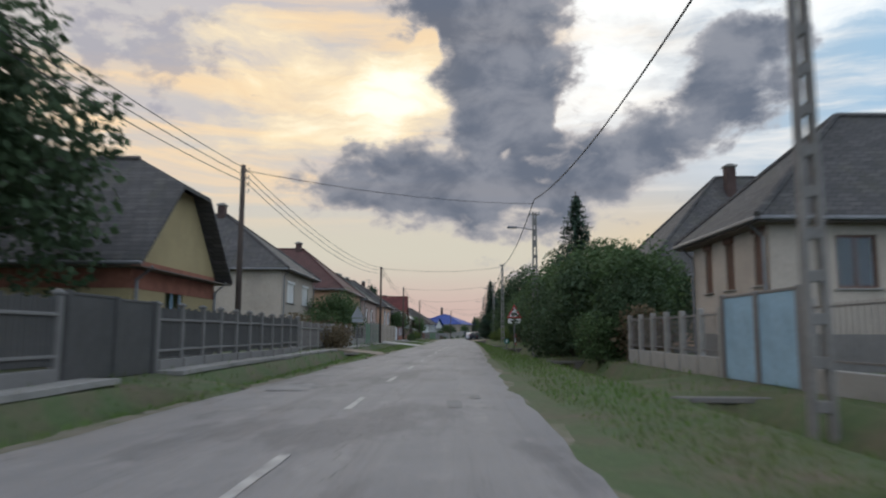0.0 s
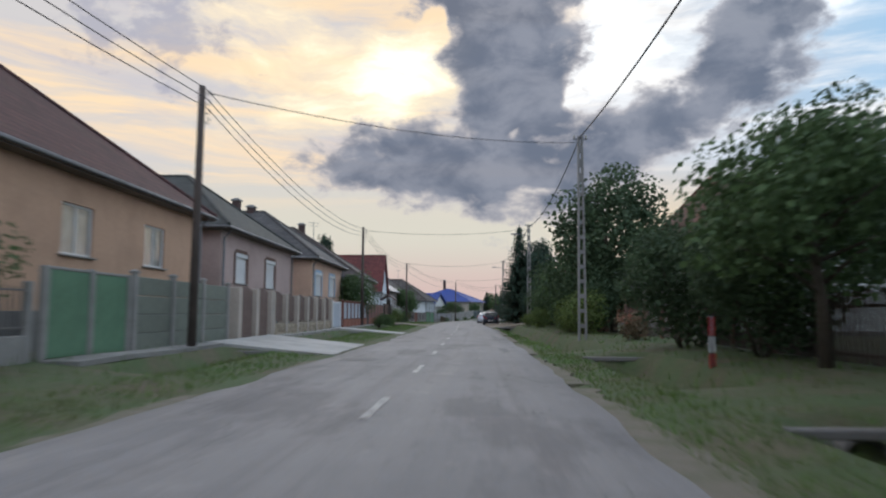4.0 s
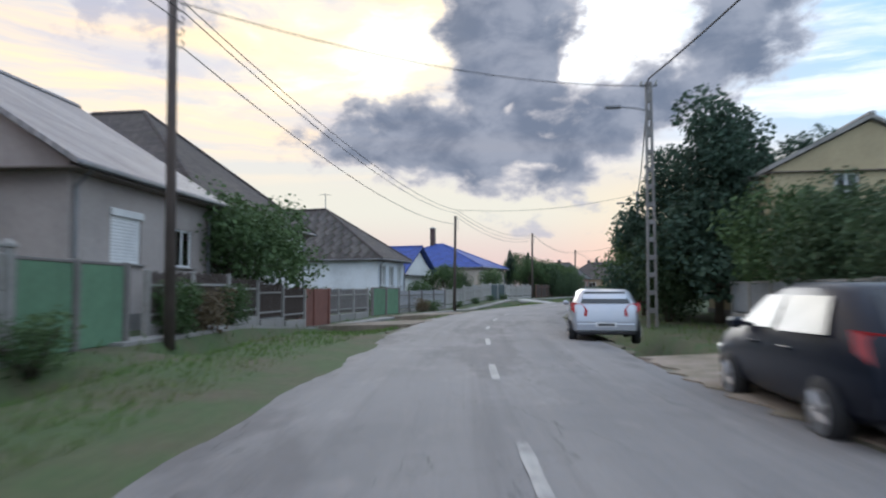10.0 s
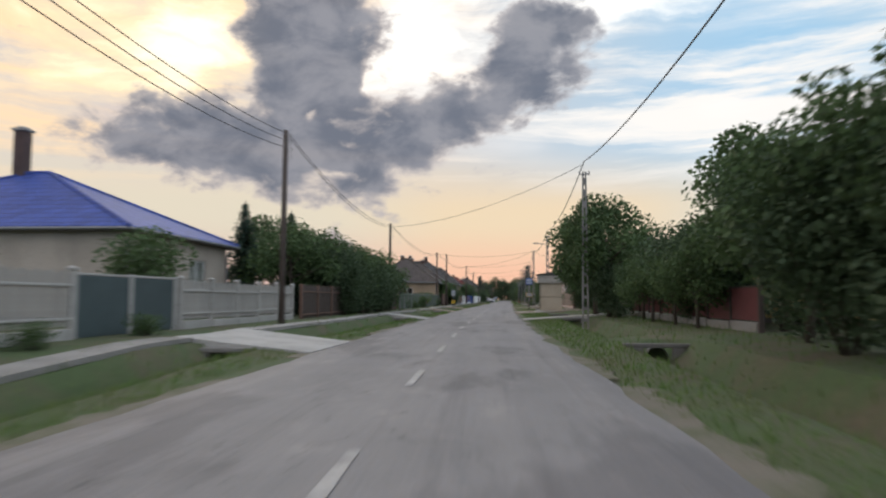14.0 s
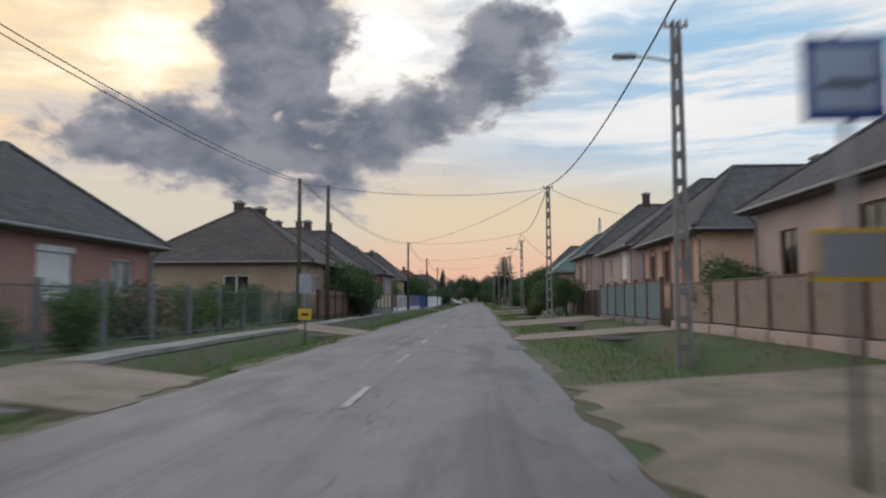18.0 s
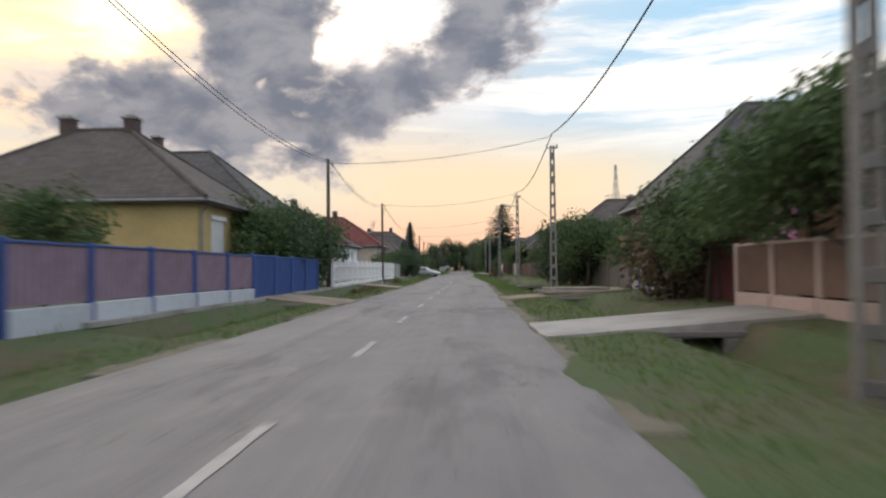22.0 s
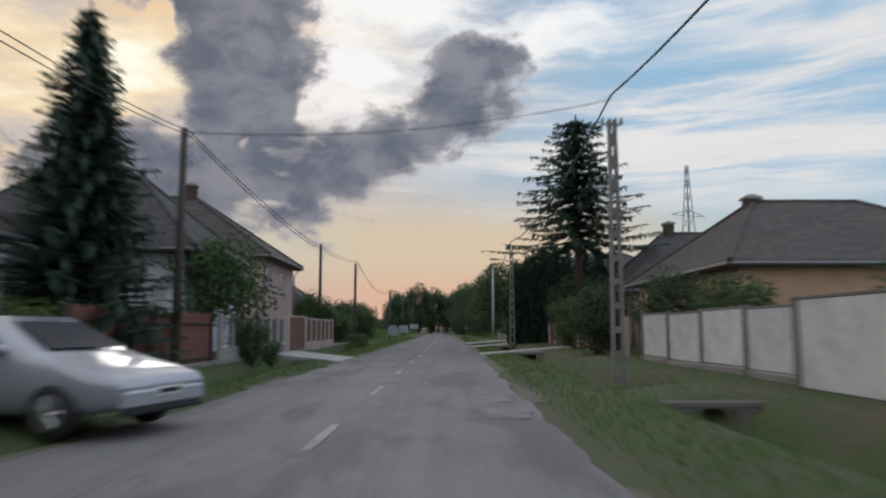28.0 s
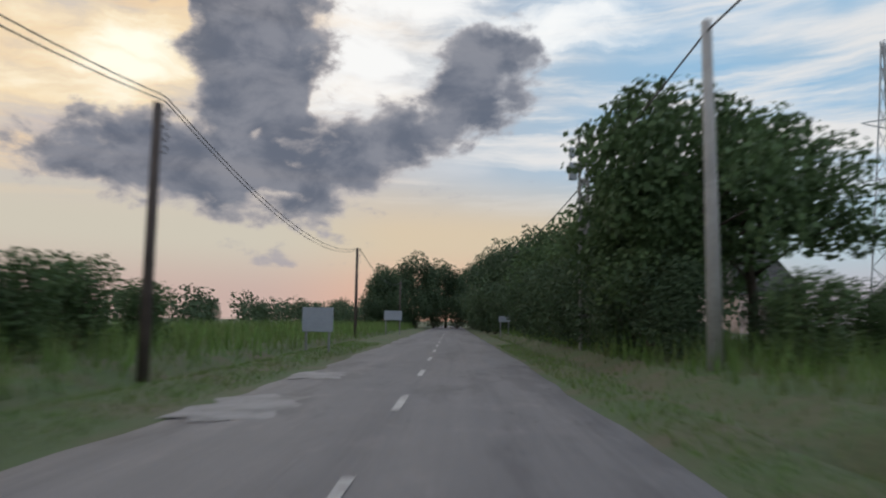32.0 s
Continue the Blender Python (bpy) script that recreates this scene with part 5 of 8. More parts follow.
# crossings and house connections
for a, b_, sag in ((((36.2, 4.0, 8.0)), (24.5, -7.9, 7.0), 0.3), ((72.5, 5.0, 8.1), (62.6, -6.7, 7.0), 0.4), ((102, 5.9, 8.2), (95.1, -6.85, 7.2), 0.4), ((138.4, 5.2, 8.1), (128.4, -6.3, 7.2), 0.5), ((167.3, 5.3, 8.1), (161.5, -6.6, 6.8), 0.5), ((199.1, 4.4, 8.2), (215.0, -8.4, 6.6), 0.7), ((257.6, 4.0, 7.6), (250.4, -8.4, 6.8), 0.5), ((257.6, 4.0, 7.6), (286.6, -6.8, 6.9), 0.6), ((284, 4.2, 7.5), (286.6, -6.8, 6.9), 0.4), ((310.1, 4.4, 7.5), (312.3, -6.8, 6.7), 0.4), ((335.4, 4.7, 7.5), (334.6, -6.6, 6.6), 0.5), ((362.5, 4.6, 7.3), (364.6, -6.9, 6.4), 0.4), ((386.2, 4.3, 7.1), (386.7, -6.8, 6.4), 0.4),
                   ((257.6, 4.0, 7.6), (259, 9.5, 6.0), 0.2), ((284, 4.2, 7.4), (287, 8, 4.6), 0.2), ((335.4, 4.7, 7.4), (331, 8.5, 4.2), 0.2)):
    cable(at(*a), at(*b_), sag, 0.013, "thin service cable crossing the road")

# ---- fences ----
FENCE_MESH = {}


def shared(key, make, mat):
    if key not in FENCE_MESH:
        me = make().mesh(key[0])
        me.materials.append(mat)
        FENCE_MESH[key] = me
    return FENCE_MESH[key]


def boxmesh(name, mat, sx, sy, sz, c=0.01, cap=0.0):
    """A post, rail or board, its foot at z 0, with an optional pyramid cap."""
    def make():
        b = Build()
        b.box(-sx / 2, sx / 2, -sy / 2, sy / 2, 0, sz, c)
        if cap:
            k = len(b.v)
            e = 0.025
            b.box(-sx / 2 - e, sx / 2 + e, -sy / 2 - e, sy / 2 + e, sz + 0.002, sz + 0.05, 0.008)
            k = len(b.v)
            b.v += [(-sx / 2 - e, -sy / 2 - e, sz + 0.052), (sx / 2 + e, -sy / 2 - e, sz + 0.052), (sx / 2 + e, sy / 2 + e, sz + 0.052), (-sx / 2 - e, sy / 2 + e, sz + 0.052), (0, 0, sz + 0.05 + cap)]
            b.f += [(k, k + 1, k + 4), (k + 1, k + 2, k + 4), (k + 2, k + 3, k + 4), (k + 3, k, k + 4)]
        return b
    return shared((name, mat.name, round(sx, 2), round(sy, 2), round(sz, 2), round(cap, 2)), make, mat)


def fence(label, s0, s1, d, h, kind, mat, post_mat=None, bay=2.4, wall=0.0, wall_mat=None, cap=0.0, d1=None, category="fence", gap=0.03, board=0.1):
    """A fence along the road from s0 to s1 on line d: posts with panels, slabs, pickets or bars between, on a low wall where wall > 0."""
    post_mat = post_mat or mat
    d1 = d if d1 is None else d1
    D = lambda s: d + (d1 - d) * (s - s0) / max(0.1, s1 - s0)
    sm = (s0 + s1) / 2
    if len(label.split()) < 4:
        label += " beside the street"
    F = thing("fence" if category == "fence" else "gate", along(sm, D(sm)), label, category)
    n = max(1, round((s1 - s0) / bay))
    gz = lambda s: ground_z(s, D(s)) - 0.03

    def put_part(name, me, s, z, off=0.0):
        ob = new(name, me)
        placed(ob, F, along(s, D(s) + off, z))
        return ob

    L = (s1 - s0) / n
    for i in range(n + 1):
        s = s0 + L * i
        put_part("post", boxmesh("post", post_mat, 0.14 if kind != "pillar" else 0.34, 0.14 if kind != "pillar" else 0.34, h + 0.06, 0.015, cap), s, gz(s))
    for i in range(n):
        s = s0 + L * (i + 0.5)
        z = gz(s)
        w = L - (0.15 if kind != "pillar" else 0.35)
        if wall:
            put_part("low_wall", boxmesh("low_wall", wall_mat or PLINTH, w, 0.2, wall), s, z)
        if kind == "panel":
            put_part("panel", boxmesh("panel", mat, w, 0.05, h - wall - 0.05, 0.012), s, z + wall + 0.04)
            put_part("top_rail", boxmesh("top_rail", post_mat, w, 0.08, 0.06), s, z + h - 0.02)
        elif kind == "slab":
            m = max(2, int(round((h - wall) / 0.5)))
            hh = (h - wall) / m
            for k in range(m):
                put_part("slab", boxmesh("slab", mat, w, 0.06, hh - 0.012, 0.012), s, z + wall + k * hh)
        elif kind == "picket":
            m = max(3, int(w / (board + gap)))
            for zz in (wall + 0.18, h - 0.3):
                put_part("rail", boxmesh("rail", post_mat, w, 0.04, 0.06), s, z + zz, 0.04)
            for k in range(m):
                ss = s - w / 2 + (k + 0.5) * w / m
                put_part("picket", boxmesh("picket", mat, board * 0.92, 0.022, h - wall - 0.06 + 0.03 * ((k * 7) % 3), 0.008), ss, z + wall + 0.05)
        elif kind == "sheet":
            def rib():
                b = Build()
                q = max(4, int(w / 0.2))
                for k in range(q):
                    x0 = -w / 2 + w * k / q
                    ww = w / q
                    prof = [(0, 0), (ww * 0.35, 0), (ww * 0.45, 0.025), (ww * 0.9, 0.025), (ww, 0)]
                    for (xa, ya), (xb, yb) in zip(prof, prof[1:]):
                        b.quad((x0 + xa, ya - 0.01, 0), (x0 + xb, yb - 0.01, 0), (x0 + xb, yb - 0.01, h - wall - 0.06), (x0 + xa, ya - 0.01, h - wall - 0.06))
                        b.quad((x0 + xb, yb + 0.004, 0), (x0 + xa, ya + 0.004, 0), (x0 + xa, ya + 0.004, h - wall - 0.06), (x0 + xb, yb + 0.004, h - wall - 0.06))
                return b
            put_part("sheet_panel", shared(("sheet_panel", mat.name, round(w, 2), round(h - wall, 2)), rib, mat), s, z + wall + 0.04)
            put_part("top_rail", boxmesh("top_rail", post_mat, w, 0.06, 0.05), s, z + h - 0.02)
        elif kind in ("bars", "pillar"):
            for zz in (wall + 0.12, h - 0.12):
                put_part("rail", boxmesh("rail", mat, w, 0.035, 0.035, 0.005), s, z + zz)
            m = max(4, int(w / 0.16))
            for k in range(m):
                ss = s - w / 2 + (k + 0.5) * w / m
                arch = 0.16 * math.sin(math.pi * (k + 0.5) / m) if kind == "pillar" else 0.0
                arch = round(arch / 0.04) * 0.04
                put_part("bar", boxmesh("bar", mat, 0.11 if kind == "pillar" else 0.02, 0.02, h - wall - 0.12 + arch, 0.004), ss, z + wall + 0.08)
    return F


def col(name, c, rough=0.8):
    return surface(name, c, rough, 0.22, 10.0, 0.9, 0.2)


F_GREY = col("grey_fence_wood", (0.17, 0.155, 0.145))
F_CHAR = col("charcoal_fence_wood", (0.075, 0.072, 0.070))
F_DARK = col("dark_brown_fence", (0.060, 0.042, 0.034))
F_BROWN = col("brown_fence", (0.15, 0.088, 0.065))
F_TAUPE = col("taupe_metal_panel", (0.19, 0.135, 0.115))
F_REDBR = col("red_brown_panel", (0.20, 0.085, 0.065))
F_GREEN = col("faded_green_paint", (0.12, 0.22, 0.13))
F_TEAL = col("teal_grey_panel", (0.13, 0.19, 0.20))
F_WHITE = col("white_fence", (0.72, 0.72, 0.73))
F_PALEBLUE = col("pale_grey_blue_panel", (0.46, 0.49, 0.54))
F_BLUE = col("strong_blue_sheet", (0.032, 0.075, 0.25))
F_SKY = col("light_blue_gate", (0.27, 0.40, 0.50))
F_CREAM = col("cream_panel", (0.44, 0.38, 0.28))
F_RED = col("dark_red_sheet", (0.13, 0.035, 0.035))
F_STONE = col("stone_clad_wall", (0.32, 0.27, 0.20))
F_PALE = col("pale_concrete_slab", (0.36, 0.345, 0.32))
F_MAUVE = col("mauve_panel", (0.23, 0.16, 0.21))

# left side
fence("dark grey slatted fence with concrete posts", -18, 12.0, -7.2, 1.5, "picket", F_CHAR, PLINTH, 2.0, 0.3, PLINTH, 0.07, gap=0.012, board=0.14)
fence("solid dark brown metal gate", 12.3, 15.9, -7.2, 1.6, "panel", F_CHAR, F_CHAR, 1.8, category="gate")
fence("dark grey slatted fence with capped concrete posts", 16.1, 31, -7.2, 1.5, "picket", F_CHAR, PLINTH, 1.55, 0.3, PLINTH, 0.07, gap=0.012, board=0.14)
fence("grey wooden board fence", 31.5, 42, -7.6, 1.4, "picket", F_GREY, CONCRETE, 2.2)
fence("wire and bar fence on a low concrete wall", 42.5, 57, -7.5, 1.4, "bars", F_GREY, CONCRETE, 2.4, 0.5, CONCRETE)
fence("dull green panel gate", 57.3, 60.5, -7.4, 1.7, "panel", F_GREEN, CONCRETE, 1.6, category="gate")
fence("mossy grey green concrete slab fence", 60.6, 67.0, -7.3, 1.75, "slab", col("mossy_slab", (0.17, 0.185, 0.15)), CONCRETE, 2.1, cap=0.05)
fence("taupe arched metal gate with beige pillars", 67.6, 71.6, -7.2, 1.7, "pillar", F_TAUPE, BEIGE, 2.0, category="gate")
stone_fence = fence("taupe arched metal fence on a stone clad wall", 71.8, 84.2, -7.2, 1.65, "pillar", F_TAUPE, BEIGE, 2.05, 0.5, F_STONE)
fence("white sheet gate", 84.6, 87.2, -7.1, 1.55, "panel", F_PALEBLUE, WHITE, 2.6, category="gate")
fence("white panel fence with red brown posts on a brick wall", 87.6, 98.4, -7.0, 1.6, "panel", F_PALEBLUE, F_REDBR, 1.55, 0.55, BRICK_RED, 0.05)
fence("red brown panel fence with grey posts on a low wall", 98.8, 109.5, -6.9, 1.65, "panel", F_REDBR, F_GREY, 2.2, 0.6, BRICK_RED)
fence("brown double sheet gate", 109.7, 112.7, -6.8, 1.8, "panel", F_BROWN, TIMBER_DARK, 1.5, category="gate")
fence("dark timber garden gate", 112.85, 115.6, -6.8, 1.9, "picket", F_DARK, TIMBER_DARK, 2.0, category="gate", gap=0.005, board=0.14)
fence("grey concrete slab fence with capped posts", 115.9, 124.2, -6.7, 1.58, "slab", col("warm_grey_slab", (0.30, 0.28, 0.255)), CONCRETE, 1.87, cap=0.09)
fence("faded green sheet gate", 124.4, 127.6, -6.8, 1.5, "panel", F_GREEN, F_GREY, 1.8, category="gate")
fence("dark picket fence with grey posts", 129.0, 139.6, -7.1, 1.4, "picket", F_DARK, CONCRETE, 2.1, 0.3, CONCRETE)
fence("rust red sheet gate", 140.0, 143.4, -7.5, 1.5, "panel", F_REDBR, F_REDBR, 1.7, category="gate")
fence("grey picket fence on a low wall", 143.6, 149.6, -7.9, 1.5, "picket", F_GREY, CONCRETE, 2.0, 0.35, CONCRETE)
fence("bright green double sheet gate", 151.4, 155.6, -8.3, 1.55, "panel", F_GREEN, F_GREY, 2.3, category="gate")
fence("pale grey picket fence on a concrete base", 155.8, 165.0, -8.6, 1.4, "picket", col("pale_grey_picket", (0.34, 0.34, 0.35)), F_GREY, 2.1, 0.25, CONCRETE)
fence("pale concrete slat fence with capped posts", 165.4, 177.2, -8.9, 1.45, "picket", F_PALE, PALE_CONCRETE, 2.2, 0.25, PALE_CONCRETE, 0.06)
fence("dark steel gate", 177.4, 182.0, -9.0, 1.45, "panel", surface("dark_teal_steel", (0.05, 0.075, 0.08), 0.6), PALE_CONCRETE, 2.3, category="gate")
fence("pale concrete slat fence", 182.2, 192.6, -8.9, 1.4, "picket", F_PALE, PALE_CONCRETE, 2.2, 0.25, PALE_CONCRETE, 0.06)
fence("dark brown board fence under trees", 193.0, 219.0, -8.6, 1.5, "picket", F_DARK, F_BROWN, 2.5, gap=0.02, board=0.13)
fence("green wire garden fence with dark concrete posts", 219.4, 251.5, -8.3, 1.4, "bars", col("dull_green_wire", (0.10, 0.14, 0.11)), col("dark_post", (0.16, 0.16, 0.155)), 2.3)
fence("brown board fence", 252.2, 262.6, -7.9, 1.5, "picket", F_BROWN, TIMBER_DARK, 2.2, gap=0.01, board=0.14)
fence("dark wire fence", 262.8, 264.8, -7.6, 1.35, "bars", F_GREY, CONCRETE, 2.0, 0.3, CONCRETE)
fence("cream panel fence on a low wall", 265.0, 275.8, -7.2, 1.45, "panel", F_CREAM, F_BROWN, 2.0, 0.45, PLINTH)
fence("brown panel gate on a pale low wall", 276.0, 279.0, -7.1, 1.4, "panel", F_BROWN, F_BROWN, 3.0, 0.4, F_PALEBLUE, category="gate")
fence("white post fence with dark wire", 279.2, 286.4, -7.0, 1.4, "bars", F_GREY, WHITE, 1.45, 0.3, WHITE)
fence("mauve and blue sheet fence on a pale wall", 287.0, 299.4, -6.8, 1.5, "sheet", F_MAUVE, F_BLUE, 2.3, 0.45, F_PALEBLUE)
fence("strong blue sheet metal fence", 299.6, 309.4, -6.8, 1.5, "sheet", F_BLUE, F_BLUE, 2.4)
fence("white concrete fence with pierced panels", 312.8, 344.8, -6.7, 1.45, "picket", F_WHITE, WHITE, 2.1, 0.3, WHITE, 0.04, gap=0.09, board=0.09)
fence("pale grey fence by the red roofed house", 346.0, 351.0, -6.7, 1.5, "panel", F_PALE, CONCRETE, 1.7)
fence("dark board fence in shrubs", 352.0, 363.0, -7.1, 1.4, "picket", F_DARK, F_BROWN, 2.2)
fence("light blue sheet gate", 364.0, 368.2, -6.7, 1.55, "panel", F_SKY, F_GREY, 2.1, category="gate")
fence("grey brown board fence", 368.6, 378.0, -6.7, 1.45, "picket", F_GREY, F_BROWN, 2.3, gap=0.008, board=0.15)
fence("dark red board fence", 381.6, 389.6, -6.9, 1.45, "picket", F_REDBR, F_DARK, 2.3, gap=0.01, board=0.15)
fence("grey bar fence with pale pillars on a wall", 389.9, 398.4, -6.7, 1.5, "bars", F_GREY, PALE_CONCRETE, 1.3, 0.5, PALE_CONCRETE)
fence("brown sheet gate beside pink pillars", 398.7, 402.3, -6.6, 1.6, "panel", F_BROWN, PINKISH, 2.8, category="gate")
fence("brown panel fence with dusty pink pillars", 402.5, 410.7, -6.6, 1.55, "panel", F_BROWN, PINKISH, 1.45, 0.45, PINKISH)
fence("grey railed garden fence", 413.0, 430.0, -7.6, 1.2, "bars", F_GREY, F_GREY, 3.0)
# right side
fence("wire fence with concrete posts on a low wall", -10, 11.7, 5.6, 1.5, "bars", F_GREY, CONCRETE, 2.3, 0.4, CONCRETE)
fence("light blue double sheet gate", 11.9, 15.25, 5.55, 1.75, "panel", F_SKY, F_GREY, 1.7, category="gate")
fence("bar fence with concrete posts on a low wall", 15.4, 23.2, 5.55, 1.5, "bars", F_GREY, CONCRETE, 1.35, 0.45, CONCRETE)
fence("dark red board fence behind bushes", 23.6, 46.0, 6.9, 1.4, "picket", F_REDBR, F_DARK, 2.3)
fence("dark board fence under trees", 47.0, 66.5, 7.6, 1.4, "picket", F_DARK, F_BROWN, 2.6, board=0.14)
fence("dark rail fence before the white wall", 67.0, 73.6, 7.8, 1.55, "bars", F_DARK, F_BROWN, 2.2)
fence("red brick garden wall with a rail", 73.8, 77.0, 7.8, 1.35, "bars", F_DARK, F_BROWN, 1.6, 0.85, BRICK_RED)
fence("brown brick wall with a rail", 82.0, 92.0, 8.0, 1.3, "bars", F_DARK, F_BROWN, 2.4, 0.75, BRICK_RED)
fence("grey green board fence", 100.5, 111.0, 8.0, 1.5, "picket", col("grey_green_boards", (0.12, 0.125, 0.10)), F_GREY, 2.2, gap=0.012, board=0.15)
fence("pale grey sheet gate by the parked cars", 117.6, 124.4, 6.8, 1.5, "panel", F_PALEBLUE, F_GREY, 2.2, 0.35, F_PALEBLUE, category="gate")
fence("weathered concrete panel fence on a low wall", 124.8, 137.0, 7.4, 1.4, "panel", col("weathered_grey_panel", (0.26, 0.27, 0.28)), CONCRETE, 1.7, 0.5, CONCRETE)
fence("dark red sheet fence under trees", 183.0, 203.0, 7.4, 1.3, "panel", F_RED, F_DARK, 2.5, 0.3, CONCRETE)
fence("dull pinkish beige panel fence", 228.5, 242.4, 6.6, 1.5, "panel", col("dull_pink_beige", (0.29, 0.225, 0.185)), F_BROWN, 1.9, 0.3, PINKISH)
fence("teal grey panel fence with brown posts", 243.0, 255.0, 6.4, 1.65, "panel", F_TEAL, F_BROWN, 2.0, 0.25, PLINTH, 0.05)
fence("dark brown board fence", 255.4, 266.6, 6.6, 1.5, "picket", F_DARK, TIMBER_DARK, 2.2, gap=0.02)
fence("weathered pale board fence by flowers", 268.0, 278.0, 6.6, 1.45, "picket", col("weathered_pale_boards", (0.25, 0.225, 0.20)), F_GREY, 2.2, gap=0.02, board=0.15)
fence("brown pink panel fence", 285.6, 293.0, 6.4, 1.4, "panel", F_BROWN, PINKISH, 1.9, 0.35, PINKISH)
fence("dark red sheet metal fence", 293.4, 299.6, 6.9, 1.65, "sheet", F_RED, F_DARK, 2.3)
fence("weathered brown board fence", 305.4, 314.0, 6.9, 1.5, "picket", col("weathered_boards", (0.17, 0.145, 0.125)), F_GREY, 2.1, gap=0.01, board=0.16)
fence("grey panel fence with blue posts and rails", 299.8, 305.2, 6.9, 1.55, "panel", F_PALE, F_BLUE, 1.3)
fence("brown board fence in shrubs", 314.4, 326.0, 7.0, 1.4, "picket", F_BROWN, F_DARK, 2.3, gap=0.01, board=0.15)
fence("dark paling fence", 326.4, 345.0, 6.8, 1.45, "picket", F_DARK, F_DARK, 2.2, board=0.12)
fence("grey brown paling fence", 345.4, 357.0, 6.8, 1.35, "picket", F_BROWN, F_DARK, 2.3)
fence("pale concrete slab fence", 357.4, 363.0, 6.4, 1.45, "slab", F_PALE, CONCRETE, 1.9)
fence("dark red sheet gate", 363.2, 366.4, 6.4, 1.5, "panel", F_RED, F_DARK, 1.6, category="gate")
fence("brown rail fence with posts", 366.8, 377.6, 6.0, 1.4, "bars", F_BROWN, TIMBER_DARK, 2.2, 0.2, F_BROWN)
fence("white sheet gate panel", 377.8, 380.6, 5.9, 1.5, "panel", F_WHITE, F_GREY, 2.8, category="gate")
fence("white ribbed sheet fence", 380.8, 390.6, 6.2, 1.4, "sheet", F_WHITE, F_GREY, 2.5, 0.15, CONCRETE)
fence("brown pink paling fence", 394.0, 412.0, 6.6, 1.35, "picket", F_BROWN, PINKISH, 2.2, gap=0.015, board=0.13)
fence("dull beige concrete slab fence with posts", 424.0, 434.4, 6.7, 1.35, "slab", col("dull_beige_slab", (0.27, 0.22, 0.19)), F_BROWN, 1.9)



# ---- the small tiled roof over the timber gate ----
def gate_roof(s0, s1, d, z):
    G = thing("gate_roof", along((s0 + s1) / 2, d, ground_z((s0 + s1) / 2, d)), "small dark tiled roof over a timber gate", "gate roof")
    W = s1 - s0
    for x in (-W / 2 + 0.1, W / 2 - 0.1):
        b = Build()
        b.box(x - 0.1, x + 0.1, -0.1, 0.1, -0.05, z, 0.02)
        part("post", b, TIMBER_DARK, G)
    for sg in (-1, 1):
        b = Build()
        pts = [(-W / 2 - 0.25, sg * 0.75, z - 0.02), (W / 2 + 0.25, sg * 0.75, z - 0.02), (W / 2 + 0.25, 0, z + 0.45), (-W / 2 - 0.25, 0, z + 0.45)]
        if sg > 0:
            pts = pts[::-1]
        b.quad(*pts)
        b.quad(*[(q[0], q[1], q[2] - 0.07) for q in pts[::-1]])
        for p_, q_ in zip(pts, pts[1:] + pts[:1]):
            b.quad(p_, (p_[0], p_[1], p_[2] - 0.07), (q_[0], q_[1], q_[2] - 0.07), q_)
        part("roof_slope", b, TILE_BROWN, G)
    b = Build()
    b.box(-W / 2, W / 2, -0.08, 0.08, z - 0.2, z - 0.03, 0.02)
    part("beam", b, TIMBER_DARK, G)


gate_roof(112.7, 114.8, -6.8, 2.3)


def antenna(s, d, z0, z1, bars=3):
    A = thing("tv_antenna", along(s, d, z0, 30), "thin rooftop television antenna mast", "antenna")
    b = Build()
    b.tube([(0, 0, 0), (0, 0, z1 - z0)], [0.035, 0.03], 6)
    part("mast", b, STEEL, A)
    for i in range(bars):
        b = Build()
        z = z1 - z0 - 0.12 - 0.28 * i
        w = 0.5 - 0.08 * i
        b.tube([(0, -w, z), (0, w, z)], [0.02, 0.02], 5)
        part("element", b, STEEL, A)


antenna(372.5, -12.2, 4.5, 8.0)
antenna(381.5, -13.6, 5.0, 8.2, 2)
antenna(165.0, -18.8, 3.0, 9.0, 1)
antenna(107.0, -13.0, 6.5, 9.4, 2)


# ---- the stone facing of the low wall, stone by stone ----
def stone_facing(F, s0, s1, d, z0, z1):
    rng = random.Random(31)
    shapes = []
    for k in range(5):
        w, h = (0.30, 0.24, 0.36, 0.20, 0.27)[k], 0.145
        b = Build()
        b.box(-w / 2, w / 2, -0.03, 0.03, 0, h - 0.018, 0.018)
        b.v = [(x + rng.uniform(-0.012, 0.012), y + (rng.uniform(0.0, 0.02) if y > 0 else 0), z + rng.uniform(-0.008, 0.008)) for x, y, z in b.v]
        me = b.mesh("stone")
        me.materials.append(STONE)
        shapes.append((w, me))
    row, z = 0, z0
    while z < z1 - 0.1:
        s = s0 + (0.11 if row % 2 else 0.0)
        while s < s1 - 0.3:
            w, me = rng.choice(shapes)
            ob = new("stone", me)
            placed(ob, F, along(s + w / 2, d + 0.115, ground_z(s, d) - 0.03 + z, 180))
            s += w + 0.018
        z += 0.148
        row += 1


STONE = surface("facing_stone", (0.36, 0.30, 0.22), 0.9, 0.3, 10.0, 1.2, 0.4, col2=(0.24, 0.21, 0.17))
for nd in STONE.node_tree.nodes:
    if nd.type == "MATH" and abs(nd.inputs[1].default_value - 0.14) < 0.001:
        nd.inputs[1].default_value, nd.inputs[2].default_value = 0.55, nd.inputs[2].default_value - 0.2
stone_facing(stone_fence, 71.9, 84.1, -7.2, 0.02, 0.48)

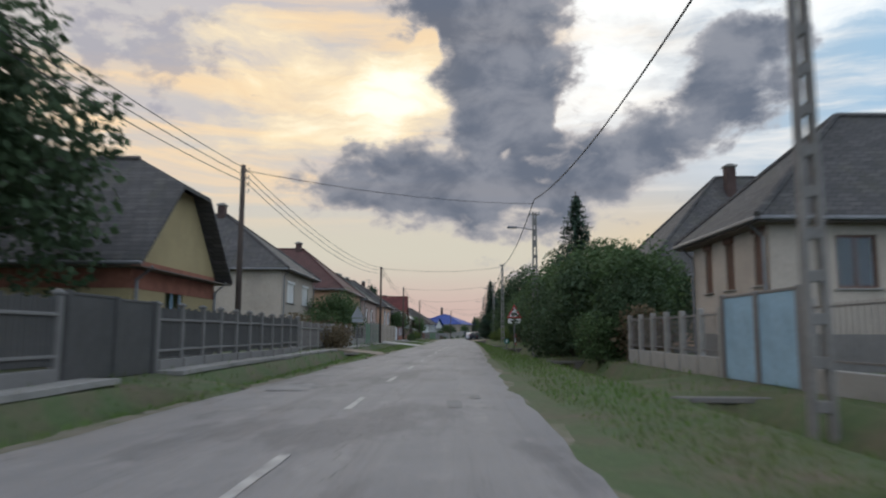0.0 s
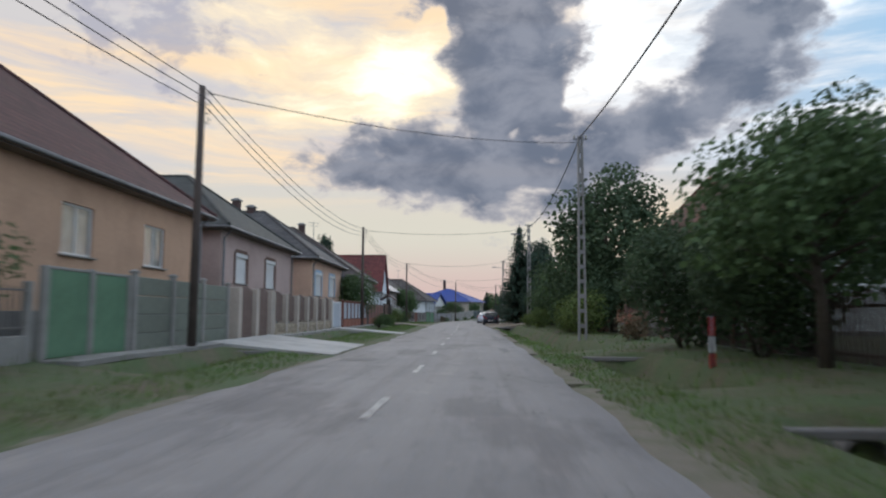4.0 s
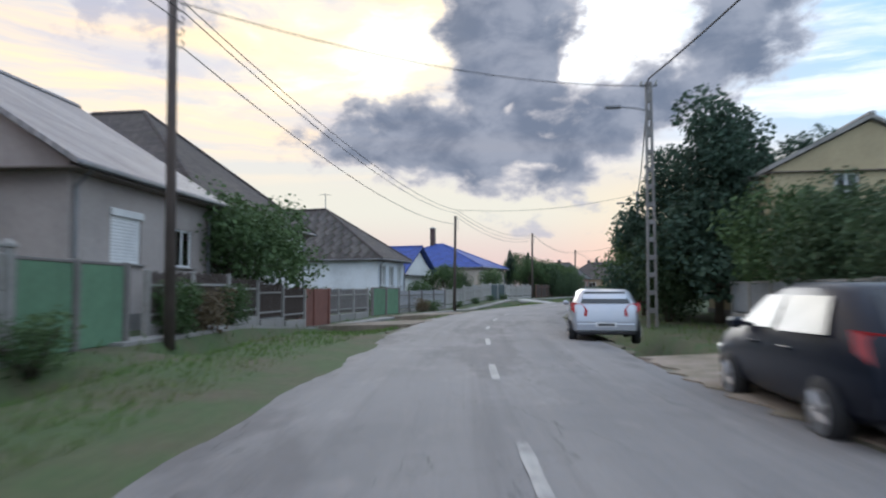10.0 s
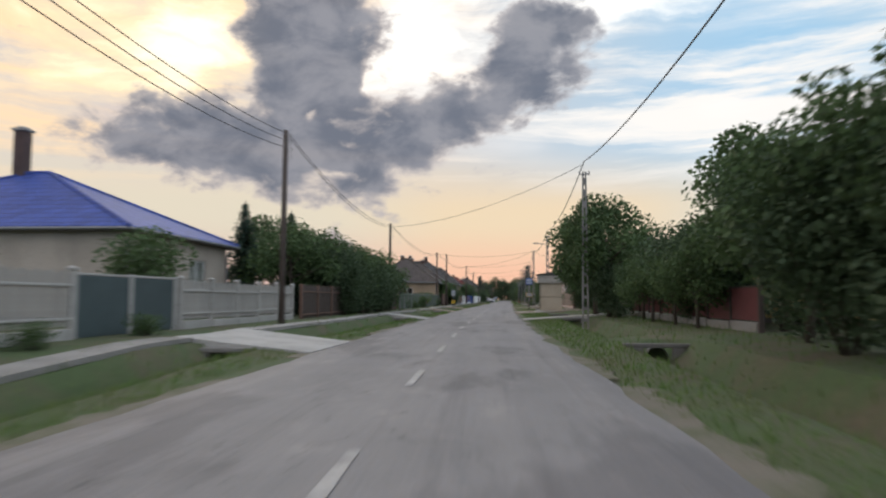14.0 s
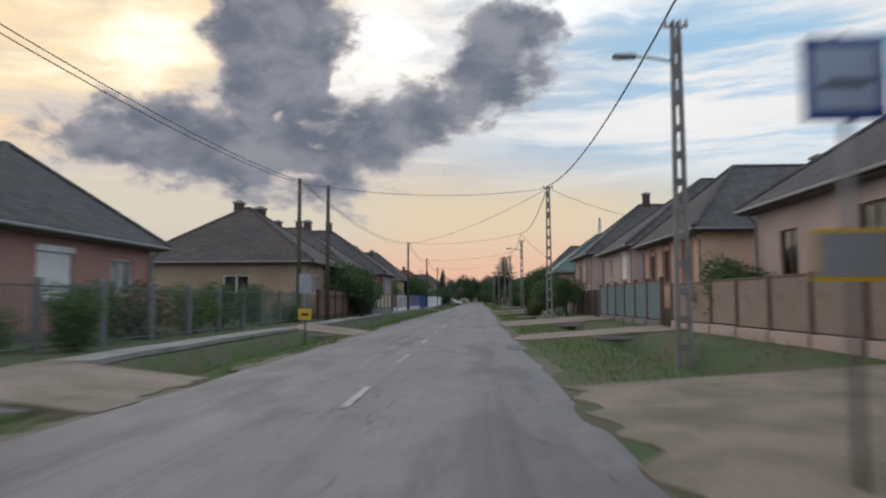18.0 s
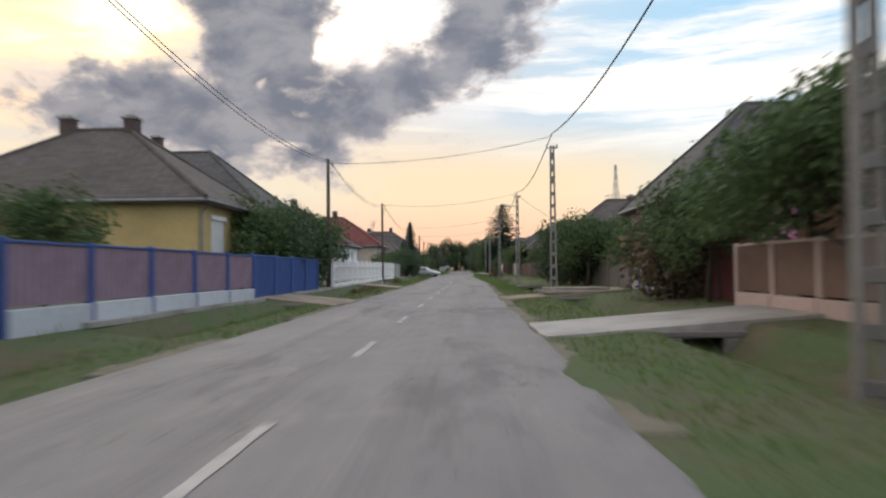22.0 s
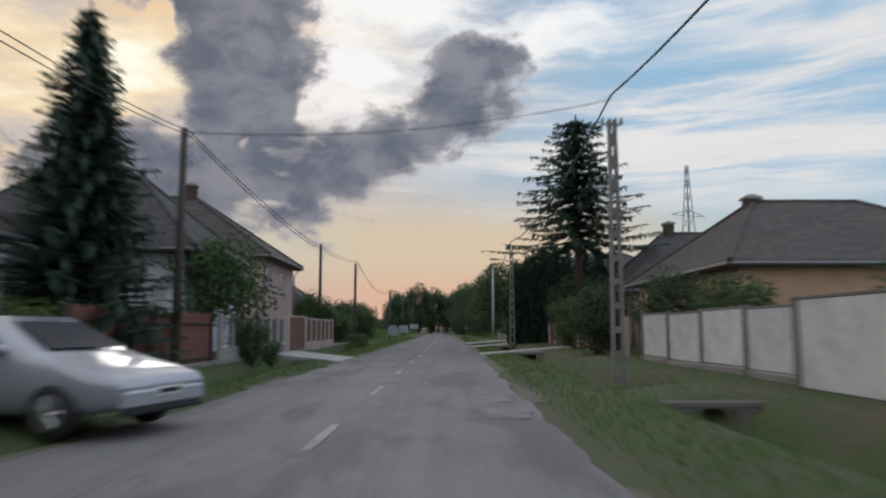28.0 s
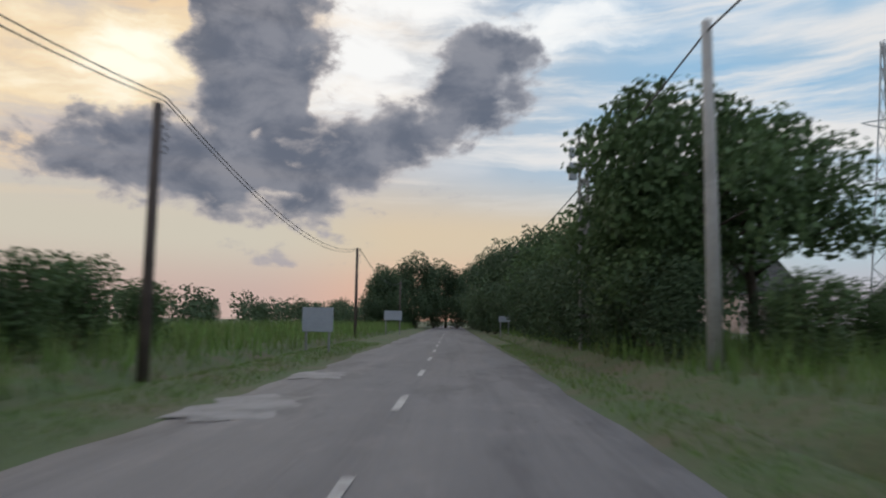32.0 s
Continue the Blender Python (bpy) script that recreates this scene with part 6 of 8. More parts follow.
# ---- trees and shrubs ----
def leaf_cloud(rng, centres, n, size, squash=1.0, droop=0.0):
    """Many small two-sided leaves scattered in lumps; centres are (x, y, z, radius)."""
    b = Build()
    wts = [c[3] ** 2 for c in centres]
    picks = rng.choices(range(len(centres)), wts, k=n)
    for k in picks:
        cx, cy, cz, r = centres[k]
        while True:
            v = Vector((rng.gauss(0, 1), rng.gauss(0, 1), rng.gauss(0, 1)))
            if v.length > 0.01:
                break
        v.normalize()
        rr = r * (1 - 0.55 * rng.random() ** 2.2)
        p = Vector((cx, cy, cz)) + Vector((v.x * rr, v.y * rr, v.z * rr * squash))
        a = Vector((rng.uniform(-1, 1), rng.uniform(-1, 1), rng.uniform(-0.7, 0.4) - droop)).normalized()
        nrm = (v + Vector((rng.uniform(-1, 1), rng.uniform(-1, 1), rng.uniform(-0.4, 1.2)))).normalized()
        c = a.cross(nrm)
        if c.length < 0.05:
            continue
        c.normalize()
        L = size * rng.uniform(0.6, 1.35)
        w = L * 0.42
        b.quad(p, p + a * L * 0.5 + c * w, p + a * L, p + a * L * 0.5 - c * w)
    return b


def tree_mesh(seed, h, r, trunk, n, size, kind="broad"):
    """Trunk and crown builds for a broadleaf tree of height h and crown radius r."""
    rng = random.Random(seed)
    t = Build()
    lumps = []
    if kind == "broad":
        top = h * 0.62
        t.tube([(0, 0, -0.1), (0.05, 0.02, trunk), (0.1 * r, -0.05, top)], [0.045 * h * 0.55, 0.035 * h * 0.55, 0.012 * h], 8)
        for i in range(11):
            w = i * 2.4 + rng.uniform(-0.4, 0.4)
            z0 = trunk + (top - trunk) * (0.1 + 0.8 * i / 11)
            rad = r * rng.uniform(0.5, 0.88) * (1.0 if i < 7 else 0.7)
            e = Vector((math.cos(w) * rad, math.sin(w) * rad, z0 + h * rng.uniform(0.06, 0.2)))
            t.tube([(0.04, 0, z0), (e.x * 0.5, e.y * 0.5, z0 + (e.z - z0) * 0.65), e], [0.018 * h * 0.5, 0.011 * h * 0.5, 0.004 * h * 0.5], 5)
            for _ in range(3):
                lumps.append((e.x + rng.uniform(-0.25, 0.25) * r, e.y + rng.uniform(-0.25, 0.25) * r, e.z + rng.uniform(-0.08, 0.12) * h, r * rng.uniform(0.20, 0.36)))
        for i in range(7):
            w = rng.uniform(0, 6.3)
            q = r * rng.uniform(0, 0.5)
            lumps.append((math.cos(w) * q, math.sin(w) * q, h * rng.uniform(0.66, 0.9), r * rng.uniform(0.26, 0.4)))
    else:       # shrub: many stems from the ground
        for i in range(8):
            w = i * 0.8 + rng.uniform(-0.3, 0.3)
            rad = r * rng.uniform(0.35, 0.8)
            z = h * rng.uniform(0.4, 0.8)
            t.tube([(math.cos(w) * 0.08, math.sin(w) * 0.08, -0.1), (math.cos(w) * rad * 0.5, math.sin(w) * rad * 0.5, z * 0.55), (math.cos(w) * rad, math.sin(w) * rad, z)], [0.03, 0.02, 0.008], 5)
            lumps.append((math.cos(w) * rad, math.sin(w) * rad, z, r * rng.uniform(0.3, 0.45)))
            lumps.append((math.cos(w) * rad * 0.6, math.sin(w) * rad * 0.6, h * rng.uniform(0.2, 0.5), r * rng.uniform(0.35, 0.5)))
        for i in range(5):
            lumps.append((rng.uniform(-0.4, 0.4) * r, rng.uniform(-0.4, 0.4) * r, h * rng.uniform(0.6, 0.85), r * rng.uniform(0.3, 0.42)))
    return t, leaf_cloud(rng, lumps, n, size)


def conifer_mesh(seed, h, r, n_tier, gap=0.0, thuja=False, wide=1.0, power=0.85, droop=1.0):
    rng = random.Random(seed)
    t, b = Build(), Build()
    t.tube([(0, 0, -0.1), (0, 0, h * 0.5), (0, 0, h * 0.98)], [0.02 * h, 0.012 * h, 0.003 * h], 8)
    if thuja:
        lumps = []
        for i in range(26):
            z = h * (0.04 + 0.92 * i / 26)
            q = r * (1.0 if z < h * 0.55 else (1 - (z - h * 0.55) / (h * 0.5)) ** 0.7)
            for _ in range(3):
                w = rng.uniform(0, 6.3)
                lumps.append((math.cos(w) * q * 0.55, math.sin(w) * q * 0.55, z, q * 0.5 + 0.05))
        return t, leaf_cloud(rng, lumps, 9000, 0.10, 1.6, -2.2)
    for i in range(n_tier):
        f = i / n_tier
        z = h * (0.08 + gap + (0.9 - gap) * f)
        rad = r * (1 - f) ** power * rng.uniform(0.8, 1.12) + 0.12
        m = 9 if f < 0.6 else 7
        for j in range(m):
            w = 6.283 * j / m + rng.uniform(-0.25, 0.25) + i
            L = rad * rng.uniform(0.75, 1.1)
            d = Vector((math.cos(w), math.sin(w), 0))
            tip = d * L + Vector((0, 0, z - 0.16 * droop * L))
            mid = d * L * 0.55 + Vector((0, 0, z - 0.20 * droop * L))
            t.tube([(0, 0, z), mid, tip], [0.018 + 0.01 * L, 0.012, 0.004], 4, cap=False)
            side = Vector((-d.y, d.x, 0))
            q = max(5, int(L / 0.12))
            for k in range(q):
                u = (k + 0.4) / q
                p = Vector((0, 0, z)).lerp(mid, u / 0.55) if u < 0.55 else mid.lerp(tip, (u - 0.55) / 0.45)
                for sg in (-1, 1):
                    ln = wide * (0.14 + 0.26 * (1 - u)) * min(1.0, L) * rng.uniform(0.7, 1.2)
                    a = (side * sg + d * 0.7 + Vector((0, 0, rng.uniform(-0.55, 0.1)))).normalized()
                    c = a.cross(Vector((rng.uniform(-0.3, 0.3), rng.uniform(-0.3, 0.3), 1))).normalized()
                    b.quad(p, p + a * ln * 0.5 + c * 0.05 * wide, p + a * ln, p + a * ln * 0.5 - c * 0.05 * wide)
                if rng.random() < 0.6:
                    a = (d * 0.3 + Vector((0, 0, -1))).normalized()
                    c = side
                    b.quad(p, p + a * 0.14 * wide * droop + c * 0.05 * wide, p + a * 0.3 * wide * droop, p + a * 0.14 * wide * droop - c * 0.05 * wide)
    return t, b


PLANTS = {}


def proto(key, builds, leaf, label, category):
    t, c = builds
    P = thing(category.replace(" ", "_"), Matrix.Translation((0, 0, -900)), label, category)
    part("trunk" if category == "tree" or category == "conifer" else "stem", t, BARK, P, smooth=True)
    part("crown" if category in ("tree", "conifer") else "foliage", c, leaf, P)
    PLANTS[key] = [P, False]
    return P


def plant(key, s, d, scale=1.0, tall=1.0, label="", group="", turn=None):
    P, used = PLANTS[key]
    rng = random.Random(int(s * 13 + d * 71))
    w = rng.uniform(0, 360) if turn is None else turn
    m = along(s, d, ground_z(s, d) - 0.04, w) @ Matrix.Diagonal((scale, scale, scale * tall, 1))
    if not used:
        P.matrix_world = m
        PLANTS[key][1] = True
        ob = P
    else:
        sc = P.scale.copy()
        P.scale = (1, 1, 1)
        ob = copy_thing(P, m)
        P.scale = sc
    tagged(ob, label or P["label"], "", group)
    return ob


proto("ash", tree_mesh(11, 8.0, 3.2, 1.8, 8200, 0.21), LEAF, "broadleaf tree with a loose green crown", "tree")
proto("plum", tree_mesh(12, 5.0, 2.3, 1.1, 6000, 0.15), LEAF, "small garden tree with dense green leaves", "tree")
proto("walnut", tree_mesh(13, 9.0, 4.0, 1.6, 10500, 0.23), LEAF_DARK, "large dark green broadleaf tree", "tree")
proto("thicket", tree_mesh(14, 5.0, 2.6, 0.4, 8000, 0.16, "shrub"), LEAF_DARK, "tall dense dark shrub by the fence", "shrub")
proto("bush", tree_mesh(15, 2.4, 1.4, 0.2, 3600, 0.11, "shrub"), LEAF, "rounded green garden bush", "shrub")
proto("bright", tree_mesh(16, 2.0, 1.2, 0.2, 2800, 0.1, "shrub"), LEAF_BRIGHT, "light green leafy bush", "shrub")
proto("low", tree_mesh(17, 0.8, 0.7, 0.1, 1200, 0.07, "shrub"), LEAF, "low green shrub along the fence", "shrub")
proto("dry", tree_mesh(18, 1.5, 1.1, 0.1, 1200, 0.13, "shrub"), DRY, "brownish dry brush by the fence", "shrub")
proto("spruce", conifer_mesh(21, 10.0, 2.9, 30, wide=1.5, power=0.8), NEEDLE, "dark green spruce with drooping branches", "conifer")
proto("fir", conifer_mesh(22, 13.0, 4.3, 15, 0.36, wide=1.75, power=0.5, droop=0.6), NEEDLE, "tall open-branched dark fir", "conifer")
proto("pine", tree_mesh(26, 8.0, 2.6, 0.5, 13000, 0.17), NEEDLE, "broad dark bluish conifer with a ragged crown", "conifer")
proto("thuja", conifer_mesh(23, 6.2, 0.78, 0, thuja=True), THUJA, "dense columnar dark green thuja", "conifer")
proto("poppies", tree_mesh(24, 1.1, 0.9, 0.1, 190, 0.10, "shrub"), FLOWER_RED, "orange red garden flowers", "flowers")
proto("daisies", tree_mesh(25, 0.8, 0.7, 0.1, 130, 0.10, "shrub"), FLOWER_WHITE, "white flower heads beside the drive", "flowers")

for row in (
    # left, in order
    ("walnut", 13.5, -11.0, 0.95), ("ash", 11.0, -12.5, 0.9), ("dry", 38, -8.6, 1.3), ("dry", 39.6, -7.0, 0.95), ("dry", 41.4, -7.0, 0.85), ("bush", 44.5, -8.9, 1.0), ("dry", 44, -8.4, 1.2), ("plum", 50.8, -8.9, 0.85), ("bush", 53.5, -8.7, 1.1), ("plum", 55.5, -9.0, 0.8),
    ("thuja", 112.8, -12.8, 1.38), ("thuja", 114.3, -13.6, 1.45), ("plum", 97.6, -7.9, 0.85), ("low", 100, -6.2, 1.0), ("bush", 103.5, -6.1, 0.55), ("low", 107, -6.2, 1.1), ("bright", 109, -6.2, 0.6), ("bright", 115.9, -6.3, 0.8), ("low", 118.5, -6.2, 0.9), ("low", 121, -6.2, 0.8), ("low", 124, -6.2, 1.0), ("bush", 129.6, -6.7, 0.55), ("dry", 131, -6.7, 0.7), ("bush", 133.0, -6.9, 0.5),
    ("plum", 136.0, -8.4, 0.95), ("plum", 139.0, -8.6, 1.0), ("ash", 136.5, -10.5, 0.6), ("bush", 146, -9.4, 0.7), ("bush", 156, -9.8, 0.7), ("dry", 158, -7.6, 0.6), ("low", 160, -7.7, 1.0), ("bush", 163, -9.8, 0.9), ("plum", 169, -10.2, 0.75), ("thicket", 176, -11.5, 0.55), ("bush", 184, -11.0, 1.3), ("low", 167, -8.2, 0.7), ("low", 171, -8.2, 0.7), ("low", 175, -8.2, 0.7), ("low", 179, -8.2, 0.7),
    ("plum", 197.5, -10.4, 1.05), ("spruce", 199.5, -11.2, 0.58), ("spruce", 197.0, -12.8, 0.6), ("ash", 200.5, -12.5, 0.7), ("thicket", 200.5, -9.8, 0.9), ("thicket", 202, -10.6, 0.95), ("plum", 204.5, -9.6, 0.95), ("spruce", 205, -12.5, 0.5), ("plum", 208, -9.6, 1.0), ("thicket", 203.4, -8.5, 0.68), ("thicket", 206.4, -8.4, 0.72), ("thicket", 210.0, -8.3, 0.7), ("plum", 213.0, -8.3, 0.72), ("thicket", 200.6, -8.5, 0.6), ("thicket", 211, -9.9, 0.8), ("spruce", 208.5, -13.0, 0.55), ("plum", 214, -9.2, 0.9), ("thicket", 217.5, -10.5, 0.8), ("plum", 221, -10.5, 0.6),
    ("bush", 220.5, -9.0, 0.5), ("bright", 222.2, -9.1, 0.62), ("low", 223.5, -8.9, 1.3), ("bush", 225.0, -9.2, 0.55), ("bright", 226.6, -9.0, 0.55), ("low", 228.0, -8.8, 1.4), ("bush", 229.6, -9.1, 0.5), ("low", 227.0, -8.0, 0.7), ("bright", 231.0, -9.3, 0.5), ("bush", 231.5, -7.9, 0.5), ("bush", 233.5, -8.9, 0.62), ("dry", 236, -8.9, 1.0), ("bright", 239, -8.8, 0.8), ("bush", 242, -9.0, 0.7), ("bush", 246, -9.1, 0.7), ("low", 249, -8.6, 1.2),
    ("plum", 259.5, -8.6, 0.72), ("plum", 262.3, -8.4, 0.75), ("thicket", 264.5, -8.2, 0.7), ("plum", 267.5, -8.4, 0.66), ("thicket", 261.0, -7.2, 0.5), ("plum", 284.5, -9.0, 0.7), ("thicket", 288, -9.2, 0.6), ("plum", 292.5, -9.5, 0.65), ("plum", 304.6, -8.8, 0.85), ("thicket", 306.8, -8.4, 0.82), ("thicket", 309.4, -8.4, 0.85), ("thicket", 311.8, -8.2, 0.85), ("plum", 314.5, -8.2, 0.9), ("thicket", 317.5, -8.4, 0.75),
    ("bush", 345, -7.6, 0.9), ("low", 330, -6.1, 0.8), ("dry", 333, -5.9, 0.5), ("dry", 338, -5.9, 0.5), ("bright", 341, -6.0, 0.4), ("plum", 349, -8.3, 0.6), ("thicket", 358.5, -7.6, 0.66), ("thicket", 361.0, -6.9, 0.72), ("thicket", 363.0, -7.4, 0.74), ("plum", 364.6, -7.6, 0.68), ("thicket", 366.2, -6.6, 0.6), ("thicket", 354, -7.6, 0.5), ("spruce", 384.0, -8.0, 0.86), ("spruce", 384.9, -8.3, 0.78), ("spruce", 386.2, -9.5, 0.55), ("bright", 381.5, -7.6, 0.8), ("plum", 391.2, -7.4, 0.85), ("bush", 394.2, -6.2, 0.4), ("bush", 392, -6.3, 0.6), ("plum", 411.5, -8.0, 0.7), ("thicket", 413.5, -8.5, 0.55), ("bush", 416, -7.0, 0.9), ("bush", 419, -6.9, 0.75), ("bright", 412, -5.6, 0.5), ("bush", 413.6, -5.5, 0.55), ("bush", 415.2, -5.4, 0.5), ("thicket", 424, -8.5, 0.5), ("plum", 427, -9, 0.6), ("thicket", 428.5, -8.6, 0.7), ("plum", 431.0, -8.2, 0.68), ("plum", 433.2, -7.6, 0.7), ("thicket", 435.4, -8.2, 0.75), ("thicket", 438.0, -8.6, 0.7), ("bush", 438, -7.5, 1.0), ("thicket", 446, -10, 0.45), ("thicket", 452, -11, 0.42), ("bush", 447, -9.2, 1.0), ("bush", 450.5, -9.8, 1.1), ("bush", 454, -9.5, 0.9),
    # right, in order
    ("bush", 24.8, 4.9, 0.8), ("thicket", 25.8, 6.2, 0.66), ("plum", 27.2, 6.6, 0.95), ("thicket", 28.0, 5.2, 0.8), ("plum", 29.2, 5.9, 1.0), ("ash", 31.0, 6.8, 0.66), ("thicket", 30.8, 4.9, 0.7), ("thicket", 32.0, 6.6, 0.95), ("plum", 30.4, 8.0, 0.95), ("thicket", 29.2, 8.4, 0.8), ("plum", 33.4, 6.4, 1.0), ("dry", 24.2, 6.2, 1.2), ("plum", 36.0, 5.8, 1.05), ("thicket", 33.5, 4.7, 0.85), ("thicket", 35.5, 6.2, 0.85), ("thicket", 37.5, 6.6, 0.75), ("plum", 40.5, 5.6, 0.9), ("walnut", 45, 7.5, 0.7), ("thicket", 43, 5.6, 0.8), ("thicket", 47, 5.9, 0.85), ("spruce", 40.6, 7.0, 0.95), ("walnut", 51, 8.2, 0.75), ("thicket", 50.5, 5.9, 0.8), ("plum", 57, 6.4, 1.0), ("thicket", 60, 6.6, 0.8), ("walnut", 62, 8.8, 0.7), ("thicket", 64.5, 6.4, 0.75), ("dry", 69.5, 6.3, 0.7), 
    ("walnut", 80.5, 8.0, 0.98), ("thicket", 78.8, 7.0, 0.8), ("bright", 77.5, 6.0, 1.1), ("bright", 79.2, 6.2, 1.0), ("bright", 80.8, 5.9, 0.9), ("bush", 82.5, 6.2, 1.0), ("thicket", 86.5, 7.2, 0.75), ("ash", 89, 7.8, 0.72), ("thicket", 91, 7.2, 0.72), ("bright", 93.5, 5.8, 0.75), ("plum", 94.5, 7.8, 0.95), ("thicket", 96.5, 7.2, 0.72), ("plum", 99.0, 7.4, 0.85), ("thicket", 102.5, 7.8, 0.7), ("bright", 99.2, 5.6, 0.6), ("spruce", 107.6, 8.0, 0.6), ("spruce", 110.5, 8.0, 0.8), ("spruce", 112.2, 8.6, 0.8), ("spruce", 114.6, 9.4, 0.72), ("spruce", 112.0, 6.0, 0.98), ("pine", 113.6, 7.4, 1.05), ("pine", 110.6, 7.4, 0.85), ("thicket", 115.2, 6.7, 0.75), ("spruce", 117.5, 11, 0.7), ("thicket", 118, 7.4, 0.6), ("thicket", 120.3, 7.9, 0.62),
    ("thicket", 124, 9.2, 0.6), ("thicket", 128, 8.7, 0.72), ("thicket", 131.5, 8.6, 0.8), ("plum", 134.5, 8.4, 0.9), ("bush", 126.5, 8.2, 0.9), ("pine", 139.6, 7.6, 1.0), ("pine", 141.4, 9.0, 1.02), ("pine", 142.6, 6.4, 0.85), ("pine", 138.2, 9.6, 0.8), ("thicket", 140.0, 6.0, 0.66), ("plum", 144, 5.6, 0.8), ("thicket", 147, 6.2, 0.62), ("plum", 150, 6.4, 0.7), ("thicket", 153, 6.4, 0.7), ("thicket", 156, 6.2, 0.8), ("ash", 160.5, 7.2, 0.7), ("thicket", 159, 6.8, 0.95), ("thicket", 162, 7.2, 0.8), ("ash", 171.5, 7.6, 0.7), ("ash", 174.5, 7.0, 0.74), ("thicket", 172.5, 6.4, 0.75), ("thicket", 175.5, 6.2, 0.85), ("plum", 178.5, 6.8, 0.95), ("thicket", 180, 7.8, 0.7), ("plum", 186, 6.5, 0.6), ("thicket", 187.5, 7.8, 0.85), ("thicket", 190.5, 7.8, 0.8), ("thicket", 193.5, 7.9, 0.85), ("ash", 184.5, 8.6, 0.8), ("plum", 189, 6.5, 0.55), ("ash", 191.0, 8.8, 0.62), ("plum", 192.5, 6.4, 0.6), ("plum", 195.5, 6.6, 0.6), ("ash", 200.5, 5.8, 0.84), ("thicket", 199.5, 6.0, 0.6), ("ash", 204.5, 5.6, 0.84), ("thicket", 206, 6.6, 0.75), ("plum", 209.5, 6.4, 0.85), ("thicket", 213, 7.4, 0.7), ("walnut", 222.5, 8.4, 0.72), ("thicket", 226, 7.4, 0.7), ("bush", 229, 7.6, 0.8), ("bush", 238.6, 7.4, 0.8), ("plum", 239.8, 7.6, 0.5),
    ("plum", 262.8, 5.6, 0.55), ("bush", 265, 5.4, 0.6), ("bright", 279.5, 5.6, 1.0), ("bush", 282.2, 5.8, 1.2), ("bright", 284.0, 6.0, 0.9), ("plum", 288.4, 6.5, 0.95), ("plum", 290.6, 7.0, 0.92), ("thicket", 271.5, 5.9, 0.58), ("thicket", 273.4, 6.0, 0.62), ("thicket", 275.2, 6.1, 0.6), ("dry", 297, 6.2, 1.6), ("plum", 295.0, 6.4, 0.75), ("thicket", 300.5, 7.6, 0.7), ("plum", 298.5, 6.1, 0.62), ("thicket", 312.5, 7.6, 0.66), ("thicket", 315.5, 7.4, 0.7), ("plum", 318.5, 6.2, 0.85), ("thicket", 316.6, 5.7, 0.7), ("thicket", 313.6, 5.9, 0.66), ("plum", 311.2, 6.2, 0.78), ("ash", 317, 9.5, 0.6), ("thicket", 321.5, 7.4, 0.7), ("plum", 325, 7.8, 0.75), ("thicket", 334.5, 7.4, 0.45), ("spruce", 341.5, 8.6, 0.42), ("thicket", 351, 7.8, 0.5), ("plum", 354, 8.4, 0.7), ("plum", 368.8, 6.9, 0.85), ("thicket", 366.6, 7.4, 0.82), ("plum", 364.2, 7.6, 0.85), ("bush", 378, 7.2, 0.9), ("bush", 387.5, 7.8, 1.0), ("thicket", 391.5, 7.6, 0.6), ("thicket", 395.8, 5.9, 0.55), ("fir", 407.5, 7.6, 1.03), ("thicket", 406.0, 8.6, 0.75), ("thicket", 409.0, 7.6, 0.8), ("thicket", 411.0, 8.6, 0.9), ("plum", 402.0, 6.2, 0.55), ("bush", 404.6, 6.4, 0.7),
    ("bush", 431.6, 5.6, 0.5), ("daisies", 429.9, 5.2, 0.9), ("low", 436, 5.6, 1.2), ("bush", 437.5, 6.4, 0.5), ("bush", 441, 9.5, 0.8),
    ("ash", 454.5, 7.6, 1.16), ("ash", 456.5, 10.4, 1.12), ("ash", 453.5, 6.0, 0.7), ("plum", 450.0, 15.4, 0.95), ("plum", 451.0, 17.4, 1.1), ("plum", 452.5, 19.6, 1.15), ("bush", 452.0, 12.6, 1.0), ("bush", 453.0, 14.2, 0.9), ("bush", 451.0, 11.0, 0.8), ("thicket", 451.5, 6.2, 0.6), ("thicket", 452.8, 9.6, 0.45), ("bush", 447.2, 7.6, 0.9), ("thicket", 455, 6.0, 0.85), ("thicket", 459, 6.0, 0.85), ("ash", 460, 8.2, 0.95), ("thicket", 463, 5.6, 0.85), ("ash", 466, 8.4, 1.0), ("thicket", 468, 5.4, 0.85), ("ash", 473, 8.4, 1.0), ("thicket", 475, 5.6, 0.95), ("ash", 481, 8.0, 1.05), ("thicket", 484, 5.6, 1.0), ("walnut", 492, 8.0, 1.0), ("thicket", 440, 15, 0.5),
    ("thicket", 494, 5.4, 1.0), ("walnut", 503, 7.0, 1.1), ("thicket", 504, 4.6, 1.1), ("walnut", 514, 6.6, 1.15), ("thicket", 514, 4.4, 1.2), ("walnut", 526, 7.0, 1.2), ("thicket", 525, 4.4, 1.2), ("walnut", 538, 7.2, 1.3), ("walnut", 552, 6.6, 1.4),
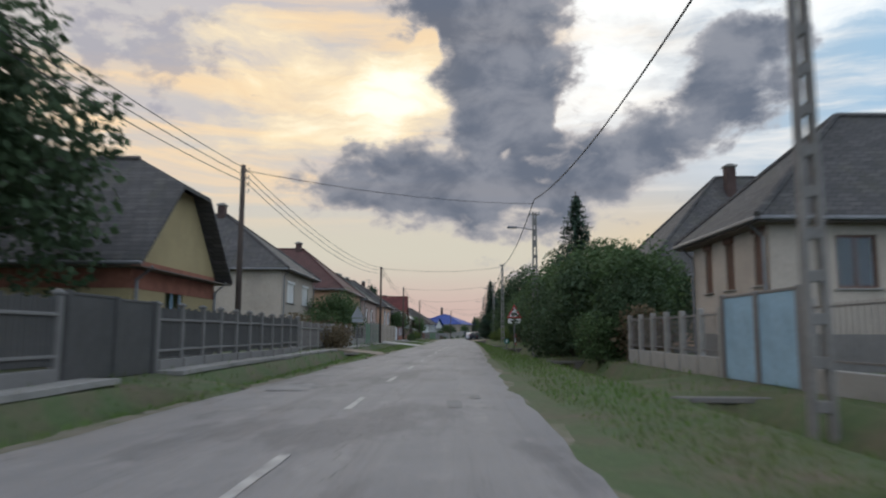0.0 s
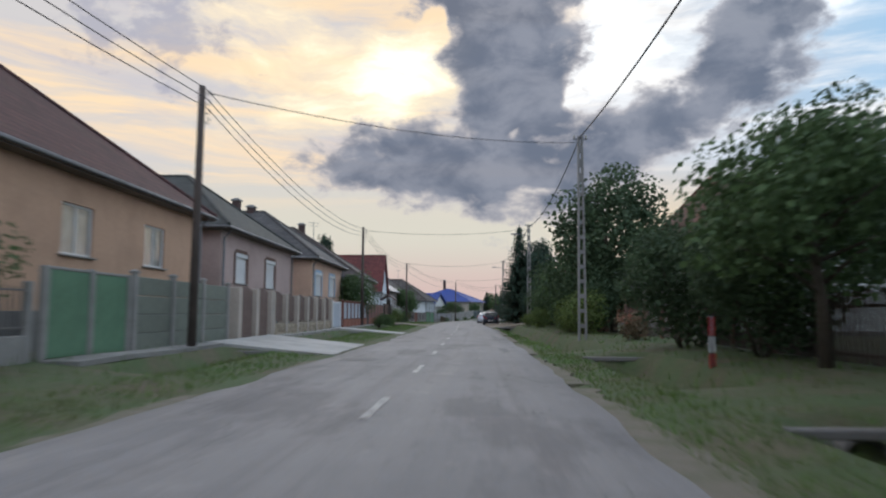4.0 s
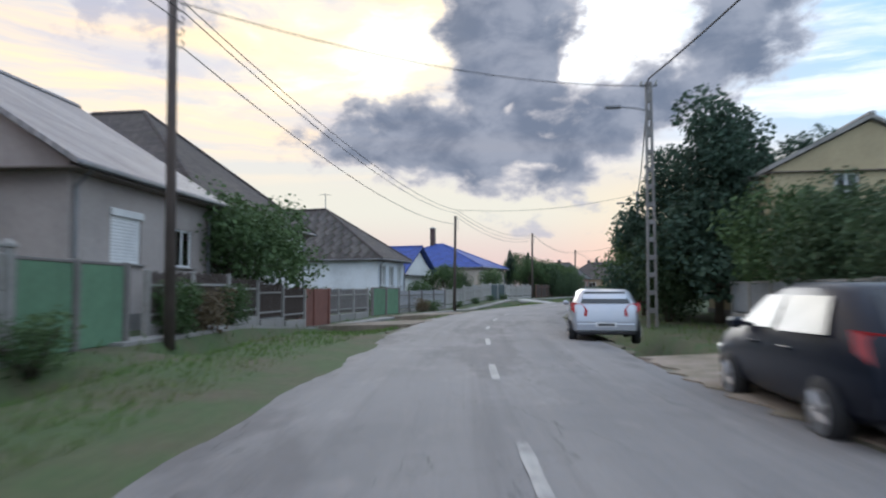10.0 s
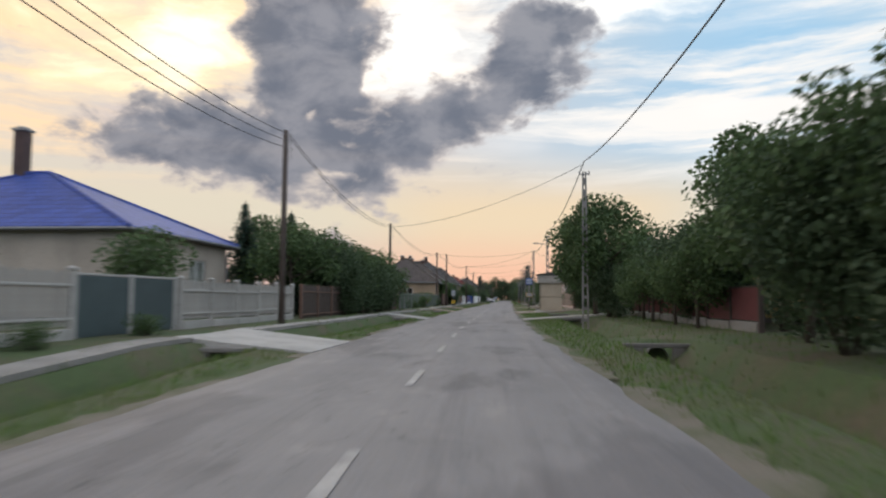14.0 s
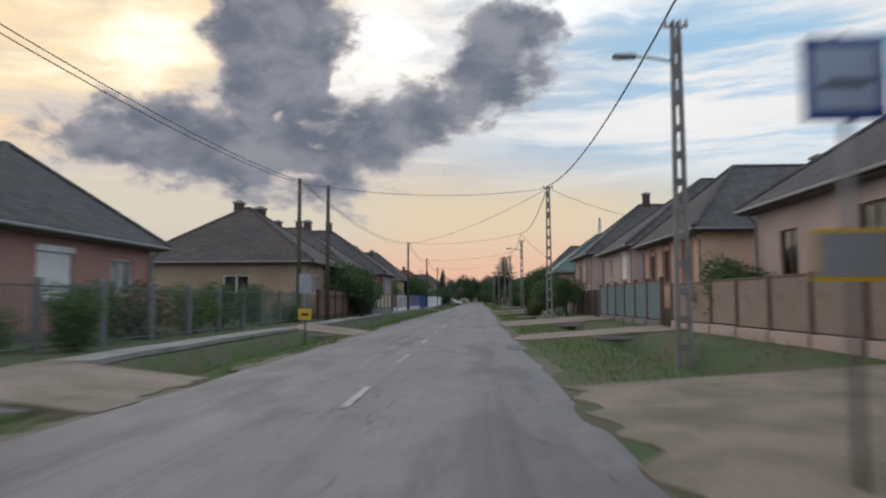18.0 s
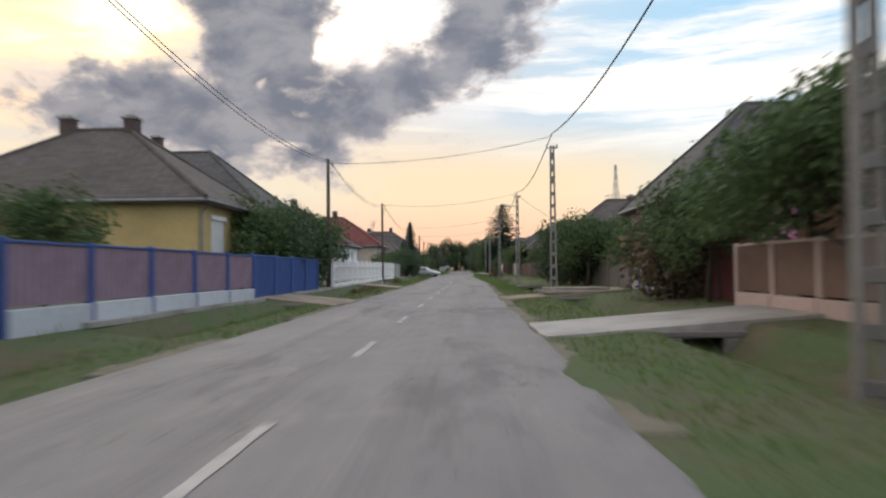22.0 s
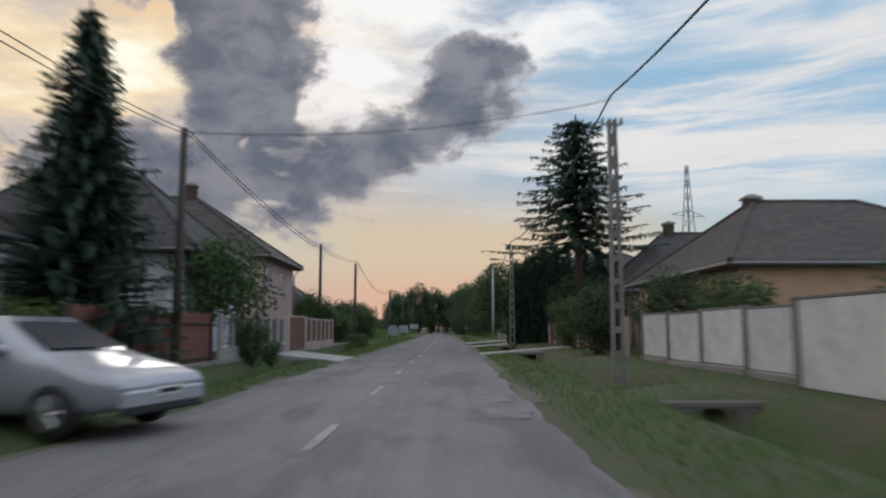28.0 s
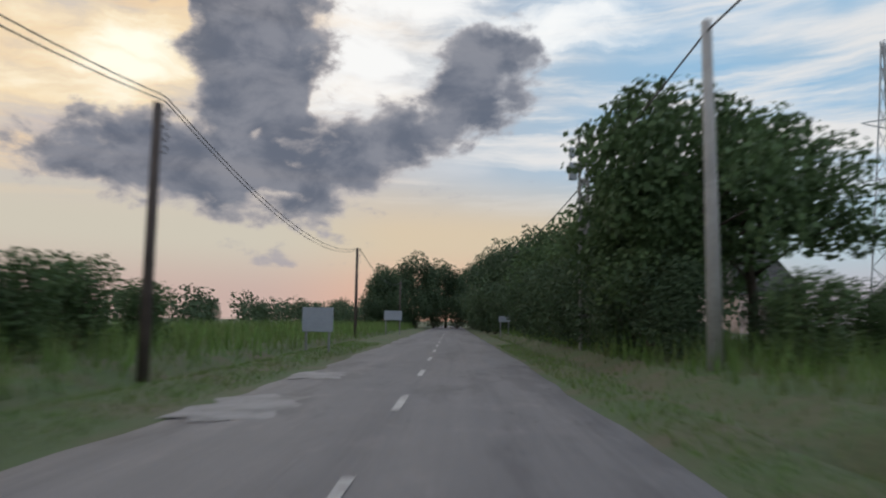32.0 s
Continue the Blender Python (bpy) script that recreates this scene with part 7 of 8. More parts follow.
    ("walnut", 556, -6.5, 1.45), ("walnut", 548, -10.5, 1.1), ("walnut", 562, -1.0, 1.4), ("walnut", 566, 4.0, 1.35), ("walnut", 568, -12.0, 1.3), ("thicket", 548, -6.0, 1.2), ("thicket", 553, -3.0, 1.2), ("thicket", 553, 1.0, 1.2), ("thicket", 553, 4.0, 1.2), ("thicket", 545, -9.0, 1.1), ("thicket", 543, -13.0, 1.0), ("thicket", 540, -17.0, 0.9), ("thicket", 536, -22.0, 0.8), ("thicket", 532, -27.0, 0.7), ("thicket", 528, -33.0, 0.7), ("thicket", 524, -40.0, 0.7), ("thicket", 545, 4.0, 1.2),
):
    plant(row[0], row[1], row[2], row[3])
for s, d, k in ((416.3, 5.1, 0.96), (416.0, 5.9, 1.0), (415.6, 6.6, 1.07), (415.0, 7.4, 1.12), (414.4, 8.2, 1.05), (413.6, 9.0, 1.06), (417.3, 5.5, 0.95), (417.0, 6.3, 1.04), (416.4, 7.1, 1.1), (415.8, 7.9, 1.06), (412.8, 9.8, 1.0), (412.0, 10.6, 1.0)):
    plant("thuja", s, d, k, group="thuja hedge")
for s, d, k in ((364.2, 4.3, 1.0), (365.6, 4.6, 1.1), (366.9, 4.2, 0.9), (370.4, 4.0, 0.9), (371.8, 4.2, 0.8), (275.6, 4.3, 0.6), (274.2, 4.5, 0.6)):
    plant("poppies", s, d, k)
    plant("bush", s + 0.15, d + 0.1, 0.52)
for i in range(8):
    plant("poppies", 311.5 + i * 0.9, -5.2 - 0.25 * (i % 2), 0.5 + 0.06 * (i % 3), 0.6)
    plant("low", 311.9 + i * 0.9, -5.4, 0.6)
for i in range(9):
    plant("daisies", 326.0 + i * 1.1, -5.7 - 0.3 * (i % 2), 0.7)
    plant("low", 326.5 + i * 1.1, -5.9, 0.6)
for s, d, k in ((266.5, 4.8, 0.5), (268.0, 4.4, 0.6), (269.6, 4.9, 0.5), (372.8, 4.4, 0.8), (263.6, 5.2, 0.8)):
    plant("daisies", s, d, k)


# ---- grass ----
def grass(n, seed, s0, s1, bands, hi, label):
    rng = np.random.default_rng(seed)
    w = np.array([b[1] - b[0] for b in bands])
    pick = rng.choice(len(bands), n, p=w / w.sum())
    lo, up = np.array([b[0] for b in bands])[pick], np.array([b[1] for b in bands])[pick]
    d, s = lo + (up - lo) * rng.random(n), s0 + (s1 - s0) * rng.random(n)
    b = Build()
    hh = hi * (0.35 + 1.0 * rng.random(n) ** 2)
    an = rng.random(n) * 6.283
    ln = rng.random(n) * 0.6
    for i in range(n):
        spans = [(a, c) for a, c, k in (DRIVE_KINDS_R if d[i] > 0 else DRIVE_KINDS_L) if k != "t"]
        if bridged(s[i], spans) > 0.5:
            continue
        sh = shift(s[i])
        if ROAD_L + sh - 0.1 < d[i] < ROAD_R + sh + 0.1:
            continue
        p = at(s[i], d[i], ground_z(s[i], d[i]) - 0.02)
        c, q = math.cos(an[i]), math.sin(an[i])
        w_ = 0.012 + 0.02 * hh[i]
        k = len(b.v)
        h = hh[i]
        b.v += [(p.x - q * w_, p.y + c * w_, p.z), (p.x + q * w_, p.y - c * w_, p.z), (p.x + c * h * ln[i], p.y + q * h * ln[i], p.z + h)]
        b.f.append((k, k + 1, k + 2))
    solid("grass", b, GRASSM, label, "grass", "stuff")


grass(300000, 5, -8, 470, [(-5.3, -3.4), (1.4, 3.4)], 0.11, "short green grass on the verges")
grass(52000, 6, -8, 500, [(-7.6, -5.2), (3.3, 7.2)], 0.17, "taller grass in the ditches and along the fences")
grass(46000, 8, 438, 560, [(-22, -5.9), (4.9, 14)], 0.8, "tall wild grass beyond the last houses")



# ---- the wooded skyline across the fields ----
def far_hedge(s0, d0, s1, d1, h, n, label, seed):
    rng = random.Random(seed)
    cen = []
    for i in range(n):
        u = i / (n - 1)
        q = at(s0 + (s1 - s0) * u, d0 + (d1 - d0) * u)
        for _ in range(2):
            z = h * rng.uniform(0.25, 0.8)
            cen.append((q.x + rng.uniform(-1.5, 1.5), q.y + rng.uniform(-1.5, 1.5), z, h * rng.uniform(0.25, 0.42)))
    solid("hedgerow", leaf_cloud(rng, cen, n * 260, 0.32), LEAF_DARK, label, "hedgerow", "stuff")


far_hedge(452, -26, 575, -9, 3.6, 52, "dark continuous hedgerow along the far fields", 71)
far_hedge(438, -38, 470, -24, 3.2, 20, "dark hedgerow behind the last garden", 72)
far_hedge(470, 16, 560, 10, 7.0, 30, "dense dark woodland edge beyond the village", 73)

# ---- drives, paths, culverts ----
for side, kinds in (("L", DRIVE_KINDS_L), ("R", DRIVE_KINDS_R)):
    for i, (a, b_, k) in enumerate(kinds):
        if k == "t":
            continue
        mat, lab = (GRAVEL, "dusty gravel drive across the ditch to a gate") if k == "g" else (PALE_CONCRETE, "pale concrete drive across the ditch")
        if side == "L":
            strip("driveway", mat, a, b_, -7.0, ROAD_L + shift(a) + 0.05, lambda s, d: ground_z(s, d) + 0.085, lab, "driveway", 0.4, 0.2 if k == "g" else 0.04, 0.25, seed=i)
        else:
            strip("driveway", mat, a, b_, ROAD_R + shift(a) - 0.05, 6.3, lambda s, d: ground_z(s, d) + 0.085, lab, "driveway", 0.4, 0.2 if k == "g" else 0.04, 0.25, seed=40 + i)


def culvert(s, d):
    """A concrete headwall with its dark pipe mouth where a drive crosses the ditch."""
    C = thing("culvert", along(s, d, ground_z(s + 0.9, d) - 0.03 - (0.62 if d > 0 else 0.48)), "concrete culvert mouth under a drive", "culvert", "culverts")
    b = Build()
    w, h = (0.85, 0.62) if d > 0 else (0.62, 0.48)
    b.box(-0.08, 0.08, -w, w, h - 0.11, h, 0.02)
    b.box(-0.08, 0.08, -w, -0.36, -0.5, h - 0.112, 0.02)
    b.box(-0.08, 0.08, 0.36, w, -0.5, h - 0.112, 0.02)
    b.box(-0.07, 0.07, -0.358, 0.358, -0.5, h - 0.52, 0.0)
    part("headwall", b, PLINTH, C)
    b = Build()
    b.tube([(0.05, 0, h / 2 - 0.05), (2.2, 0, h / 2 - 0.05)], [0.27, 0.27], 14, cap=False)
    part("pipe", b, PLINTH, C)


for a, b_, k in DRIVE_KINDS_L:
    if k != "t":
        culvert(a - 0.12, -5.75)
for a, b_ in DRIVES_R:
    culvert(a - 0.12, 4.15)
# concrete footpath on the left, in slabs between the drives
edges = [-30.0] + [v for ab in DRIVES_L for v in ab] + [430.0]
for a, b_ in zip(edges[::2], edges[1::2]):
    if b_ - a > 1.5:
        strip("footpath", CONCRETE, a + 0.05, b_ - 0.05, -7.25, -6.5, lambda s, d: ground_z(s, -7.3) + 0.03, "narrow grey concrete footpath beside the fences", "path", 1.0, 0.03, 0.1)
# dusty shoulders
for i, s in enumerate(np.arange(-6, 430, 9.0)):
    rng = random.Random(i)
    strip("road_shoulder", SHOULDER, s, s + rng.uniform(6, 9), ROAD_R + shift(s + 4) - 0.25, ROAD_R + shift(s + 4) + rng.uniform(0.12, 0.34), 0.0, "dusty gravel shoulder at the road edge", "shoulder", 0.3, 0.13, 0.06, seed=i)
    strip("road_shoulder", SHOULDER, s + 3, s + 3 + rng.uniform(3, 7), ROAD_L + shift(s + 5) - rng.uniform(0.1, 0.3), ROAD_L + shift(s + 5) + 0.2, 0.0, "dusty gravel shoulder at the road edge", "shoulder", 0.3, 0.12, 0.06, seed=i + 90)
for i, (s0, s1, d0, d1, k) in enumerate(((11, 12.2, 0.5, 0.75, "t"), (12.6, 13.4, 0.9, 1.1, "t"), (14, 16, -3.2, -2.3, "p"), (19, 20.5, -3.4, -2.6, "p"), (43, 44, 1.2, 1.6, "p"), (46, 46.8, 1.3, 1.7, "p"), (62, 63, -3.2, -2.2, "t"), (66, 69, 1.0, 1.3, "t"), (78, 82, 1.1, 1.35, "t"), (80, 81, -3.4, -2.4, "t"), (92, 93, 1.3, 1.8, "p"), (95, 96.4, 1.2, 1.7, "p"), (150, 158, 1.3, 1.7, "t"), (163, 166, 1.1, 1.6, "p"), (236, 238, 1.3, 1.9, "t"), (268, 270, 1.2, 1.9, "p"), (321, 325, 0.4, 1.5, "t"), (330, 332, 1.0, 1.8, "p"), (372, 374, 0.9, 1.7, "p"), (378.6, 380.2, 0.9, 1.7, "p"), (380.8, 382.3, 0.85, 1.5, "p"), (395, 396.4, -3.4, -1.6, "t"), (409.3, 411, 1.1, 1.7, "p"), (412, 413.8, 0.95, 1.5, "p"), (417, 418.4, 1.1, 1.8, "p"), (428, 430.3, 1.0, 1.75, "p"), (441, 444, -3.8, -2.4, "p"), (447, 449, -3.8, -2.6, "p"), (452, 458, 0.6, 1.9, "t"))):
    patch(s0, s1, d0, d1, TAR if k == "t" else PALE_PATCH, "dark tar repair in the asphalt" if k == "t" else "pale broken repair in the asphalt", i)

# ---- cars ----
PLATE = surface("plate_white", (0.7, 0.7, 0.7), 0.5, 0.05, 5, 1, 0)
TAIL = surface("red_tail_lamp", (0.36, 0.022, 0.026), 0.2, 0.05, 5, 1, 0)
HEADL = surface("clear_headlamp", (0.55, 0.57, 0.60), 0.1, 0.05, 5, 1, 0)
TINT = surface("tinted_car_glass", (0.02, 0.024, 0.028), 0.12, 0.05, 3, 1, 0, spec=0.4)
RIM = surface("alloy_rim", (0.45, 0.45, 0.46), 0.35, 0.1, 8, 1, 0, metal=0.9)


def car(label, m, paint, L=4.2, W=1.75, H=1.46, saloon=False):
    """A car along x, nose at +x. The body is swept over stations, with glass, lamps, bumpers, mirrors and wheels of its own."""
    C = thing("car", m, label, "car")
    hl = L / 2
    if saloon:
        st = [(-hl, 0.48, 0.80, 0.80), (-hl + 0.1, 0.36, 0.92, 0.92), (-hl + 0.75, 0.28, 0.98, 0.99), (-hl + 1.35, 0.26, 0.96, 1.34), (-0.35, 0.24, 0.95, H), (0.35, 0.24, 0.93, H - 0.02), (1.15, 0.25, 0.92, 0.98), (hl - 0.45, 0.28, 0.78, 0.80), (hl - 0.08, 0.36, 0.68, 0.68), (hl, 0.46, 0.60, 0.60)]
    else:
        st = [(-hl, 0.42, 0.60, 0.62), (-hl + 0.03, 0.32, 0.80, 0.82), (-hl + 0.09, 0.28, 0.97, 1.0), (-hl + 0.36, 0.26, 0.98, 1.22), (-hl + 0.62, 0.25, 0.98, H - 0.05), (-0.9, 0.25, 0.96, H), (-0.1, 0.24, 0.95, H), (0.5, 0.24, 0.94, H - 0.1), (1.15, 0.25, 0.93, 1.0), (hl - 0.45, 0.28, 0.82, 0.84), (hl - 0.08, 0.36, 0.70, 0.70), (hl, 0.46, 0.62, 0.62)]
    b = Build()
    n = 12
    for x, zb, zw, zt in st:
        e = 1 - 0.16 * (abs(x) / hl) ** 4
        w = W / 2 * e
        wt = w * (0.74 if zt > zw + 0.1 else 0.9)
        prof = [(w * 0.8, zb), (w * 0.97, zb + 0.1), (w, (zb + zw) / 2 + 0.05), (w * 0.97, zw), (wt + (w - wt) * 0.12, zt - 0.06 if zt > zw + 0.1 else zw + 0.003), (wt * 0.85, zt)]
        b.v += [(x, y, z) for y, z in prof] + [(x, -y, z) for y, z in prof[::-1]]
    for i in range(len(st) - 1):
        for j in range(n):
            k = i * n
            b.f.append((k + j, k + (j + 1) % n, k + n + (j + 1) % n, k + n + j))
    b.f += [tuple(range(n))[::-1], tuple((len(st) - 1) * n + j for j in range(n))]
    body = part("body", b, paint, C, smooth=True)
    # side glass, windscreen and rear glass lie just proud of the shell
    def pane(pts, name):
        q = Build()
        q.quad(*pts)
        q.quad(*[(p[0], p[1] * 0.985, p[2] - 0.004) for p in pts[::-1]])
        part(name, q, TINT, body)
    w0, wt = W / 2 * 0.985, W / 2 * 0.79
    xr = -hl + (1.25 if saloon else 0.52)
    for sg in (-1, 1):
        for xa, xb in ((xr + (0.1 if saloon else 0.15), -0.28), (-0.2, 0.62)):
            top_b = xb - (0.32 if xb > 0 else 0.0)
            pts = [(xa, sg * w0, 0.99), (xb + (0.22 if xb > 0 else 0), sg * w0, 0.97), (top_b, sg * (wt + 0.012), H - 0.13), (xa + (0.22 if xa < -0.5 else 0), sg * (wt + 0.012), H - 0.13)]
            pane(pts if sg < 0 else pts[::-1], "side_window")
    pane([(1.16, -0.62 * W / 1.75, 1.015), (1.16, 0.62 * W / 1.75, 1.015), (0.54, 0.53, H - 0.085), (0.54, -0.53, H - 0.085)], "windscreen")
    if saloon:
        pane([(-hl + 0.80, 0.60, 1.03), (-hl + 0.80, -0.60, 1.03), (-hl + 1.33, -0.52, 1.365), (-hl + 1.33, 0.52, 1.365)], "rear_window")
    else:
        pane([(-hl + 0.12, 0.60, 1.05), (-hl + 0.12, -0.60, 1.05), (-hl + 0.545, -0.50, H - 0.075), (-hl + 0.545, 0.50, H - 0.075)], "rear_window")
    for sg in (-1, 1):
        q = Build()
        if saloon:
            q.box(-hl - 0.012, -hl + 0.16, sg * 0.46, sg * 0.80, 0.64, 0.84, 0.03)
        else:
            q.v = [(-hl + dx, sg * y, z) for dx, y, z in ((0.0, 0.46, 0.72), (0.02, 0.44, 0.86), (0.09, 0.56, 1.02), (0.24, 0.845, 1.06), (0.17, 0.84, 0.88), (0.05, 0.70, 0.72))]
            q.v += [(x + 0.05, y * 0.96, z) for x, y, z in q.v]
            q.f = [(0, 1, 2, 3, 4, 5), (11, 10, 9, 8, 7, 6)] + [(k, (k + 1) % 6, 6 + (k + 1) % 6, 6 + k) for k in range(6)]
        part("tail_lamp", q, TAIL, body, "red tail lamp")
        q = Build()
        q.box(hl - 0.28, hl - 0.04, sg * 0.45, sg * 0.77, 0.54, 0.68, 0.04)
        part("headlamp", q, HEADL, body, "clear headlamp")
        q = Build()
        q.box(0.62, 0.80, sg * 0.86, sg * 1.02, 0.94, 1.07, 0.04)
        part("wing_mirror", q, paint, body)
        q = Build()
        for xh in (-0.55, 0.35):
            q.box(xh - 0.1, xh + 0.1, sg * (W / 2 - 0.01), sg * (W / 2 + 0.025), 0.80, 0.83, 0.008)
        part("door_handle", q, paint, body)
    for x, nm in ((-hl - 0.03, "rear_bumper"), (hl - 0.10, "front_bumper")):
        q = Build()
        q.box(x, x + 0.13, -W / 2 * 0.84, W / 2 * 0.84, 0.34, 0.56, 0.05)
        bp = part(nm, q, paint, body)
        q = Build()
        q.box(x - 0.006, x + 0.136, -W / 2 * 0.80, W / 2 * 0.80, 0.27, 0.338, 0.02)
        part("lower_trim", q, BLACK, bp, "black lower bumper trim")
    for x in (-hl - 0.045, hl + 0.032):
        q = Build()
        q.box(x, x + 0.012, -0.26, 0.26, 0.46, 0.57, 0.003)
        pl = part("number_plate", q, PLATE, body)
        q = Build()
        q.box(x - 0.003 if x < 0 else x + 0.012, x - 0.0005 if x < 0 else x + 0.0155, -0.2, 0.2, 0.49, 0.54, 0)
        part("plate_bar", q, BLACK, pl)
    for x in (-hl + 0.80, hl - 0.86):
        for sg in (-1, 1):
            y = sg * (W / 2 - 0.09)
            q = Build()
            q.tube([(x, y - 0.1, 0.31), (x, y - 0.07, 0.31), (x, y + 0.07, 0.31), (x, y + 0.1, 0.31)], [0.27, 0.31, 0.31, 0.27], 22)
            wh = part("wheel", q, BLACK, C, smooth=True)
            q = Build()
            yo = y + sg * 0.085
            for k in range(7):
                a = k * 6.283 / 7
                q.tube([(x, yo + sg * 0.02, 0.31), (x + 0.19 * math.cos(a), yo + sg * 0.02, 0.31 + 0.19 * math.sin(a))], [0.035, 0.025], 5)
            q.tube([(x, yo, 0.31), (x, yo + sg * 0.018, 0.31)], [0.205, 0.205], 20)
            part("rim", q, RIM, wh)
    return C


CAR_DARK = surface("dark_blue_car_paint", (0.010, 0.013, 0.024), 0.32, 0.05, 3, 1, 0, spec=0.2, coat=0.1)
CAR_SILVER = surface("silver_car_paint", (0.46, 0.48, 0.53), 0.3, 0.05, 3, 1, 0, metal=0.35, coat=0.8)
car("dark blue parked hatchback with its back to the road", along(122.3, 3.75, -0.1, -4), CAR_DARK)
car("silver parked hatchback on the gravel shoulder", along(134.3, 3.1, -0.1, -4), CAR_SILVER, H=1.40)
car("silver saloon parked at an angle over the verge", along(378.0, -5.6, 0.02, 256), CAR_SILVER, 4.6, 1.8, 1.42, True)

# ---- bus stop ----
def bus_shelter():
    """An open-fronted shelter: two end walls and a back of large plaster panels, a ribbed edge all round under a low roof."""
    m = along(221.35, 4.5, ground_z(221.35, 5.2) - 0.02)
    S = thing("bus_shelter", m, "beige panelled open bus shelter with a ribbed roof edge", "bus shelter")
    # near wall in shade, far wall lit: the difference is put into their colours
    for x, mat in ((-1.1, SHEL_SHADED), (0.98, SHEL_LIT)):
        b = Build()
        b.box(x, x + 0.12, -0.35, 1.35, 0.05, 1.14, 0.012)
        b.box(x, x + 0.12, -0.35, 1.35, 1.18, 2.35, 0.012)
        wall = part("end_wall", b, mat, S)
        b = Build()
        b.box(x + 0.02, x + 0.10, -0.34, 1.34, 1.13, 1.19)
        part("wall_joint", b, TIMBER_DARK, wall, "dark joint between the panels")
        b = Build()
        b.box(x + 0.01, x + 0.11, 1.351, 1.39, 0.05, 2.35, 0.008)
        part("edge_post", b, TIMBER_DARK, wall, "dark steel edge post")
    b = Build()
    b.box(-0.98, 0.98, -0.35, -0.23, 0.05, 2.35, 0.012)
    part("back_wall", b, SHEL_SHADED, S)
    for i in range(8):
        z = 2.30 + i * 0.085
        out = 0.02 * (i % 2)
        b = Build()
        b.box(-1.27, 1.27, 1.50, 1.535 + out, z, z + 0.08, 0.008)
        b.box(-1.305 - out, -1.27, -0.5, 1.535, z, z + 0.08, 0.008)
        b.box(1.27, 1.305 + out, -0.5, 1.535, z, z + 0.08, 0.008)
        part("rib", b, SHEL_ROOF, S)
    b = Build()
    b.box(-1.25, 1.25, -0.45, 1.48, 2.36, 2.42)
    part("soffit", b, TIMBER_DARK, S, "dark underside of the roof")
    b = Build()
    for z0, z1, y0, y1 in ((2.99, 3.2, 1.66, 0.4), (3.2, 2.99, 0.4, -1.0)):
        b.quad((-1.4, y0, z0), (1.4, y0, z0), (1.4, y1, z1), (-1.4, y1, z1))
        b.quad((-1.4, y1, z1 - 0.05), (1.4, y1, z1 - 0.05), (1.4, y0, z0 - 0.05), (-1.4, y0, z0 - 0.05))
    for x in (-1.4, 1.4):
        b.quad((x, 1.66, 2.94), (x, 1.66, 2.99), (x, 0.4, 3.2), (x, -0.62, 2.99), (x, -0.62, 2.94))
    b.quad((-1.4, 1.66, 2.94), (1.4, 1.66, 2.94), (1.4, 1.66, 2.99), (-1.4, 1.66, 2.99))
    part("roof", b, SLATE_DARK, S)
    b = Build()
    b.box(-0.9, 0.9, -0.22, 0.12, 0.45, 0.5, 0.015)
    part("bench", b, F_BROWN, S)
    b = Build()
    b.box(-1.25, 1.35, -0.5, 1.75, -0.2, 0.05, 0.02)
    part("floor_slab", b, PALE_CONCRETE, S)


# one plaster in two tones, tan with painted shade and cream with painted light
SHEL_SHADED = wall_paint("shelter_shaded_tan", (0.40, 0.33, 0.25))
SHEL_LIT = wall_paint("shelter_lit_cream", (0.66, 0.62, 0.48))
SHEL_ROOF = surface("shelter_grey_tin", (0.36, 0.33, 0.30), 0.6)
bus_shelter()
SIGN_BLUE = surface("sign_blue", (0.02, 0.055, 0.22), 0.4, 0.06, 5, 1, 0)
SIGN_WHITE = surface("sign_white", (0.72, 0.73, 0.75), 0.4, 0.06, 5, 1, 0)
SIGN_PANEL = surface("sign_panel", (0.30, 0.36, 0.48), 0.4, 0.06, 5, 1, 0)
# sign white lowered to blue-grey: the boards' shadow is put into the colour
SIGN_WHITE_SHADED = surface("shaded_sign_white", (0.27, 0.295, 0.33), 0.55, 0.15, 5, 1, 0)
SIGN_RED = surface("sign_red", (0.45, 0.03, 0.04), 0.4, 0.06, 5, 1, 0)
SIGN_YELLOW = surface("sign_yellow", (0.62, 0.38, 0.02), 0.5, 0.06, 5, 1, 0)
SIGN_GREY = surface("sign_back_grey", (0.33, 0.35, 0.37), 0.5, 0.1, 5, 1, 0, metal=0.5)
SIGN_GREEN = surface("sign_green", (0.01, 0.16, 0.11), 0.5, 0.06, 5, 1, 0)


def sign_post(name, label, s, d, h, faces, r=0.03):
    """A steel post with plates that face back along the road; faces are (name, y0, y1, z0, z1, out, material, shape)."""
    m = along(s, d, ground_z(s, d) - 0.03)
    S = thing(name, m, label, "road sign")
    b = Build()
    b.tube([(0, 0, 0), (0, 0, h)], [r, r], 9)
    part("post", b, STEEL, S, smooth=True)
    for nm, y0, y1, z0, z1, out, mat, shape in faces:
        b = Build()
        if shape == "tri":
            ym = (y0 + y1) / 2
            f = [(-0.04 - out, y0, z0), (-0.04 - out, y1, z0), (-0.04 - out, ym, z1)]
            k = [(p[0] + 0.006, p[1], p[2]) for p in f]
            b.quad(*f[::-1])
            b.quad(*k)
            for i in range(3):
                b.quad(f[i], f[(i + 1) % 3], k[(i + 1) % 3], k[i])
        else:
            b.box(-0.04 - out, -0.034 - out, y0, y1, z0, z1, 0.002)
        part(nm, b, mat, S)
    return S


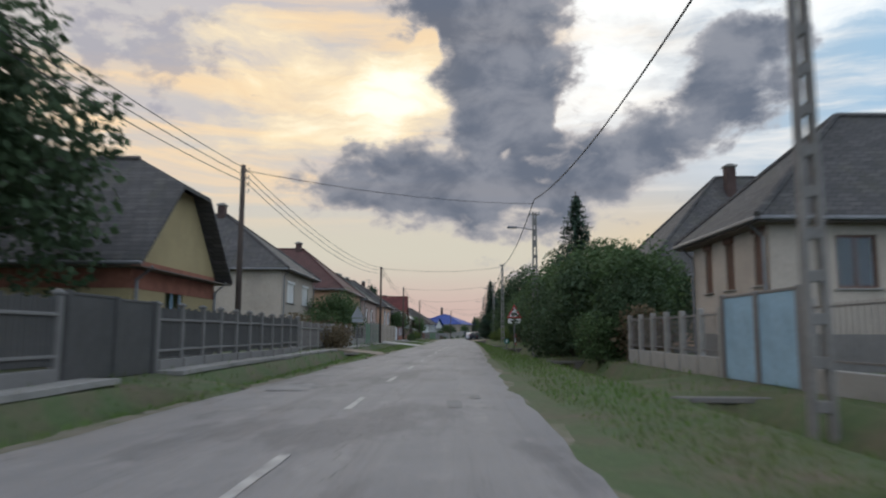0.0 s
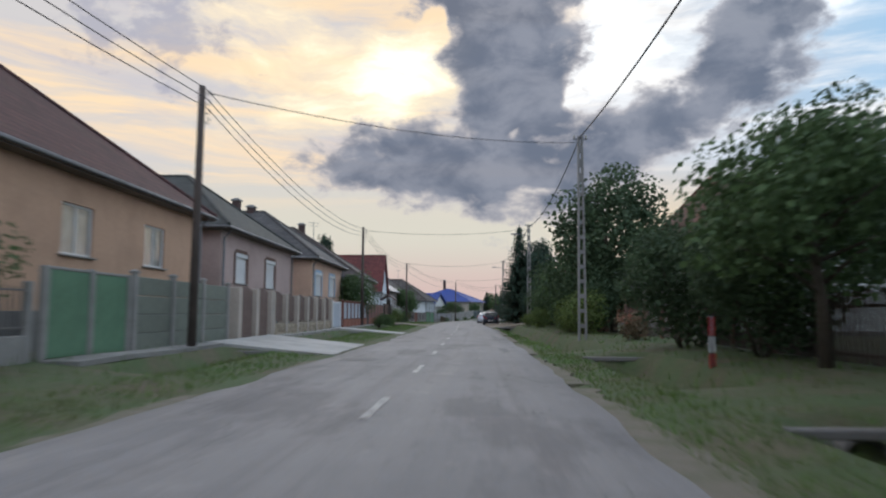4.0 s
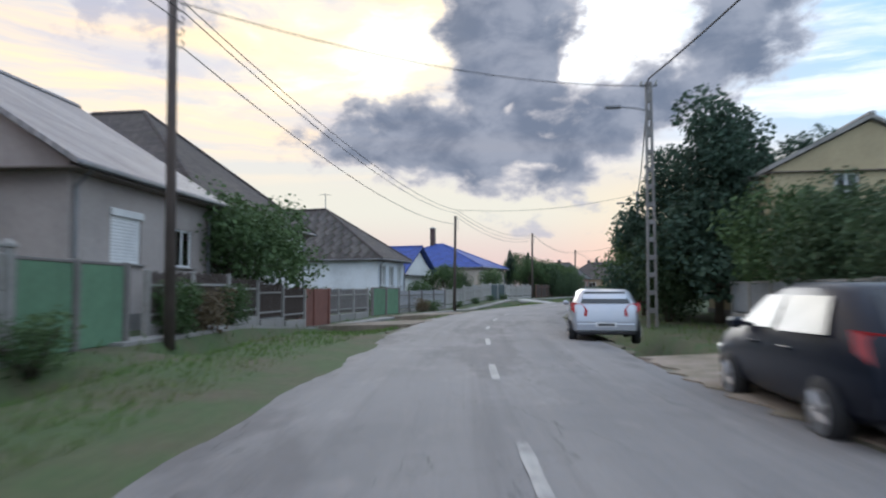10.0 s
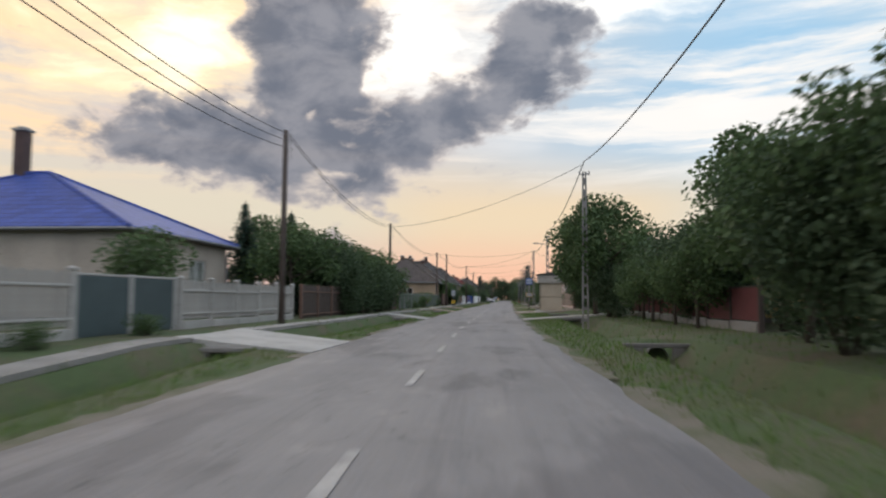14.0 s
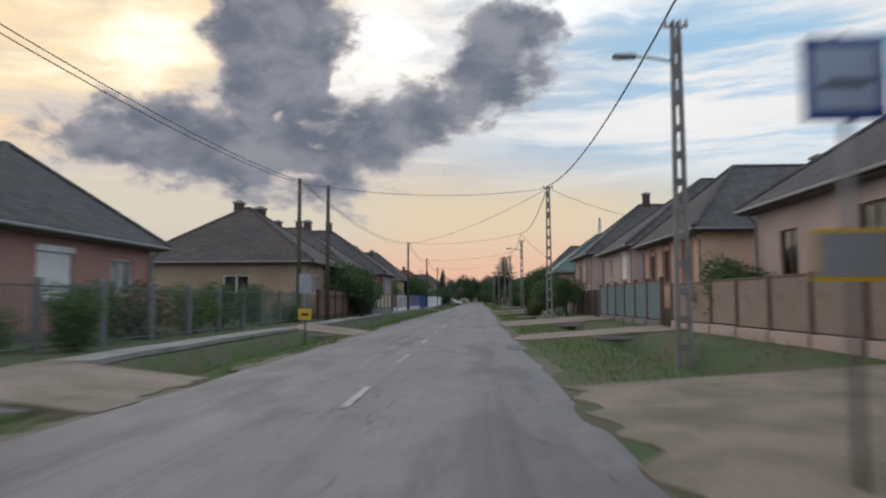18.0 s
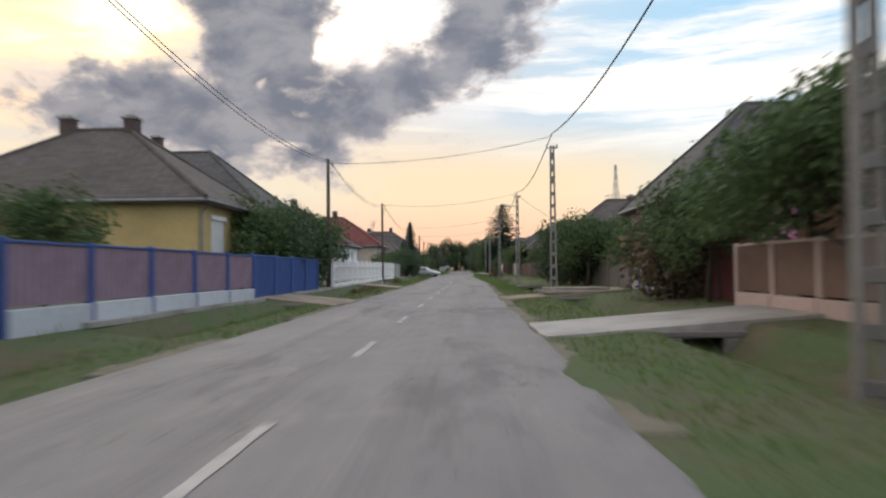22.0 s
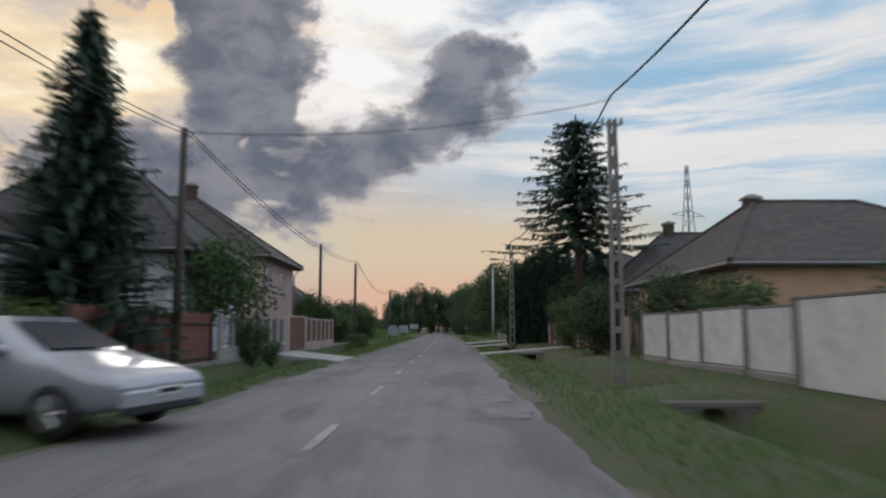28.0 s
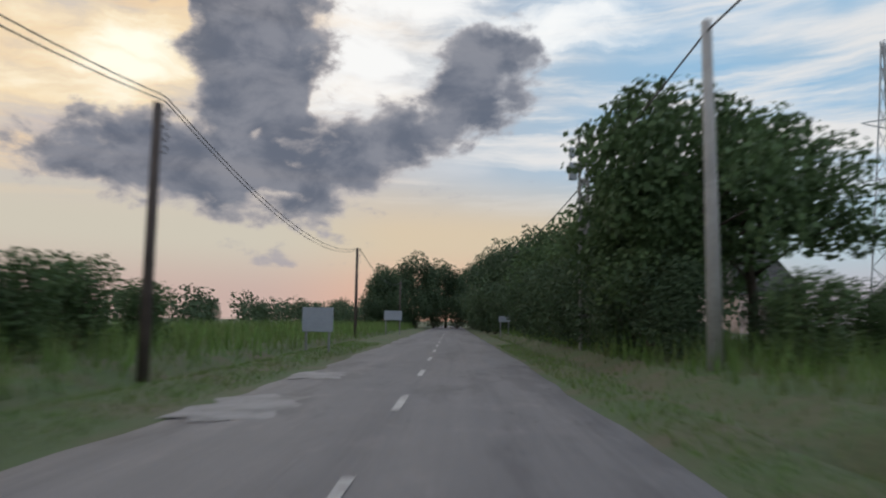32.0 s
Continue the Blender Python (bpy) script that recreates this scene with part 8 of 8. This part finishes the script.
sign_post("bus_stop_sign", "blue bordered bus stop sign over a timetable on a steel post", 222.8, 2.3, 3.0, [("plate", -0.28, 0.28, 2.42, 2.98, 0, SIGN_BLUE, ""), ("panel", -0.215, 0.215, 2.49, 2.91, 0.004, SIGN_PANEL, ""), ("bar", -0.15, 0.15, 2.64, 2.685, 0.008, BLACK, ""), ("timetable_border", -0.26, 0.26, 1.38, 1.72, 0, SIGN_YELLOW, ""), ("timetable", -0.235, 0.235, 1.41, 1.69, 0.004, SIGN_GREY, "")])
sign_post("level_crossing_sign", "red and white triangular warning sign on a post", 39.5, 3.2, 2.75, [("plate", -0.42, 0.42, 1.98, 2.74, 0, SIGN_RED, "tri"), ("panel", -0.29, 0.29, 2.05, 2.58, 0.004, SIGN_WHITE, "tri"), ("symbol", -0.16, 0.16, 2.12, 2.26, 0.008, BLACK, ""), ("distance_plate", -0.36, 0.36, 1.68, 1.93, 0, SIGN_WHITE, ""), ("bar", -0.2, 0.2, 1.77, 1.84, 0.004, BLACK, "")])
sign_post("warning_sign", "back of a grey triangular sign beside the path", 45.0, -6.4, 2.75, [("plate", -0.42, 0.42, 2.0, 2.74, 0, SIGN_GREY, "tri"), ("plate", -0.36, 0.36, 1.7, 1.95, 0, SIGN_GREY, "")])
sign_post("kilometre_sign", "small green marker plate on a post", 47.5, 3.4, 0.95, [("plate", -0.16, 0.16, 0.62, 0.92, 0, SIGN_GREEN, ""), ("bar", -0.06, 0.06, 0.68, 0.86, 0.004, SIGN_WHITE, "")])
sign_post("yellow_sign", "yellow plate under a grey sign on a post", 240.0, -5.5, 2.55, [("plate", -0.2, 0.2, 1.9, 2.5, 0, SIGN_GREY, ""), ("plate", -0.21, 0.21, 1.05, 1.4, 0, SIGN_YELLOW, ""), ("bar", -0.12, 0.12, 1.18, 1.26, 0.004, BLACK, "")])
sign_post("gas_marker", "red and white marker post in the bushes", 58.5, 5.0, 1.0, [("cap", -0.06, 0.06, 0.62, 0.98, 0, SIGN_RED, ""), ("cap", -0.06, 0.06, 0.3, 0.6, 0, SIGN_WHITE, ""), ("cap", -0.06, 0.06, 0.0, 0.28, 0, SIGN_RED, "")], 0.045)


def village_sign():
    """A white arched board between two posts, its writing too small to read."""
    m = along(438.0, -4.85, ground_z(438.0, -4.85)) @ Matrix.Scale(0.72, 4)
    S = thing("village_sign", m, "white arched village sign between two posts", "sign")
    b = Build()
    pts = [(-0.62, 0.75), (0.62, 0.75), (0.62, 1.75)] + [(0.62 * math.cos(a), 1.75 + 0.42 * math.sin(a)) for a in np.linspace(0.3, math.pi - 0.3, 9)] + [(-0.62, 1.75)]
    b.quad(*[(-0.03, -y, z) for y, z in pts])
    b.quad(*[(0.03, -y, z) for y, z in pts[::-1]])
    for (y0, z0), (y1, z1) in zip(pts, pts[1:] + pts[:1]):
        b.quad((-0.03, -y0, z0), (0.03, -y0, z0), (0.03, -y1, z1), (-0.03, -y1, z1))
    board = part("board", b, SIGN_WHITE_SHADED, S)
    for y in (-0.68, 0.68):
        b = Build()
        b.box(-0.05, 0.05, y - 0.05, y + 0.05, -0.1, 1.9, 0.012)
        part("post", b, SIGN_WHITE_SHADED, S)
    for y0, y1, z0, z1 in ((-0.45, 0.45, 0.92, 1.04), (-0.4, 0.4, 1.14, 1.26), (-0.42, 0.42, 1.82, 1.9)):
        b = Build()
        b.box(-0.036, -0.031, y0, y1, z0, z1)
        part("writing_bar", b, SIGN_GREY, board)
    b = Build()
    b.tube([(-0.036, 0, 1.52), (-0.031, 0, 1.52)], [0.2, 0.2], 18)
    part("emblem", b, SIGN_GREY, board, "grey round emblem")


village_sign()


def notice_board(s, d, w, z0, z1, label):
    S = thing("notice_board", along(s, d, ground_z(s, d)), label, "sign")
    b = Build()
    b.box(-0.03, 0.03, -w / 2, w / 2, z0, z1, 0.012)
    part("panel", b, SIGN_WHITE_SHADED, S)
    for y in (-w / 2 + 0.15, w / 2 - 0.15):
        b = Build()
        b.box(0.03, 0.1, y - 0.04, y + 0.04, -0.1, z1, 0.01)
        part("post", b, STEEL, S)


notice_board(458.5, -4.9, 1.15, 0.7, 1.6, "white notice board on posts at the field edge")
notice_board(492, -4.9, 1.5, 1.2, 2.0, "pale place-name board on posts by the road")
notice_board(492, 4.6, 1.0, 1.2, 1.7, "small pale sign board on a post by the road")

# the smooth concrete pole and the transformer pole at the village end
P = thing("utility_pole", along(447.7, 5.75, ground_z(447.7, 5.75)), "smooth round concrete pole in the grass", "utility pole")
b = Build()
b.tube([(0, 0, -0.1), (0, 0, 3.8), (0, 0, 7.8)], [0.17, 0.14, 0.11], 12)
part("shaft", b, PALE_CONCRETE, P, smooth=True)
TP = thing("transformer_pole", along(459.5, 5.2, ground_z(459.5, 5.2)), "concrete lattice pole with transformer switchgear", "utility pole")
for x in (-0.16, 0.16):
    b = Build()
    b.box(-0.07, 0.07, x - 0.05, x + 0.05, -0.1, 8.4, 0.015)
    part("leg", b, CONCRETE, TP)
for i in range(12):
    b = Build()
    b.box(-0.05, 0.05, -0.11, 0.11, 0.5 + 0.66 * i, 0.72 + 0.66 * i, 0.01)
    part("rung", b, CONCRETE, TP)
for y, z0, z1, w in ((0.42, 6.6, 7.3, 0.16), (0.45, 7.5, 7.9, 0.12), (-0.35, 7.2, 7.6, 0.1)):
    b = Build()
    b.box(-0.12, 0.12, y - w, y + w, z0, z1, 0.03)
    part("switch_box", b, SIGN_GREY, TP)


def pylon(s, d, h):
    S = thing("transmission_tower", along(s, d, 0, 20), "tall lattice steel transmission tower far off", "pylon")
    b = Build()
    wid = lambda z: 2.0 * (1 - z / h) ** 1.15 + 0.22
    zs = [h * k / 13 for k in range(14)]
    for sx, sy in ((-1, -1), (1, -1), (1, 1), (-1, 1)):
        b.tube([(sx * wid(z), sy * wid(z), z) for z in zs], [0.09] * 14, 4)
    part("tower_leg", b, SIGN_GREY, S)
    b = Build()
    for z0, z1 in zip(zs, zs[1:]):
        a, c = wid(z0), wid(z1)
        for (p, q) in (((-1, -1), (1, -1)), ((1, -1), (1, 1)), ((1, 1), (-1, 1)), ((-1, 1), (-1, -1))):
            b.tube([(p[0] * a, p[1] * a, z0), (q[0] * c, q[1] * c, z1)], [0.04, 0.04], 4)
            b.tube([(q[0] * a, q[1] * a, z0), (p[0] * c, p[1] * c, z1)], [0.04, 0.04], 4)
    part("lattice", b, SIGN_GREY, S)
    for z, w in ((h * 0.50, 5.0), (h * 0.70, 4.4)):
        b = Build()
        for sg in (-1, 1):
            b.tube([(0, sg * 0.3, z + 1.0), (0, sg * w, z)], [0.09, 0.06], 4)
            b.tube([(0, sg * 0.3, z - 0.2), (0, sg * w, z)], [0.09, 0.06], 4)
        part("crossarm", b, SIGN_GREY, S)


pylon(515, 52.5, 36.0)


# ---- boards and timber by the road ----
BOARD = surface("weathered_plank", (0.30, 0.265, 0.225), 0.9, 0.3, 10.0, 1.0, 0.3)


def plank_bridge(s, d0, d1, n):
    """Loose planks laid over the ditch."""
    m = along(s, (d0 + d1) / 2, ground_z(s - 2, d0) + 0.10)
    B = thing("plank_bridge", m, "weathered planks laid across the roadside ditch", "plank bridge")
    rng = random.Random(int(s))
    for i in range(n):
        b = Build()
        x = (i - n / 2) * 0.27
        b.box(x, x + 0.22, -(d1 - d0) / 2 + rng.uniform(-0.2, 0.2), (d1 - d0) / 2 + rng.uniform(-0.2, 0.2), 0.0, 0.06, 0.012)
        part("plank", b, BOARD, B)


for s in (263.4,):
    plank_bridge(s, 2.6, 5.8, 3)


def timber_pile(s, d, n, length):
    T = thing("timber_pile", along(s, d, ground_z(s, d) + 0.05, 80), "low pile of pale sawn timber on the verge", "timber pile")
    rng = random.Random(int(s * 3))
    for i in range(n):
        b = Build()
        k, row = i % 7, i // 7
        L = length * rng.uniform(0.7, 1.05)
        M = Matrix.Translation((rng.uniform(-0.3, 0.3), (k - 2.5) * 0.32 + 0.12 * row, 0.11 * row)) @ Matrix.Rotation(rng.uniform(-0.14, 0.14), 4, "Z")
        b.box(-L / 2, L / 2, -0.1, 0.1, 0.0, 0.1, 0.015, M)
        part("board", b, BOARD, T)


timber_pile(304.6, 4.4, 11, 2.8)
